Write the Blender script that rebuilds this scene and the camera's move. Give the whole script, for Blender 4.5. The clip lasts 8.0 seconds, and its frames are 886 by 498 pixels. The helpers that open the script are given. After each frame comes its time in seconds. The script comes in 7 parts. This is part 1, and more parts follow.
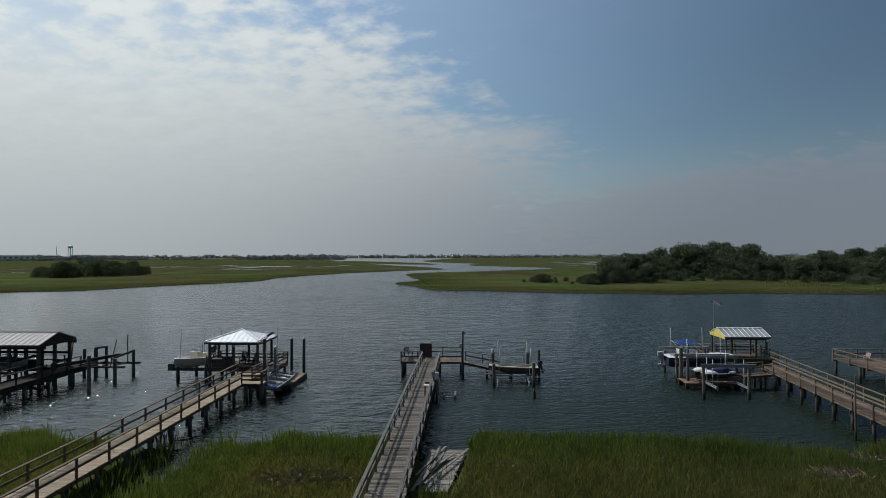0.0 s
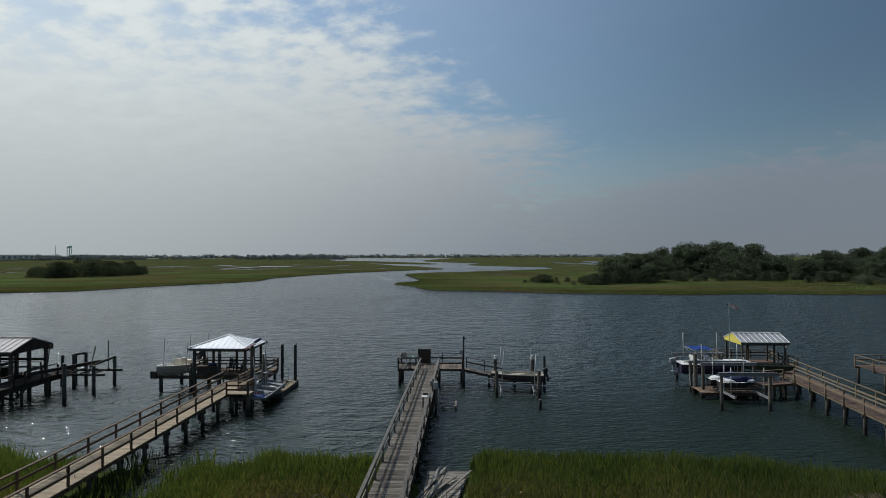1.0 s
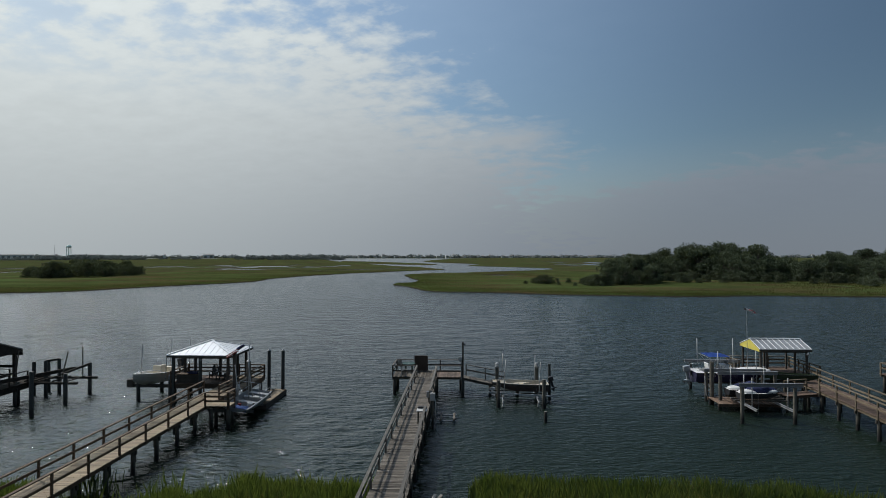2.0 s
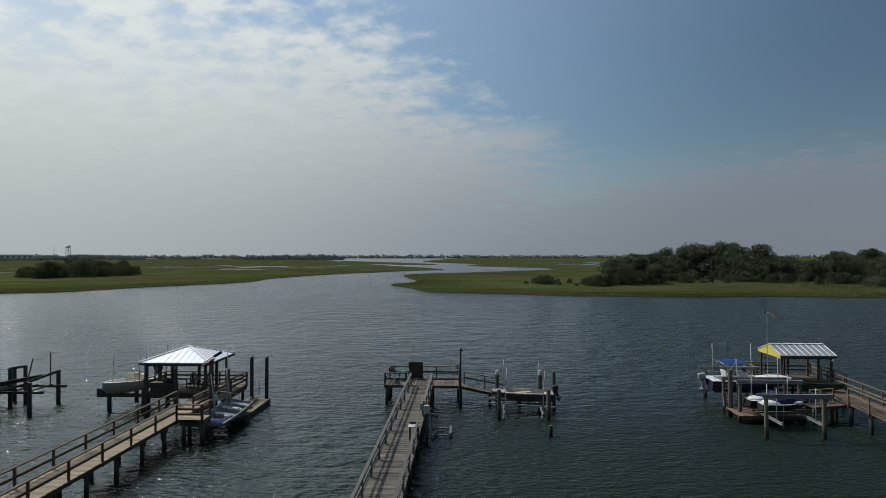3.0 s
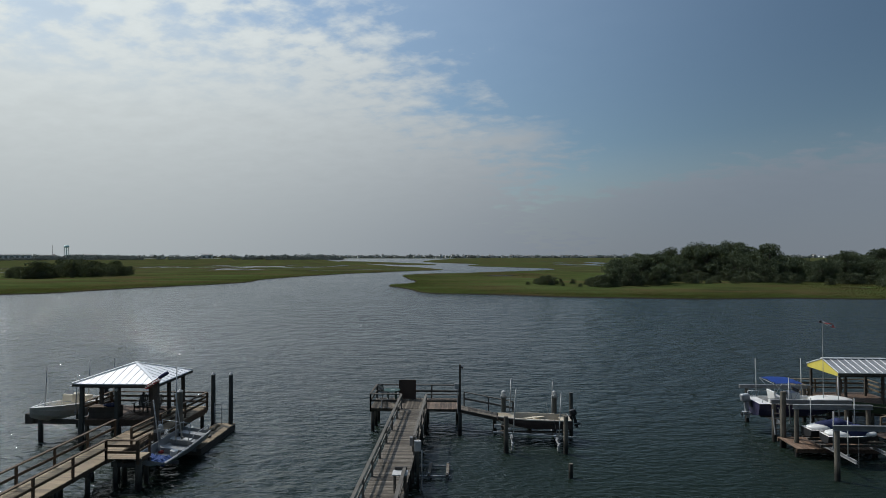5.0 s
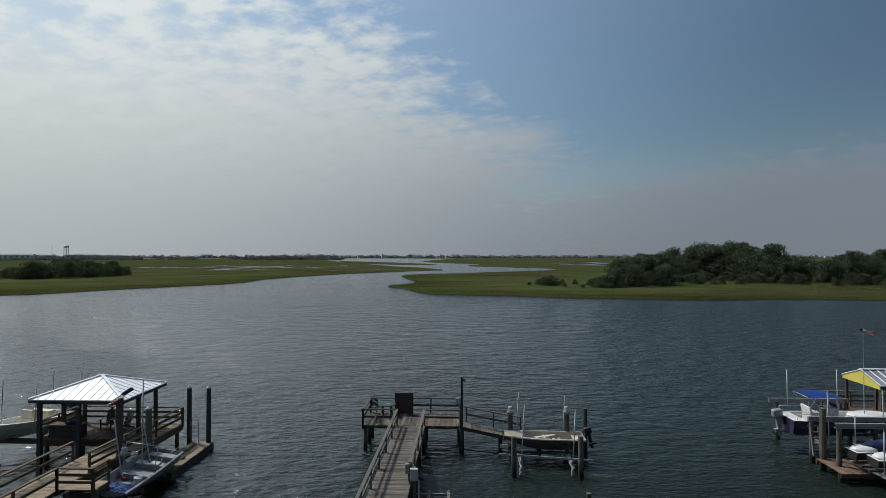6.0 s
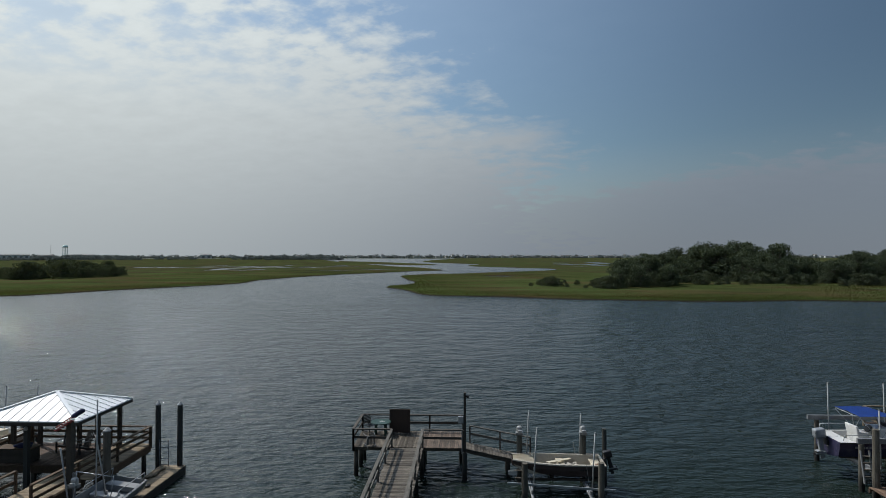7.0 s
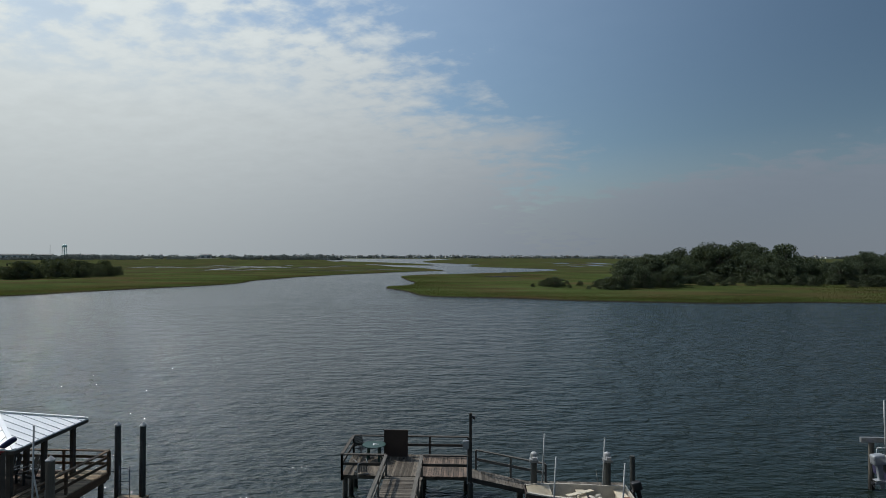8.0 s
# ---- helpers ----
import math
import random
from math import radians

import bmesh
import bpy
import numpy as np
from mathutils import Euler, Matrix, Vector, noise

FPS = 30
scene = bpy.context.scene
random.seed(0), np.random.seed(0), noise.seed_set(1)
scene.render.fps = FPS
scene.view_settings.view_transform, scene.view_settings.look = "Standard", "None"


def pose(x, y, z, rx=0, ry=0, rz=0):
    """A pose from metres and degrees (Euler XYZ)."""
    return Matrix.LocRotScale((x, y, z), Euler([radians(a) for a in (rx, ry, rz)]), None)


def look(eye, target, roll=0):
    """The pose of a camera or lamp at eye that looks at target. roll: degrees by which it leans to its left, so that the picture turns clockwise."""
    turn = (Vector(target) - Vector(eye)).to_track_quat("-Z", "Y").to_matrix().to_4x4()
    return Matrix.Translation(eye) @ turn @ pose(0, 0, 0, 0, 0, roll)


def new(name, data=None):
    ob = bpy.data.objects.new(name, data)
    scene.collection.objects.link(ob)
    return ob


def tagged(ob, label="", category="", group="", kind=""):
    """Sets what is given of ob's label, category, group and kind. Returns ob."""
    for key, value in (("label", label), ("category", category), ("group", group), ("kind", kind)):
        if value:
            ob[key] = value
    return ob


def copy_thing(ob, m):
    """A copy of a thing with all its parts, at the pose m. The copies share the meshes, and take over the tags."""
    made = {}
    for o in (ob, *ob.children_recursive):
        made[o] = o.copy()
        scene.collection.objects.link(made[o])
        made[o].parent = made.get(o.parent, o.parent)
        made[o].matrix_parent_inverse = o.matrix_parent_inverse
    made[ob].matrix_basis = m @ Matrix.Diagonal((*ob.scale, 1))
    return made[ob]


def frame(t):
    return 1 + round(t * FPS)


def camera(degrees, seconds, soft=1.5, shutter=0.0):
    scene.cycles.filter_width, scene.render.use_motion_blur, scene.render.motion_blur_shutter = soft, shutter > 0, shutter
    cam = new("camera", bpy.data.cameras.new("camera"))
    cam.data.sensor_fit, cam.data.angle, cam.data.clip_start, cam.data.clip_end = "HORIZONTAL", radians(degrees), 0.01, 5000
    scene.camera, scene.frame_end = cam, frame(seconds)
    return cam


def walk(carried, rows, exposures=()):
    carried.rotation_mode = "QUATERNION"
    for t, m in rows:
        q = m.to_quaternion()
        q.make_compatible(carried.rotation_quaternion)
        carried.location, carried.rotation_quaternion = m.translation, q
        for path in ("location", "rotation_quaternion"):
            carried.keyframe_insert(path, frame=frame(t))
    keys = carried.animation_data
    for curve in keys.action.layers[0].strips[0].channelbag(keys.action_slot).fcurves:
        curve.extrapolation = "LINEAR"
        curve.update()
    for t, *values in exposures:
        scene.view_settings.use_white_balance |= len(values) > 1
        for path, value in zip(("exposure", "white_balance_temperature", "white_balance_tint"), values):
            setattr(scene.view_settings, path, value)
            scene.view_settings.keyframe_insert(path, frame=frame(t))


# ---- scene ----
cam = camera(73.0, 8.0, soft=0.7)
PATH = [
    (0, (0.641, -6.981, 11.239), (0.559, -4.983, 11.259), -0.1),
    (0.5, (0.552, -5.482, 11.259), (0.471, -3.484, 11.279), -0.1),
    (1, (0.53, -3.906, 11.325), (0.449, -1.908, 11.344), -0.1),
    (1.5, (0.525, -2.262, 11.328), (0.444, -0.264, 11.348), -0.0),
    (3, (0.696, 2.974, 11.215), (0.615, 4.972, 11.236), -0.0),
    (3.5, (0.754, 4.743, 11.199), (0.673, 6.741, 11.22), -0.0),
    (4, (0.754, 6.506, 11.158), (0.673, 8.504, 11.179), -0.0),
    (5.5, (0.567, 11.712, 11.174), (0.487, 13.71, 11.195), 0.0),
    (6, (0.503, 13.571, 11.203), (0.422, 15.569, 11.224), 0.0),
    (6.5, (0.408, 15.434, 11.208), (0.328, 17.433, 11.229), 0.1),
    (7, (0.312, 17.397, 11.213), (0.232, 19.395, 11.234), 0.0),
    (7.5, (0.192, 19.407, 11.213), (0.112, 21.406, 11.234), 0.0),
    (8, (0.033, 21.411, 11.158), (-0.047, 23.409, 11.18), 0.1),
]
walk(cam, [(t, look(eye, target, roll)) for t, eye, target, roll in PATH])

# ---- light and sky ----
SUN_AZ, SUN_EL = 57.0, 52.0          # degrees to the left of +y, and above the horizon
sun_way = Vector((-math.sin(radians(SUN_AZ)) * math.cos(radians(SUN_EL)), math.cos(radians(SUN_AZ)) * math.cos(radians(SUN_EL)), math.sin(radians(SUN_EL))))
sun_data = bpy.data.lights.new("sun", "SUN")
sun_data.energy, sun_data.angle, sun_data.color = 2.7, radians(0.6), (1.0, 0.95, 0.87)
sun = new("sun", sun_data)
sun.matrix_world = look(sun_way * 200, (0, 0, 0))

world = bpy.data.worlds.new("sky")
scene.world = world
world.use_nodes = True
wt = world.node_tree
wt.nodes.clear()


def wnode(kind, **values):
    n = wt.nodes.new(kind)
    for k, v in values.items():
        n.inputs[int(k[1:])].default_value = v
    return n


def wmath(op, a, b=None, c=None):
    n = wt.nodes.new("ShaderNodeMath")
    n.operation = op
    for i, v in enumerate((a, b, c)):
        if v is None:
            continue
        if isinstance(v, (int, float)):
            n.inputs[i].default_value = v
        else:
            wt.links.new(v, n.inputs[i])
    return n.outputs[0]


def wsmooth(v, lo, hi):
    n = wt.nodes.new("ShaderNodeMapRange")
    n.interpolation_type = "SMOOTHSTEP"
    wt.links.new(v, n.inputs[0])
    n.inputs[1].default_value, n.inputs[2].default_value = lo, hi
    return n.outputs[0]


def wdot(v, way):
    n = wt.nodes.new("ShaderNodeVectorMath")
    n.operation = "DOT_PRODUCT"
    wt.links.new(v, n.inputs[0])
    n.inputs[1].default_value = way
    return n.outputs["Value"]


def wmix(f, a, b):
    n = wt.nodes.new("ShaderNodeMix")
    n.data_type = "RGBA"
    for sock, v in ((n.inputs[0], f), (n.inputs[6], a), (n.inputs[7], b)):
        if isinstance(v, (int, float)):
            sock.default_value = v
        elif isinstance(v, tuple):
            sock.default_value = (*v, 1)
        else:
            wt.links.new(v, sock)
    return n.outputs[2]


coord = wt.nodes.new("ShaderNodeTexCoord").outputs["Generated"]
sky = wt.nodes.new("ShaderNodeTexSky")
sky.sky_type = "NISHITA"
sky.sun_disc = False
sky.sun_elevation, sky.sun_rotation = radians(SUN_EL), radians(-SUN_AZ)
sky.air_density, sky.dust_density, sky.ozone_density = 1.0, 0.35, 0.7
glow = wsmooth(wdot(coord, tuple(sun_way)), 0.1, 1.0)
tint_n = wt.nodes.new("ShaderNodeVectorMath")
tint_n.operation = "MULTIPLY"
wt.links.new(sky.outputs[0], tint_n.inputs[0])
tint_n.inputs[1].default_value = (0.89, 1.0, 1.0)
sky_dim = tint_n.outputs[0]
scale_n = wt.nodes.new("ShaderNodeVectorMath")
scale_n.operation = "SCALE"
wt.links.new(sky_dim, scale_n.inputs[0])
wt.links.new(wmath("MULTIPLY", wmath("ADD", 0.70, wmath("MULTIPLY", glow, 1.1)), 0.066), scale_n.inputs[3])
blue = scale_n.outputs[0]
# cloud layer seen in perspective: direction over its height
sep = wt.nodes.new("ShaderNodeSeparateXYZ")
wt.links.new(coord, sep.inputs[0])
up = wmath("MAXIMUM", sep.outputs[2], 0.0)
low = wmath("ADD", up, 0.22)
comb = wt.nodes.new("ShaderNodeCombineXYZ")
wt.links.new(wmath("DIVIDE", sep.outputs[0], low), comb.inputs[0])
wt.links.new(wmath("DIVIDE", sep.outputs[1], low), comb.inputs[1])


def wnoise(scale, detail, rough, warp, stretch=(1, 1, 1), turn=0.0):
    m = wt.nodes.new("ShaderNodeMapping")
    wt.links.new(comb.outputs[0], m.inputs[0])
    m.inputs[3].default_value = stretch
    m.inputs[2].default_value = (0, 0, turn)
    n = wt.nodes.new("ShaderNodeTexNoise")
    wt.links.new(m.outputs[0], n.inputs["Vector"])
    n.inputs["Scale"].default_value, n.inputs["Detail"].default_value = scale, detail
    n.inputs["Roughness"].default_value, n.inputs["Distortion"].default_value = rough, warp
    return n.outputs["Fac"]


broad = wnoise(1.1, 4, 0.55, 0.4)
fine = wnoise(9.0, 6, 0.55, 0.06, (1.0, 1.25, 1.0), 0.5)
wisps = wmath("ADD", wmath("MULTIPLY", wmath("SUBTRACT", broad, 0.5), 0.30), wmath("MULTIPLY", wmath("SUBTRACT", fine, 0.5), 0.30))


def half_sky(a, b):
    """The great circle through two directions; a turned towards b."""
    return tuple(Vector(a).cross(Vector(b)).normalized())


edge_a = wmath("ADD", wdot(coord, half_sky((-0.22, 1, 0.45), (0.105, 1, 0.2))), wisps)
edge_b = wmath("ADD", wdot(coord, half_sky((0.15, 1, 0.115), (0.9, 1, 0.215))), wmath("MULTIPLY", wisps, 0.30))
cover_a = wsmooth(edge_a, -0.06, 0.13)
cover_b = wsmooth(edge_b, -0.015, 0.035)
gaps = wsmooth(wmath("ADD", wmath("MULTIPLY", fine, 0.7), wmath("MULTIPLY", broad, 0.3)), 0.38, 0.56)


def wisp(u0, u1, rise, slope, thick):
    """A thin streak of cloud between two bearings (tangents from +y), at a height that changes along it."""
    u, v = wmath("DIVIDE", sep.outputs[0], wmath("MAXIMUM", sep.outputs[1], 0.05)), wmath("DIVIDE", sep.outputs[2], wmath("MAXIMUM", sep.outputs[1], 0.05))
    off = wmath("ADD", wmath("SUBTRACT", v, wmath("MULTIPLY_ADD", u, slope, rise)), wmath("MULTIPLY", wisps, 0.16))
    body = wsmooth(wmath("SUBTRACT", 1.0, wmath("DIVIDE", wmath("ABSOLUTE", off), thick)), 0.0, 1.0)
    ends = wmath("MULTIPLY", wsmooth(u, u0, u0 + 0.06), wsmooth(wmath("ADD", u, wmath("MULTIPLY", fine, 0.08)), u1 + 0.05, u1 - 0.06))
    return wmath("MULTIPLY", wmath("MULTIPLY", body, ends), wsmooth(sep.outputs[1], 0.3, 0.6))


streaks = wmath("MAXIMUM", wmath("MULTIPLY", wisp(-0.10, 0.18, 0.186, 0.06, 0.045), 0.95), wmath("MULTIPLY", wisp(-0.12, -0.01, 0.295, 0.0, 0.016), 0.55))
high = wsmooth(up, 0.20, 0.34)
cover_a = wmath("MULTIPLY", cover_a, wmath("SUBTRACT", 1.0, wmath("MULTIPLY", wmath("SUBTRACT", 1.0, gaps), wmath("MULTIPLY", high, 0.42))))
haze = wsmooth(wmath("SUBTRACT", 0.205, up), 0.0, 0.205)
cover = wmath("MAXIMUM", wmath("MAXIMUM", wmath("MAXIMUM", cover_a, streaks), wmath("MULTIPLY", cover_b, 0.92)), wmath("MAXIMUM", wmath("MULTIPLY", haze, 0.92), wmath("MULTIPLY", glow, 0.25)))
lift = wsmooth(up, 0.0, 0.36)
cloud = wmix(glow, (0.219, 0.258, 0.313), (0.722, 0.778, 0.776))
shade = wmath("ADD", 0.80, wmath("ADD", wmath("MULTIPLY", lift, 0.24), wmath("MULTIPLY", wmath("SUBTRACT", fine, 0.5), wmath("MULTIPLY", lift, 0.3))))
cloud_n = wt.nodes.new("ShaderNodeVectorMath")
cloud_n.operation = "SCALE"
wt.links.new(cloud, cloud_n.inputs[0])
wt.links.new(shade, cloud_n.inputs[3])
# bright halo of thin cloud added round the unseen sun to brighten the water
halo = wmath("ADD", 1.0, wmath("MULTIPLY", wsmooth(wdot(coord, tuple(sun_way)), 0.83, 1.0), 3.4))
halo_n = wt.nodes.new("ShaderNodeVectorMath")
halo_n.operation = "SCALE"
wt.links.new(wmix(cover, blue, cloud_n.outputs[0]), halo_n.inputs[0])
wt.links.new(halo, halo_n.inputs[3])
back = wt.nodes.new("ShaderNodeBackground")
wt.links.new(halo_n.outputs[0], back.inputs[0])
back.inputs[1].default_value = 1.0
wout = wt.nodes.new("ShaderNodeOutputWorld")
wt.links.new(back.outputs[0], wout.inputs[0])


# ---- materials ----
def material(name, a, b, scale=3.0, rough=0.7, metal=0.0, bump=0.15, stretch=(1, 1, 1), fine=18.0, vary=0.25, spec=0.4, tide=None, dist=0.02):
    """Two colours mixed by broad and fine noise at real size, a small relief, and a shift of tone from piece to piece."""
    m = bpy.data.materials.new(name)
    m.use_nodes = True
    t = m.node_tree
    p = t.nodes["Principled BSDF"]
    geo = t.nodes.new("ShaderNodeNewGeometry")
    mp = t.nodes.new("ShaderNodeMapping")
    t.links.new(geo.outputs["Position"], mp.inputs[0])
    mp.inputs[3].default_value = stretch
    facs = []
    for sc, det in ((scale, 4), (scale * fine, 3)):
        n = t.nodes.new("ShaderNodeTexNoise")
        t.links.new(mp.outputs[0], n.inputs["Vector"])
        n.inputs["Scale"].default_value, n.inputs["Detail"].default_value = sc, det
        facs.append(n.outputs["Fac"])

    def mix(f, x, y, mode="MIX"):
        q = t.nodes.new("ShaderNodeMix")
        q.data_type, q.blend_type = "RGBA", mode
        for sock, v in ((q.inputs[0], f), (q.inputs[6], x), (q.inputs[7], y)):
            if isinstance(v, (int, float)):
                sock.default_value = v
            elif isinstance(v, tuple):
                sock.default_value = (*v, 1)
            else:
                t.links.new(v, sock)
        return q.outputs[2]

    def ramp(v, lo, hi):
        q = t.nodes.new("ShaderNodeMapRange")
        t.links.new(v, q.inputs[0])
        q.inputs[1].default_value, q.inputs[2].default_value = lo, hi
        return q.outputs[0]

    both = t.nodes.new("ShaderNodeMath")
    both.operation = "MULTIPLY_ADD"
    t.links.new(facs[1], both.inputs[0])
    both.inputs[1].default_value = 0.45
    half = t.nodes.new("ShaderNodeMath")
    half.operation = "MULTIPLY"
    t.links.new(facs[0], half.inputs[0])
    half.inputs[1].default_value = 0.55
    t.links.new(half.outputs[0], both.inputs[2])
    col = mix(ramp(both.outputs[0], 0.36, 0.64), a, b)
    if vary:
        info = t.nodes.new("ShaderNodeObjectInfo")
        col = mix(vary, col, mix(ramp(info.outputs["Random"], 0, 1), (0.25, 0.23, 0.2), (1.0, 0.98, 0.92)), "OVERLAY")
    if tide:
        sep_t = t.nodes.new("ShaderNodeSeparateXYZ")
        t.links.new(geo.outputs["Position"], sep_t.inputs[0])
        add = t.nodes.new("ShaderNodeMath")
        add.operation = "MULTIPLY_ADD"
        t.links.new(facs[0], add.inputs[0])
        add.inputs[1].default_value = 0.5
        t.links.new(sep_t.outputs[2], add.inputs[2])
        col = mix(ramp(add.outputs[0], tide[0], tide[1]), tide[2], col)
    t.links.new(col, p.inputs["Base Color"])
    rr = t.nodes.new("ShaderNodeMapRange")
    t.links.new(facs[0], rr.inputs[0])
    rr.inputs[3].default_value, rr.inputs[4].default_value = max(0.02, rough - 0.1), min(1, rough + 0.12)
    t.links.new(rr.outputs[0], p.inputs["Roughness"])
    p.inputs["Metallic"].default_value = metal
    p.inputs["Specular IOR Level"].default_value = spec
    if bump:
        bn = t.nodes.new("ShaderNodeBump")
        bn.inputs["Strength"].default_value, bn.inputs["Distance"].default_value = bump, dist
        t.links.new(facs[1], bn.inputs["Height"])
        t.links.new(bn.outputs[0], p.inputs["Normal"])
    return m


WET = (0.018, 0.017, 0.014)
GREY_WOOD = material("weathered_grey_wood", (0.034, 0.029, 0.025), (0.135, 0.120, 0.102), 1.6, 0.85, bump=0.4, stretch=(1, 5, 5), vary=0.85)
END_WOOD = material("worn_end_deck_wood", (0.028, 0.023, 0.018), (0.138, 0.118, 0.095), 1.6, 0.85, bump=0.4, stretch=(5, 1, 5), vary=0.85)
PALE_WOOD = material("silvered_pale_wood", (0.10, 0.091, 0.08), (0.215, 0.2, 0.176), 1.6, 0.85, bump=0.35, stretch=(1, 5, 5), vary=0.5)
TAN_WOOD = material("sun_bleached_pine", (0.145, 0.11, 0.071), (0.27, 0.212, 0.142), 1.5, 0.8, bump=0.25, stretch=(1, 5, 5), vary=0.4)
RAIL_WOOD = material("treated_rail_wood", (0.088, 0.067, 0.044), (0.165, 0.128, 0.085), 2.0, 0.8, bump=0.25, stretch=(4, 1, 4), vary=0.3)
STAINED_WOOD = material("rust_stained_deck_wood", (0.034, 0.028, 0.022), (0.140, 0.100, 0.078), 0.9, 0.85, bump=0.4, stretch=(4, 1.2, 2), vary=0.8, fine=6)
GREY_RAIL = material("silvered_rail_wood", (0.06, 0.055, 0.048), (0.14, 0.13, 0.114), 2.0, 0.85, bump=0.25, stretch=(4, 1, 4), vary=0.3)
RED_WOOD = material("reddish_deck_wood", (0.060, 0.039, 0.028), (0.125, 0.083, 0.059), 1.6, 0.8, bump=0.25, stretch=(1, 5, 5), vary=0.4)
WORN_RED = material("worn_reddish_boards", (0.060, 0.034, 0.024), (0.165, 0.115, 0.082), 1.4, 0.85, bump=0.3, stretch=(5, 1, 5), vary=0.7)
WEST_RAIL = material("dark_brown_rail_wood", (0.056, 0.036, 0.022), (0.112, 0.075, 0.046), 2.0, 0.85, bump=0.25, stretch=(4, 1, 4), vary=0.3)
DARK_WOOD = material("creosoted_timber", (0.034, 0.029, 0.024), (0.078, 0.066, 0.053), 2.5, 0.8, bump=0.3, vary=0.2)
VERY_DARK_WOOD = material("very_dark_timber", (0.022, 0.019, 0.016), (0.050, 0.043, 0.036), 2.5, 0.9, bump=0.3, vary=0.2, spec=0.1)
BROWN_BOARD = material("dark_brown_board", (0.035, 0.022, 0.016), (0.06, 0.04, 0.03), 1.2, 0.7, bump=0.1, vary=0)
PILE = material("weathered_piling", (0.075, 0.066, 0.052), (0.15, 0.135, 0.11), 3.0, 0.85, bump=0.5, stretch=(3, 3, 0.6), vary=0.3, tide=(0.55, 1.15, WET))
PILE_DARK = material("dark_wrapped_piling", (0.03, 0.034, 0.032), (0.06, 0.062, 0.056), 3.0, 0.6, bump=0.3, stretch=(3, 3, 0.6), vary=0.1, tide=(0.5, 1.0, WET))
WHITE_METAL = material("white_metal_roofing", (0.72, 0.73, 0.73), (0.80, 0.80, 0.79), 0.6, 0.42, bump=0.03, vary=0.06)
GALV = material("galvanised_steel", (0.17, 0.175, 0.18), (0.27, 0.275, 0.28), 2.0, 0.5, metal=0.4, bump=0.05, vary=0.15)
GREY_ROOF = material("grey_metal_roofing", (0.20, 0.21, 0.22), (0.29, 0.30, 0.305), 0.5, 0.5, metal=0.2, bump=0.05, vary=0.1)
RUST_ROOF = material("aged_tin_roofing", (0.19, 0.172, 0.17), (0.32, 0.295, 0.29), 0.5, 0.6, metal=0.0, bump=0.1, vary=0.1, stretch=(1, 0.3, 1))
ALU = material("dull_aluminium", (0.30, 0.31, 0.32), (0.44, 0.45, 0.46), 1.5, 0.45, metal=0.6, bump=0.05, vary=0.1)
PVC = material("white_plastic_pipe", (0.32, 0.32, 0.31), (0.44, 0.44, 0.43), 1.0, 0.5, bump=0.02, vary=0.08)
YELLOW = material("yellow_paint", (0.52, 0.43, 0.07), (0.62, 0.52, 0.10), 0.8, 0.6, bump=0.05, vary=0)
WHITE_GEL = material("white_gelcoat", (0.56, 0.555, 0.53), (0.68, 0.67, 0.64), 1.2, 0.3, bump=0.02, vary=0.05)
CREAM_GEL = material("cream_gelcoat", (0.52, 0.45, 0.33), (0.66, 0.58, 0.45), 1.2, 0.4, bump=0.03, vary=0.05)
NAVY_GEL = material("navy_gelcoat", (0.022, 0.020, 0.045), (0.04, 0.037, 0.075), 1.2, 0.25, bump=0.02, vary=0)
GREY_GEL = material("scuffed_grey_hull", (0.27, 0.27, 0.265), (0.38, 0.38, 0.37), 1.6, 0.5, bump=0.05, vary=0)
DARK_HULL = material("dark_scuffed_hull", (0.035, 0.022, 0.02), (0.075, 0.055, 0.05), 1.6, 0.5, bump=0.05, vary=0)
TAN_GEL = material("stained_tan_gelcoat", (0.33, 0.30, 0.245), (0.50, 0.455, 0.38), 2.2, 0.55, bump=0.05, vary=0)
BLACK = material("black_plastic", (0.012, 0.012, 0.013), (0.03, 0.03, 0.032), 3.0, 0.4, bump=0.05, vary=0)
SILVER = material("silver_paint", (0.27, 0.28, 0.29), (0.37, 0.38, 0.39), 3.0, 0.3, metal=0.3, bump=0.02, vary=0)
BARE_ALU = material("oxidised_aluminium_hull", (0.20, 0.205, 0.21), (0.32, 0.32, 0.315), 1.3, 0.55, metal=0.15, bump=0.05, vary=0.05)
BLUE_TARP = material("blue_woven_tarp", (0.03, 0.085, 0.30), (0.11, 0.20, 0.46), 5.0, 0.5, bump=0.3, vary=0)
PALE_HULL = material("chalky_white_hull", (0.36, 0.335, 0.29), (0.51, 0.475, 0.42), 1.0, 0.4, bump=0.04, vary=0)
BLUE_CANVAS = material("blue_canvas", (0.012, 0.055, 0.26), (0.022, 0.085, 0.38), 4.0, 0.8, bump=0.2, vary=0)
NAVY_CANVAS = material("navy_canvas", (0.008, 0.012, 0.045), (0.02, 0.03, 0.10), 4.0, 0.8, bump=0.25, vary=0)
GREEN_PLASTIC = material("green_plastic", (0.012, 0.038, 0.03), (0.022, 0.06, 0.05), 4.0, 0.45, bump=0.05, vary=0)
OLIVE_CANVAS = material("dark_green_canvas", (0.016, 0.028, 0.012), (0.035, 0.05, 0.022), 3.0, 0.85, bump=0.2, vary=0)
RED_CLOTH = material("red_cloth", (0.20, 0.03, 0.03), (0.30, 0.05, 0.045), 6.0, 0.85, bump=0.1, vary=0)
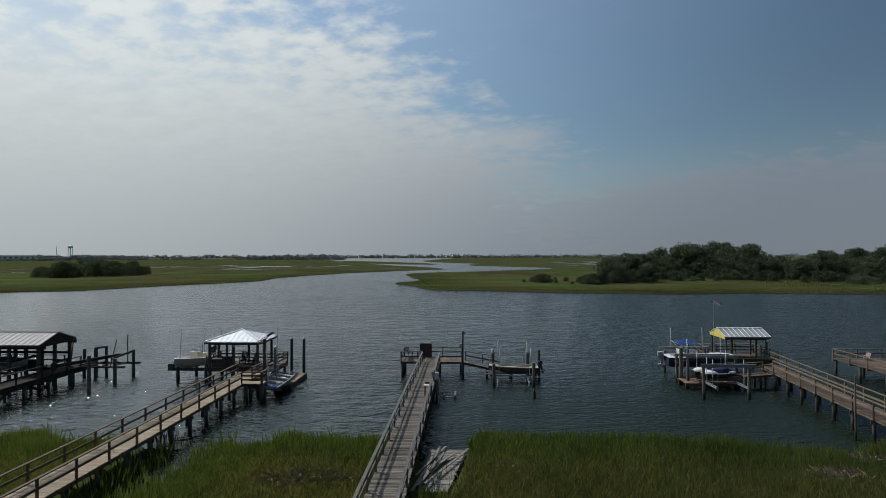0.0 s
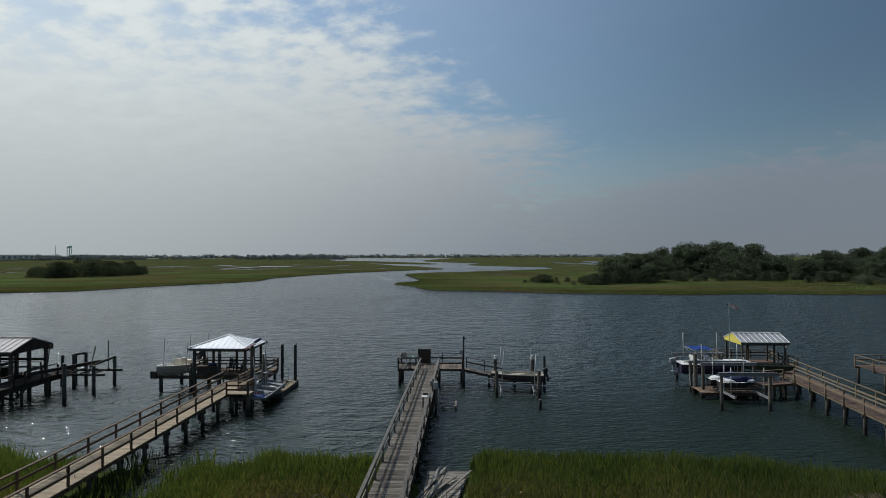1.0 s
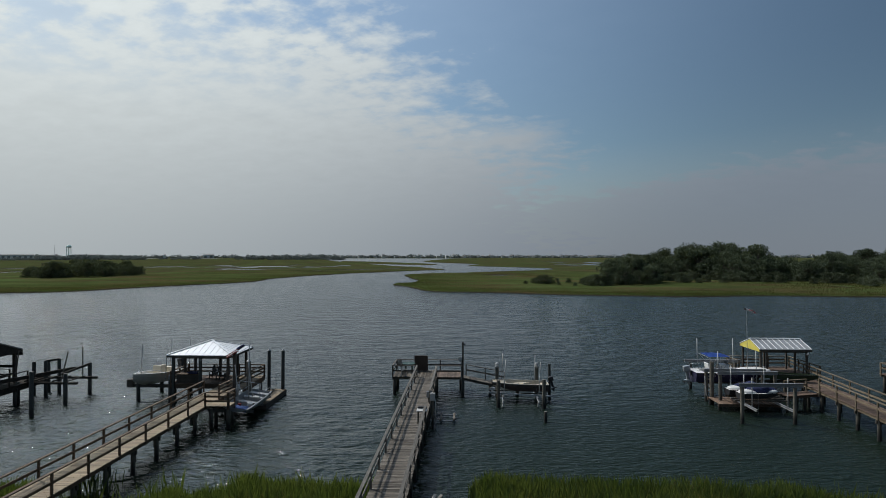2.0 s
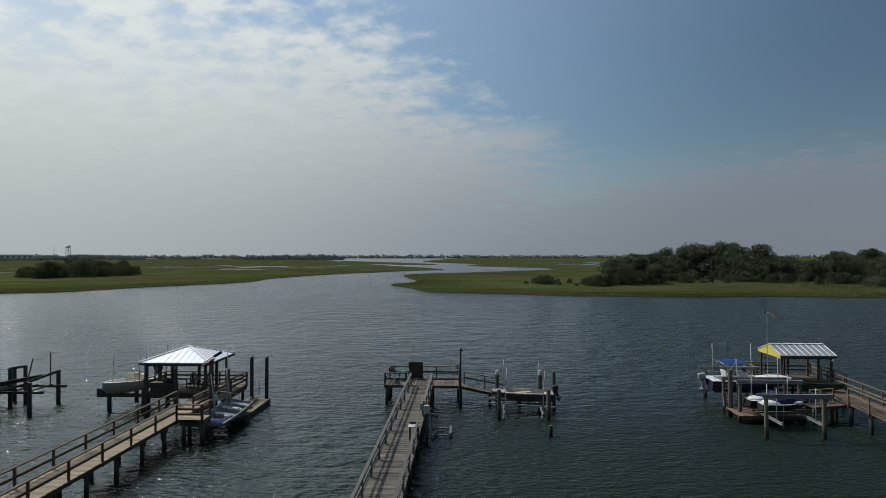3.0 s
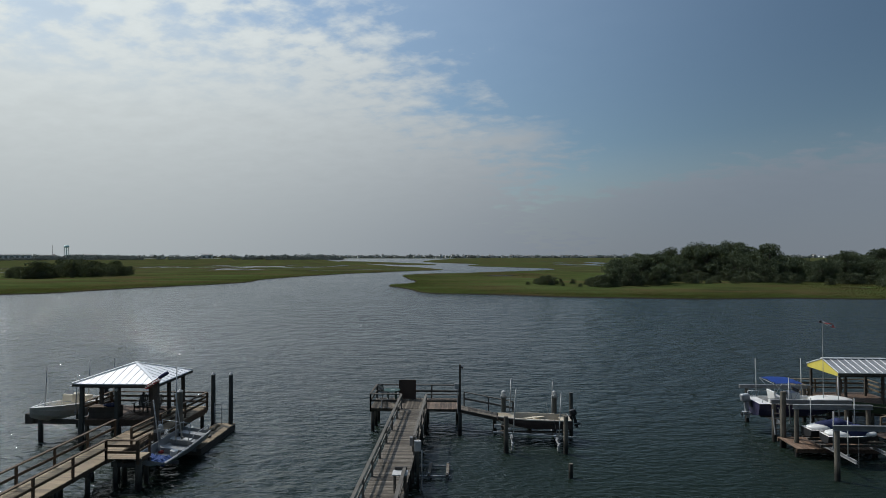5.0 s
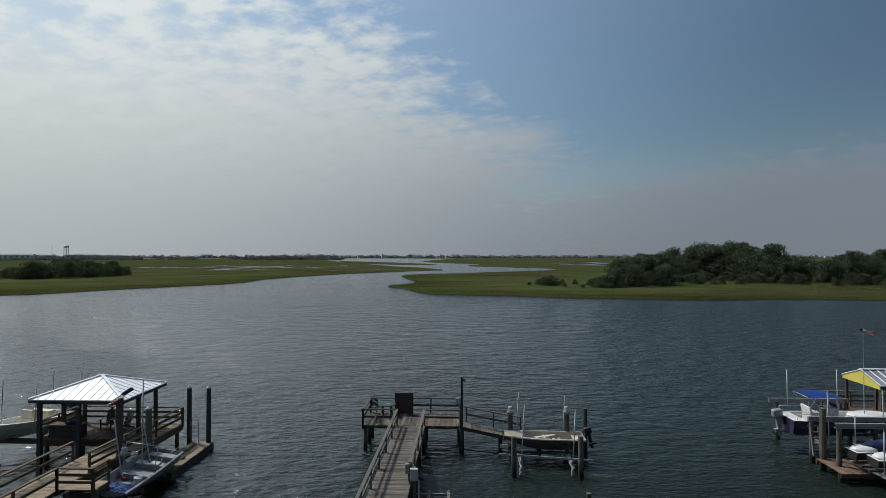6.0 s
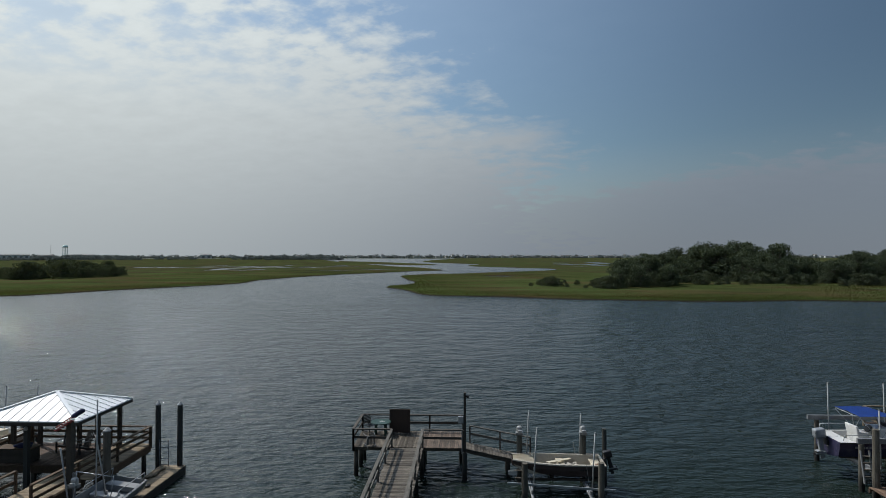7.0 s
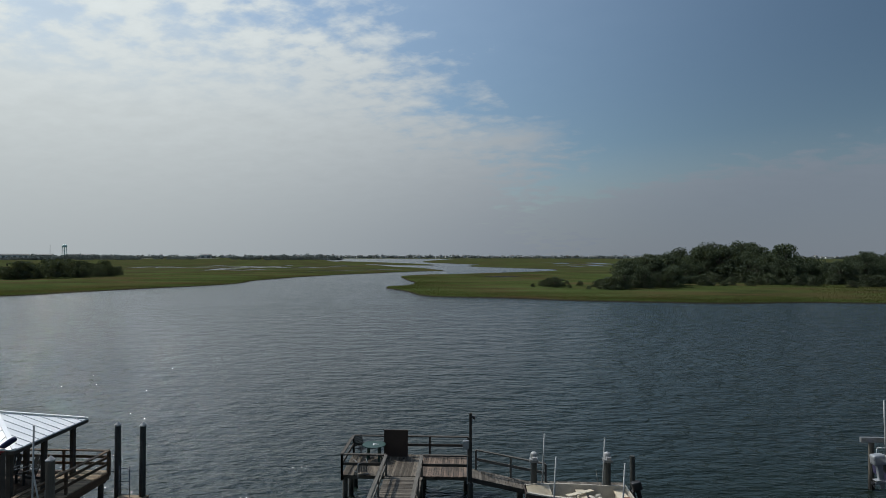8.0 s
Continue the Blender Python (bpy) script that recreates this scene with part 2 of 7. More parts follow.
WHITE_CLOTH = material("white_cloth", (0.55, 0.55, 0.54), (0.7, 0.7, 0.69), 6.0, 0.85, bump=0.1, vary=0)
RUST = material("rusted_steel", (0.09, 0.035, 0.016), (0.20, 0.085, 0.04), 6.0, 0.85, bump=0.3, vary=0)
BARK = material("dark_bark", (0.05, 0.04, 0.03), (0.10, 0.085, 0.07), 1.0, 0.9, bump=0.5)
LEAF = material("oak_foliage", (0.048, 0.063, 0.046), (0.086, 0.106, 0.072), 0.35, 0.8, bump=0.0, vary=0.3, spec=0.0, fine=6)
SHRUB = material("wax_myrtle_foliage", (0.054, 0.068, 0.049), (0.092, 0.108, 0.074), 0.3, 0.65, bump=0.0, vary=0.3, spec=0.0, fine=6)
# air haze over the distant trees is put into this paler, bluer colour
HAZED_LEAF = material("hazed_far_foliage", (0.105, 0.128, 0.125), (0.17, 0.192, 0.18), 0.05, 0.8, bump=0.0, vary=0.1, spec=0.0)
GRASS = material("cordgrass", (0.038, 0.066, 0.020), (0.096, 0.122, 0.041), 0.22, 0.7, bump=0.0, vary=0, spec=0.2, fine=9)
DRY_GRASS = material("dry_cordgrass", (0.074, 0.085, 0.037), (0.160, 0.145, 0.070), 0.3, 0.8, bump=0.0, vary=0, spec=0.0, fine=9)
FAR_GRASS = material("bank_cordgrass", (0.040, 0.058, 0.018), (0.082, 0.096, 0.034), 0.06, 0.8, bump=0.0, vary=0, spec=0.0, fine=9)
FAR_DRY = material("olive_bank_grass", (0.058, 0.061, 0.025), (0.104, 0.092, 0.042), 0.05, 0.8, bump=0.0, vary=0, spec=0.0, fine=9)
PINK_PAINT = material("faded_pink_paint", (0.36, 0.24, 0.22), (0.46, 0.33, 0.30), 2.0, 0.7, bump=0.05, vary=0)
STRAW = material("dead_reed", (0.13, 0.10, 0.066), (0.25, 0.20, 0.13), 1.5, 0.9, bump=0.1, vary=0)
HOUSE_WALL = material("house_paint", (0.42, 0.43, 0.44), (0.64, 0.64, 0.62), 0.1, 0.8, bump=0.0, vary=0.85)
HOUSE_ROOF = material("house_shingle", (0.10, 0.10, 0.105), (0.19, 0.185, 0.18), 0.1, 0.85, bump=0.0, vary=0.5)
TANK = material("pale_green_tank_paint", (0.52, 0.68, 0.62), (0.60, 0.75, 0.69), 0.1, 0.6, bump=0.0, vary=0)


def let_light_through(m, share, warm=(1.3, 1.25, 0.6)):
    """Thin leaves pass part of the light that falls on their far side."""
    t = m.node_tree
    p = t.nodes["Principled BSDF"]
    base = p.inputs["Base Color"].links[0].from_socket
    tint = t.nodes.new("ShaderNodeMix")
    tint.data_type, tint.blend_type = "RGBA", "MULTIPLY"
    tint.inputs[0].default_value = 1.0
    t.links.new(base, tint.inputs[6])
    tint.inputs[7].default_value = (*warm, 1)
    tr = t.nodes.new("ShaderNodeBsdfTranslucent")
    t.links.new(tint.outputs[2], tr.inputs[0])
    mx = t.nodes.new("ShaderNodeMixShader")
    mx.inputs[0].default_value = share
    t.links.new(p.outputs[0], mx.inputs[1])
    t.links.new(tr.outputs[0], mx.inputs[2])
    t.links.new(mx.outputs[0], t.nodes["Material Output"].inputs[0])


let_light_through(GRASS, 0.5)
let_light_through(DRY_GRASS, 0.42)
let_light_through(FAR_GRASS, 0.35)
let_light_through(FAR_DRY, 0.3)
let_light_through(LEAF, 0.2)
# neutral, strong pass-through adds to the hazy paleness of the distant trees
let_light_through(HAZED_LEAF, 0.45, (1.0, 1.0, 1.0))
let_light_through(SHRUB, 0.2)


def ground_material():
    m = material("salt_marsh_ground", (0.030, 0.046, 0.014), (0.062, 0.076, 0.025), 0.035, 0.9, bump=0.3, vary=0, fine=14, spec=0.0, dist=0.3)
    t = m.node_tree
    p = t.nodes["Principled BSDF"]
    base = p.inputs["Base Color"].links[0].from_socket
    geo = [n for n in t.nodes if n.type == "NEW_GEOMETRY"][0]
    n = t.nodes.new("ShaderNodeTexNoise")
    mp = t.nodes.new("ShaderNodeMapping")
    mp.inputs[3].default_value = (0.022, 0.045, 0.0)
    t.links.new(geo.outputs["Position"], mp.inputs[0])
    t.links.new(mp.outputs[0], n.inputs["Vector"])
    n.inputs["Scale"].default_value, n.inputs["Detail"].default_value = 1.0, 5
    r = t.nodes.new("ShaderNodeMapRange")
    t.links.new(n.outputs["Fac"], r.inputs[0])
    r.inputs[1].default_value, r.inputs[2].default_value = 0.455, 0.61
    q = t.nodes.new("ShaderNodeMix")
    q.data_type = "RGBA"
    t.links.new(r.outputs[0], q.inputs[0])
    t.links.new(base, q.inputs[6])
    q.inputs[7].default_value = (0.072, 0.054, 0.027, 1)
    # long lanes of fresher and of thinner growth
    lanes = t.nodes.new("ShaderNodeTexNoise")
    mp2 = t.nodes.new("ShaderNodeMapping")
    mp2.inputs[3].default_value = (0.018, 0.075, 0.0)
    t.links.new(geo.outputs["Position"], mp2.inputs[0])
    t.links.new(mp2.outputs[0], lanes.inputs["Vector"])
    lanes.inputs["Scale"].default_value, lanes.inputs["Detail"].default_value, lanes.inputs["Roughness"].default_value = 1.0, 6, 0.65
    r3 = t.nodes.new("ShaderNodeMapRange")
    t.links.new(lanes.outputs["Fac"], r3.inputs[0])
    r3.inputs[1].default_value, r3.inputs[2].default_value = 0.5, 0.64
    fresh = t.nodes.new("ShaderNodeMix")
    fresh.data_type = "RGBA"
    t.links.new(r3.outputs[0], fresh.inputs[0])
    t.links.new(q.outputs[2], fresh.inputs[6])
    fresh.inputs[7].default_value = (0.062, 0.088, 0.030, 1)
    r4 = t.nodes.new("ShaderNodeMapRange")
    t.links.new(lanes.outputs["Fac"], r4.inputs[0])
    r4.inputs[1].default_value, r4.inputs[2].default_value = 0.44, 0.36
    q = t.nodes.new("ShaderNodeMix")
    q.data_type = "RGBA"
    t.links.new(r4.outputs[0], q.inputs[0])
    t.links.new(fresh.outputs[2], q.inputs[6])
    q.inputs[7].default_value = (0.026, 0.032, 0.014, 1)
    # bare mud at the foot of the banks
    s = t.nodes.new("ShaderNodeSeparateXYZ")
    t.links.new(geo.outputs["Position"], s.inputs[0])
    r2 = t.nodes.new("ShaderNodeMapRange")
    t.links.new(s.outputs[2], r2.inputs[0])
    r2.inputs[1].default_value, r2.inputs[2].default_value = 0.12, 0.36
    q2 = t.nodes.new("ShaderNodeMix")
    q2.data_type = "RGBA"
    t.links.new(r2.outputs[0], q2.inputs[0])
    q2.inputs[6].default_value = (0.030, 0.026, 0.018, 1)
    t.links.new(q.outputs[2], q2.inputs[7])
    t.links.new(q2.outputs[2], p.inputs["Base Color"])
    return m


def water_material():
    m = bpy.data.materials.new("rippled_water")
    m.use_nodes = True
    t = m.node_tree
    p = t.nodes["Principled BSDF"]
    geo = t.nodes.new("ShaderNodeNewGeometry")

    def wave(scale, stretch, turn, detail, dist):
        mp = t.nodes.new("ShaderNodeMapping")
        mp.inputs[3].default_value = stretch
        mp.inputs[2].default_value = (0, 0, radians(turn))
        t.links.new(geo.outputs["Position"], mp.inputs[0])
        n = t.nodes.new("ShaderNodeTexNoise")
        t.links.new(mp.outputs[0], n.inputs["Vector"])
        n.inputs["Scale"].default_value, n.inputs["Detail"].default_value = scale, detail
        n.inputs["Distortion"].default_value = dist
        return n.outputs["Fac"]

    c = wave(0.012, (1.0, 2.2, 1), 10, 3, 0.5)
    bumps = []
    for scale, stretch, turn, detail, dist, high in ((0.42, (0.65, 1, 1), 6, 2, 0.3, 0.70), (1.3, (0.45, 1, 1), 9, 2, 0.3, 0.33), (3.4, (0.52, 1, 1), -8, 3, 0.3, 0.16), (10.0, (0.7, 1, 1), 16, 2, 0.2, 0.055)):
        bump = t.nodes.new("ShaderNodeBump")
        bump.inputs["Strength"].default_value, bump.inputs["Distance"].default_value = 1.0, high
        t.links.new(wave(scale, stretch, turn, detail, dist), bump.inputs["Height"])
        if bumps:
            t.links.new(bumps[-1].outputs[0], bump.inputs["Normal"])
        bumps.append(bump)
    s0, s1, s2, s3 = bumps
    sy = t.nodes.new("ShaderNodeSeparateXYZ")
    t.links.new(geo.outputs["Position"], sy.inputs[0])
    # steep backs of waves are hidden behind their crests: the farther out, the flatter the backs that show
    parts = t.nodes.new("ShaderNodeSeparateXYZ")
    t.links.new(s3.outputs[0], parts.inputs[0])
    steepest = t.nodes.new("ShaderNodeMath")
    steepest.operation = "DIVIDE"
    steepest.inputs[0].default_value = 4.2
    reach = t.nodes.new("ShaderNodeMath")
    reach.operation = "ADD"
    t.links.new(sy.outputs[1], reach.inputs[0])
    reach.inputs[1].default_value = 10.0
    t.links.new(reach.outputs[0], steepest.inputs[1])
    # slope facing away is capped so that reflections clear the far trees
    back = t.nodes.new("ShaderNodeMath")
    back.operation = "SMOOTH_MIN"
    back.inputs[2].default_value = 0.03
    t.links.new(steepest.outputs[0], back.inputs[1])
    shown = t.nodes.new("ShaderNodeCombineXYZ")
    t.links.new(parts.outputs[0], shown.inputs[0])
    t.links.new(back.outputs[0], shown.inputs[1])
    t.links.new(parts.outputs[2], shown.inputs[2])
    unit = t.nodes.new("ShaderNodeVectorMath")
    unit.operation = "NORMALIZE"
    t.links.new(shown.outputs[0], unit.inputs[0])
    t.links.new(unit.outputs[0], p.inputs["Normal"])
    # ripples too small and far to be told apart widen the reflections instead

    def by_distance(lo, hi, a, b):
        n = t.nodes.new("ShaderNodeMapRange")
        t.links.new(sy.outputs[1], n.inputs[0])
        n.inputs[1].default_value, n.inputs[2].default_value = lo, hi
        n.inputs[3].default_value, n.inputs[4].default_value = a, b
        return n.outputs[0]

    def product(a, b):
        n = t.nodes.new("ShaderNodeMath")
        n.operation = "MULTIPLY"
        t.links.new(a, n.inputs[0])
        t.links.new(b, n.inputs[1])
        return n.outputs[0]

    # calmer water in the lee of the piers, east of the middle one
    lee_x = t.nodes.new("ShaderNodeMapRange")
    lee_x.interpolation_type = "SMOOTHSTEP"
    t.links.new(sy.outputs[0], lee_x.inputs[0])
    lee_x.inputs[1].default_value, lee_x.inputs[2].default_value = -3.2, 0.0
    shelter = t.nodes.new("ShaderNodeMath")
    shelter.operation = "SUBTRACT"
    shelter.inputs[0].default_value = 1.0
    t.links.new(product(lee_x.outputs[0], by_distance(40, 56, 0.72, 0.0)), shelter.inputs[1])
    calm = shelter.outputs[0]
    t.links.new(product(calm, by_distance(50, 110, 0.5, 1.0)), s0.inputs["Strength"])
    t.links.new(product(calm, by_distance(60, 170, 1.0, 0.6)), s1.inputs["Strength"])
    t.links.new(by_distance(42, 150, 1.0, 0.75), s2.inputs["Strength"])
    t.links.new(by_distance(60, 130, 0.5, 0.9), s3.inputs["Strength"])
    # normals tilted towards the near shore, most in the lee, to darken reflections
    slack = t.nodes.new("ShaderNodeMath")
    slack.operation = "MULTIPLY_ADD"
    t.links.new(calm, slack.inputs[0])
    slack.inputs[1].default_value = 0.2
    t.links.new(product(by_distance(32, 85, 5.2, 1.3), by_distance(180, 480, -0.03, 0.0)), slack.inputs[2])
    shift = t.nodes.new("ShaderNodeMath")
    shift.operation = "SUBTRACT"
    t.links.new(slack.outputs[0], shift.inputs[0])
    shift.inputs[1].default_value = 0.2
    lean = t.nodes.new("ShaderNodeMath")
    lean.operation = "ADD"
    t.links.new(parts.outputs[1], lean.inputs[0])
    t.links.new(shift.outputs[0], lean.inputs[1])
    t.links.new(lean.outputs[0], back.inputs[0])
    # wind lanes: smoother and rougher stretches
    r = t.nodes.new("ShaderNodeMapRange")
    t.links.new(c, r.inputs[0])
    r.inputs[1].default_value, r.inputs[2].default_value = 0.35, 0.65
    r.inputs[3].default_value, r.inputs[4].default_value = -0.01, 0.03
    sm = t.nodes.new("ShaderNodeMath")
    sm.operation = "ADD"
    t.links.new(r.outputs[0], sm.inputs[0])
    t.links.new(by_distance(30, 150, 0.025, 0.11), sm.inputs[1])
    t.links.new(sm.outputs[0], p.inputs["Roughness"])
    # turbid shallows by the near shore
    s = t.nodes.new("ShaderNodeSeparateXYZ")
    t.links.new(geo.outputs["Position"], s.inputs[0])
    r2 = t.nodes.new("ShaderNodeMapRange")
    t.links.new(s.outputs[1], r2.inputs[0])
    r2.inputs[1].default_value, r2.inputs[2].default_value = 24.0, 58.0
    q = t.nodes.new("ShaderNodeMix")
    q.data_type = "RGBA"
    t.links.new(r2.outputs[0], q.inputs[0])
    q.inputs[6].default_value = (0.010, 0.018, 0.010, 1)
    q.inputs[7].default_value = (0.011, 0.018, 0.015, 1)
    t.links.new(q.outputs[2], p.inputs["Base Color"])
    p.inputs["IOR"].default_value = 1.333
    return m


GROUND = ground_material()
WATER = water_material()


# ---- building helpers ----
def box(bm, c, s, turn=0.0, tilt=None):
    """A box in a bmesh: centre, size, turn about z in degrees, or a whole rotation matrix."""
    r = tilt if tilt is not None else Matrix.Rotation(radians(turn), 4, "Z")
    return bmesh.ops.create_cube(bm, size=1, matrix=Matrix.Translation(c) @ r @ Matrix.Diagonal((*s, 1)))["verts"]


def rod(bm, a, b, r, r2=None, n=10, cap=True):
    """A round bar from a to b."""
    a, b = Vector(a), Vector(b)
    d = b - a
    m = Matrix.Translation((a + b) / 2) @ d.to_track_quat("Z", "Y").to_matrix().to_4x4()
    return bmesh.ops.create_cone(bm, cap_ends=cap, segments=n, radius1=r, radius2=r if r2 is None else r2, depth=d.length, matrix=m)["verts"]


def beam(bm, a, b, w, h):
    """A square bar from a to b, w wide and h high."""
    a, b = Vector(a), Vector(b)
    d = b - a
    m = Matrix.Translation((a + b) / 2) @ d.to_track_quat("X", "Z").to_matrix().to_4x4()
    return bmesh.ops.create_cube(bm, size=1, matrix=m @ Matrix.Diagonal((d.length, w, h, 1)))["verts"]


def blob(bm, c, s, turn=0.0, u=12, v=8):
    return bmesh.ops.create_uvsphere(bm, u_segments=u, v_segments=v, radius=1, matrix=Matrix.Translation(c) @ Matrix.Rotation(radians(turn), 4, "Z") @ Matrix.Diagonal((*s, 1)))["verts"]


def soften(bm, width, segments=2):
    bmesh.ops.bevel(bm, geom=list(bm.edges), offset=width, segments=segments, affect="EDGES", profile=0.6)


def to_mesh(name, bm, mat, smooth=False):
    me = bpy.data.meshes.new(name)
    bmesh.ops.recalc_face_normals(bm, faces=list(bm.faces))
    bm.to_mesh(me)
    bm.free()
    for m in mat if isinstance(mat, (list, tuple)) else (mat,):
        me.materials.append(m)
    if smooth:
        for p in me.polygons:
            p.use_smooth = True
    return me


def hang(ob, parent):
    ob.parent = parent
    ob.matrix_parent_inverse = parent["base"] and Matrix.Translation([-v for v in parent["base"]])
    return ob


def thing(name, base, label, category, group="", kind=""):
    ob = new(name)
    ob.empty_display_size = 0.2
    ob.location = base
    ob["base"] = list(base)
    return tagged(ob, label, category, group, kind)


def part(name, bm, mat, parent, label="", smooth=False):
    ob = new(name, to_mesh(name, bm, mat, smooth))
    ob.parent = parent
    if "base" in parent:
        ob.matrix_parent_inverse = Matrix.Translation([-v for v in parent["base"]])
    if label:
        ob["label"] = label
    return ob


def piece(name, me, parent, m):
    """One of many alike pieces on a shared mesh."""
    ob = new(name, me)
    ob.parent = parent
    if "base" in parent:
        ob.matrix_parent_inverse = Matrix.Translation([-v for v in parent["base"]])
    ob.matrix_basis = m
    return ob


def solid(name, bm, mat, label, category, group="", kind="", smooth=False, at=(0, 0, 0)):
    ob = new(name, to_mesh(name, bm, mat, smooth))
    ob.location = at
    return tagged(ob, label, category, group, kind)


rng = random.Random(7)


def board_meshes(length, width, thick, mat, n=3):
    """A few boards with uneven ends, lying along x, their tops at z = 0."""
    out = []
    for _ in range(n):
        bm = bmesh.new()
        vs = box(bm, (0, 0, -thick / 2), (length, width, thick))
        for v in vs:
            v.co.x += rng.uniform(-0.012, 0.012)
            v.co.z += rng.uniform(-0.003, 0.003)
        out.append(to_mesh("deck_board", bm, mat))
    return out


def planks(parent, x0, x1, y0, y1, z, mat, frame_m=None, along="x", pitch=0.15):
    """Decking between two corners: boards along x laid one after the other in y, or the reverse."""
    fm = frame_m or Matrix()
    w = pitch - 0.012
    if along == "x":
        meshes = board_meshes(x1 - x0, w, 0.038, mat)
        k = int(round((y1 - y0) / pitch))
        for i in range(k):
            m = pose((x0 + x1) / 2 + rng.uniform(-0.012, 0.012), y0 + (i + 0.5) * pitch, z + rng.uniform(-0.004, 0.004), 0, 0, rng.uniform(-0.25, 0.25))
            piece("deck_board", rng.choice(meshes), parent, fm @ m)
    else:
        meshes = board_meshes(y1 - y0, w, 0.038, mat)
        k = int(round((x1 - x0) / pitch))
        for i in range(k):
            m = pose(x0 + (i + 0.5) * pitch, (y0 + y1) / 2 + rng.uniform(-0.012, 0.012), z + rng.uniform(-0.004, 0.004), 0, 0, 90 + rng.uniform(-0.25, 0.25))
            piece("deck_board", rng.choice(meshes), parent, fm @ m)


def railing(parent, a, b, z, mat, spacing=2.35, height=0.9, first=0.0, mid=1, cap=0.14, last=True, z1=None):
    """Posts, a flat cap board and lower rails from a to b (plan points); z1: the deck's height at b where it slopes."""
    a, b = Vector((*a, z)), Vector((*b, z if z1 is None else z1))
    run = b - a
    n = max(1, int(round((run.length - first) / spacing)))
    spots = [0.0 if first == 0 else None] + [(first + i * (run.length - first) / n) / run.length for i in range(0 if first else 1, n + 1)]
    spots = [s for s in spots if s is not None]
    if not last:
        spots = spots[:-1]
    for s in spots:
        p = a + run * s
        bm = bmesh.new()
        vs = box(bm, p + Vector((0, 0, height / 2 - 0.12)), (0.09, 0.09, height + 0.2))
        lean = rng.uniform(-0.012, 0.012)
        for v in vs:
            if v.co.z > z + 0.5:
                v.co.x += lean
        part("rail_post", bm, mat, parent)
    bm = bmesh.new()
    vs = beam(bm, a + Vector((0, 0, height)), b + Vector((0, 0, height)), cap, 0.05)
    part("handrail", bm, mat, parent)
    for k in range(mid):
        h = height * (k + 1) / (mid + 1) + 0.03
        bm = bmesh.new()
        beam(bm, a + Vector((0, 0, h)), b + Vector((0, 0, h)), 0.04, 0.12)
        part("lower_rail", bm, mat, parent)


def piling(parent, x, y, top, r=0.13, mat=None, foot=-1.6, name="piling", cone=False):
    bm = bmesh.new()
    lean = (rng.uniform(-0.03, 0.03), rng.uniform(-0.03, 0.03))
    rod(bm, (x + lean[0], y + lean[1], foot), (x, y, top), r * 1.05, r * 0.93, 12)
    ob = part(name, bm, mat or PILE, parent, smooth=False)
    if cone:
        bm = bmesh.new()
        rod(bm, (x, y, top + 0.002), (x, y, top + 0.05), r * 1.02, r * 1.0, 12)
        rod(bm, (x, y, top + 0.05), (x, y, top + 0.2), r * 1.0, 0.01, 12)
        part("pile_cap", bm, PVC, parent, "white plastic cone cap")
    return ob


def bents(parent, x0, x1, ys, z, mat=None, fm=None, r=0.12, cap_mat=None):
    """Pairs of piles with a cross beam under a deck whose top is z."""
    fm = fm or Matrix()
    for y in ys:
        for x in (x0 + 0.15, x1 - 0.15):
            p = fm @ Vector((x, y, 0))
            piling(parent, p.x, p.y, z - 0.2, r, mat)
        bm = bmesh.new()
        beam(bm, fm @ Vector((x0 - 0.05, y, z - 0.33)), fm @ Vector((x1 + 0.05, y, z - 0.33)), 0.09, 0.22)
        part("cross_beam", bm, cap_mat or DARK_WOOD, parent)


def stringers(parent, x0, x1, y0, y1, z, mat, fm=None, n=3):
    fm = fm or Matrix()
    for i in range(n):
        x = x0 + 0.03 + (x1 - x0 - 0.06) * i / (n - 1)
        bm = bmesh.new()
        beam(bm, fm @ Vector((x, y0, z - 0.13)), fm @ Vector((x, y1, z - 0.13)), 0.045, 0.18)
        part("stringer", bm, mat, parent)


# ---- ground and water ----
def polygon_depth(x, y, pts):
    """Signed distance to a closed outline, positive inside."""
    px, py = np.array([p[0] for p in pts], float), np.array([p[1] for p in pts], float)
    inside = np.zeros(x.shape, bool)
    best = np.full(x.shape, 1e18)
    for i in range(len(px)):
        ax, ay, bx, by = px[i - 1], py[i - 1], px[i], py[i]
        t = np.clip(((x - ax) * (bx - ax) + (y - ay) * (by - ay)) / ((bx - ax) ** 2 + (by - ay) ** 2), 0, 1)
        best = np.minimum(best, (x - ax - t * (bx - ax)) ** 2 + (y - ay - t * (by - ay)) ** 2)
        cross = ((ay > y) != (by > y)) & (x < (bx - ax) * (y - ay) / (by - ay + 1e-12) + ax)
        inside ^= cross
    return np.where(inside, 1, -1) * np.sqrt(best)


def smooth_closed(pts, rounds=2):
    for _ in range(rounds):
        pts = [q for i in range(len(pts)) for q in (((0.75 * pts[i - 1][0] + 0.25 * pts[i][0]), (0.75 * pts[i - 1][1] + 0.25 * pts[i][1])), ((0.25 * pts[i - 1][0] + 0.75 * pts[i][0]), (0.25 * pts[i - 1][1] + 0.75 * pts[i][1])))]
    return pts


def ripple(x, y, scale, seed):
    """Sum of sines, as a cheap smooth noise over arrays."""
    r = np.random.RandomState(seed)
    out = np.zeros(x.shape)
    for k in range(7):
        a, f, ph = r.uniform(0, 6.28), (0.6 + 0.45 * k) / scale, r.uniform(0, 6.28)
        out += np.sin(f * (x * np.cos(a) + y * np.sin(a)) + ph) / (1 + 0.35 * k)
    return out / 3.0


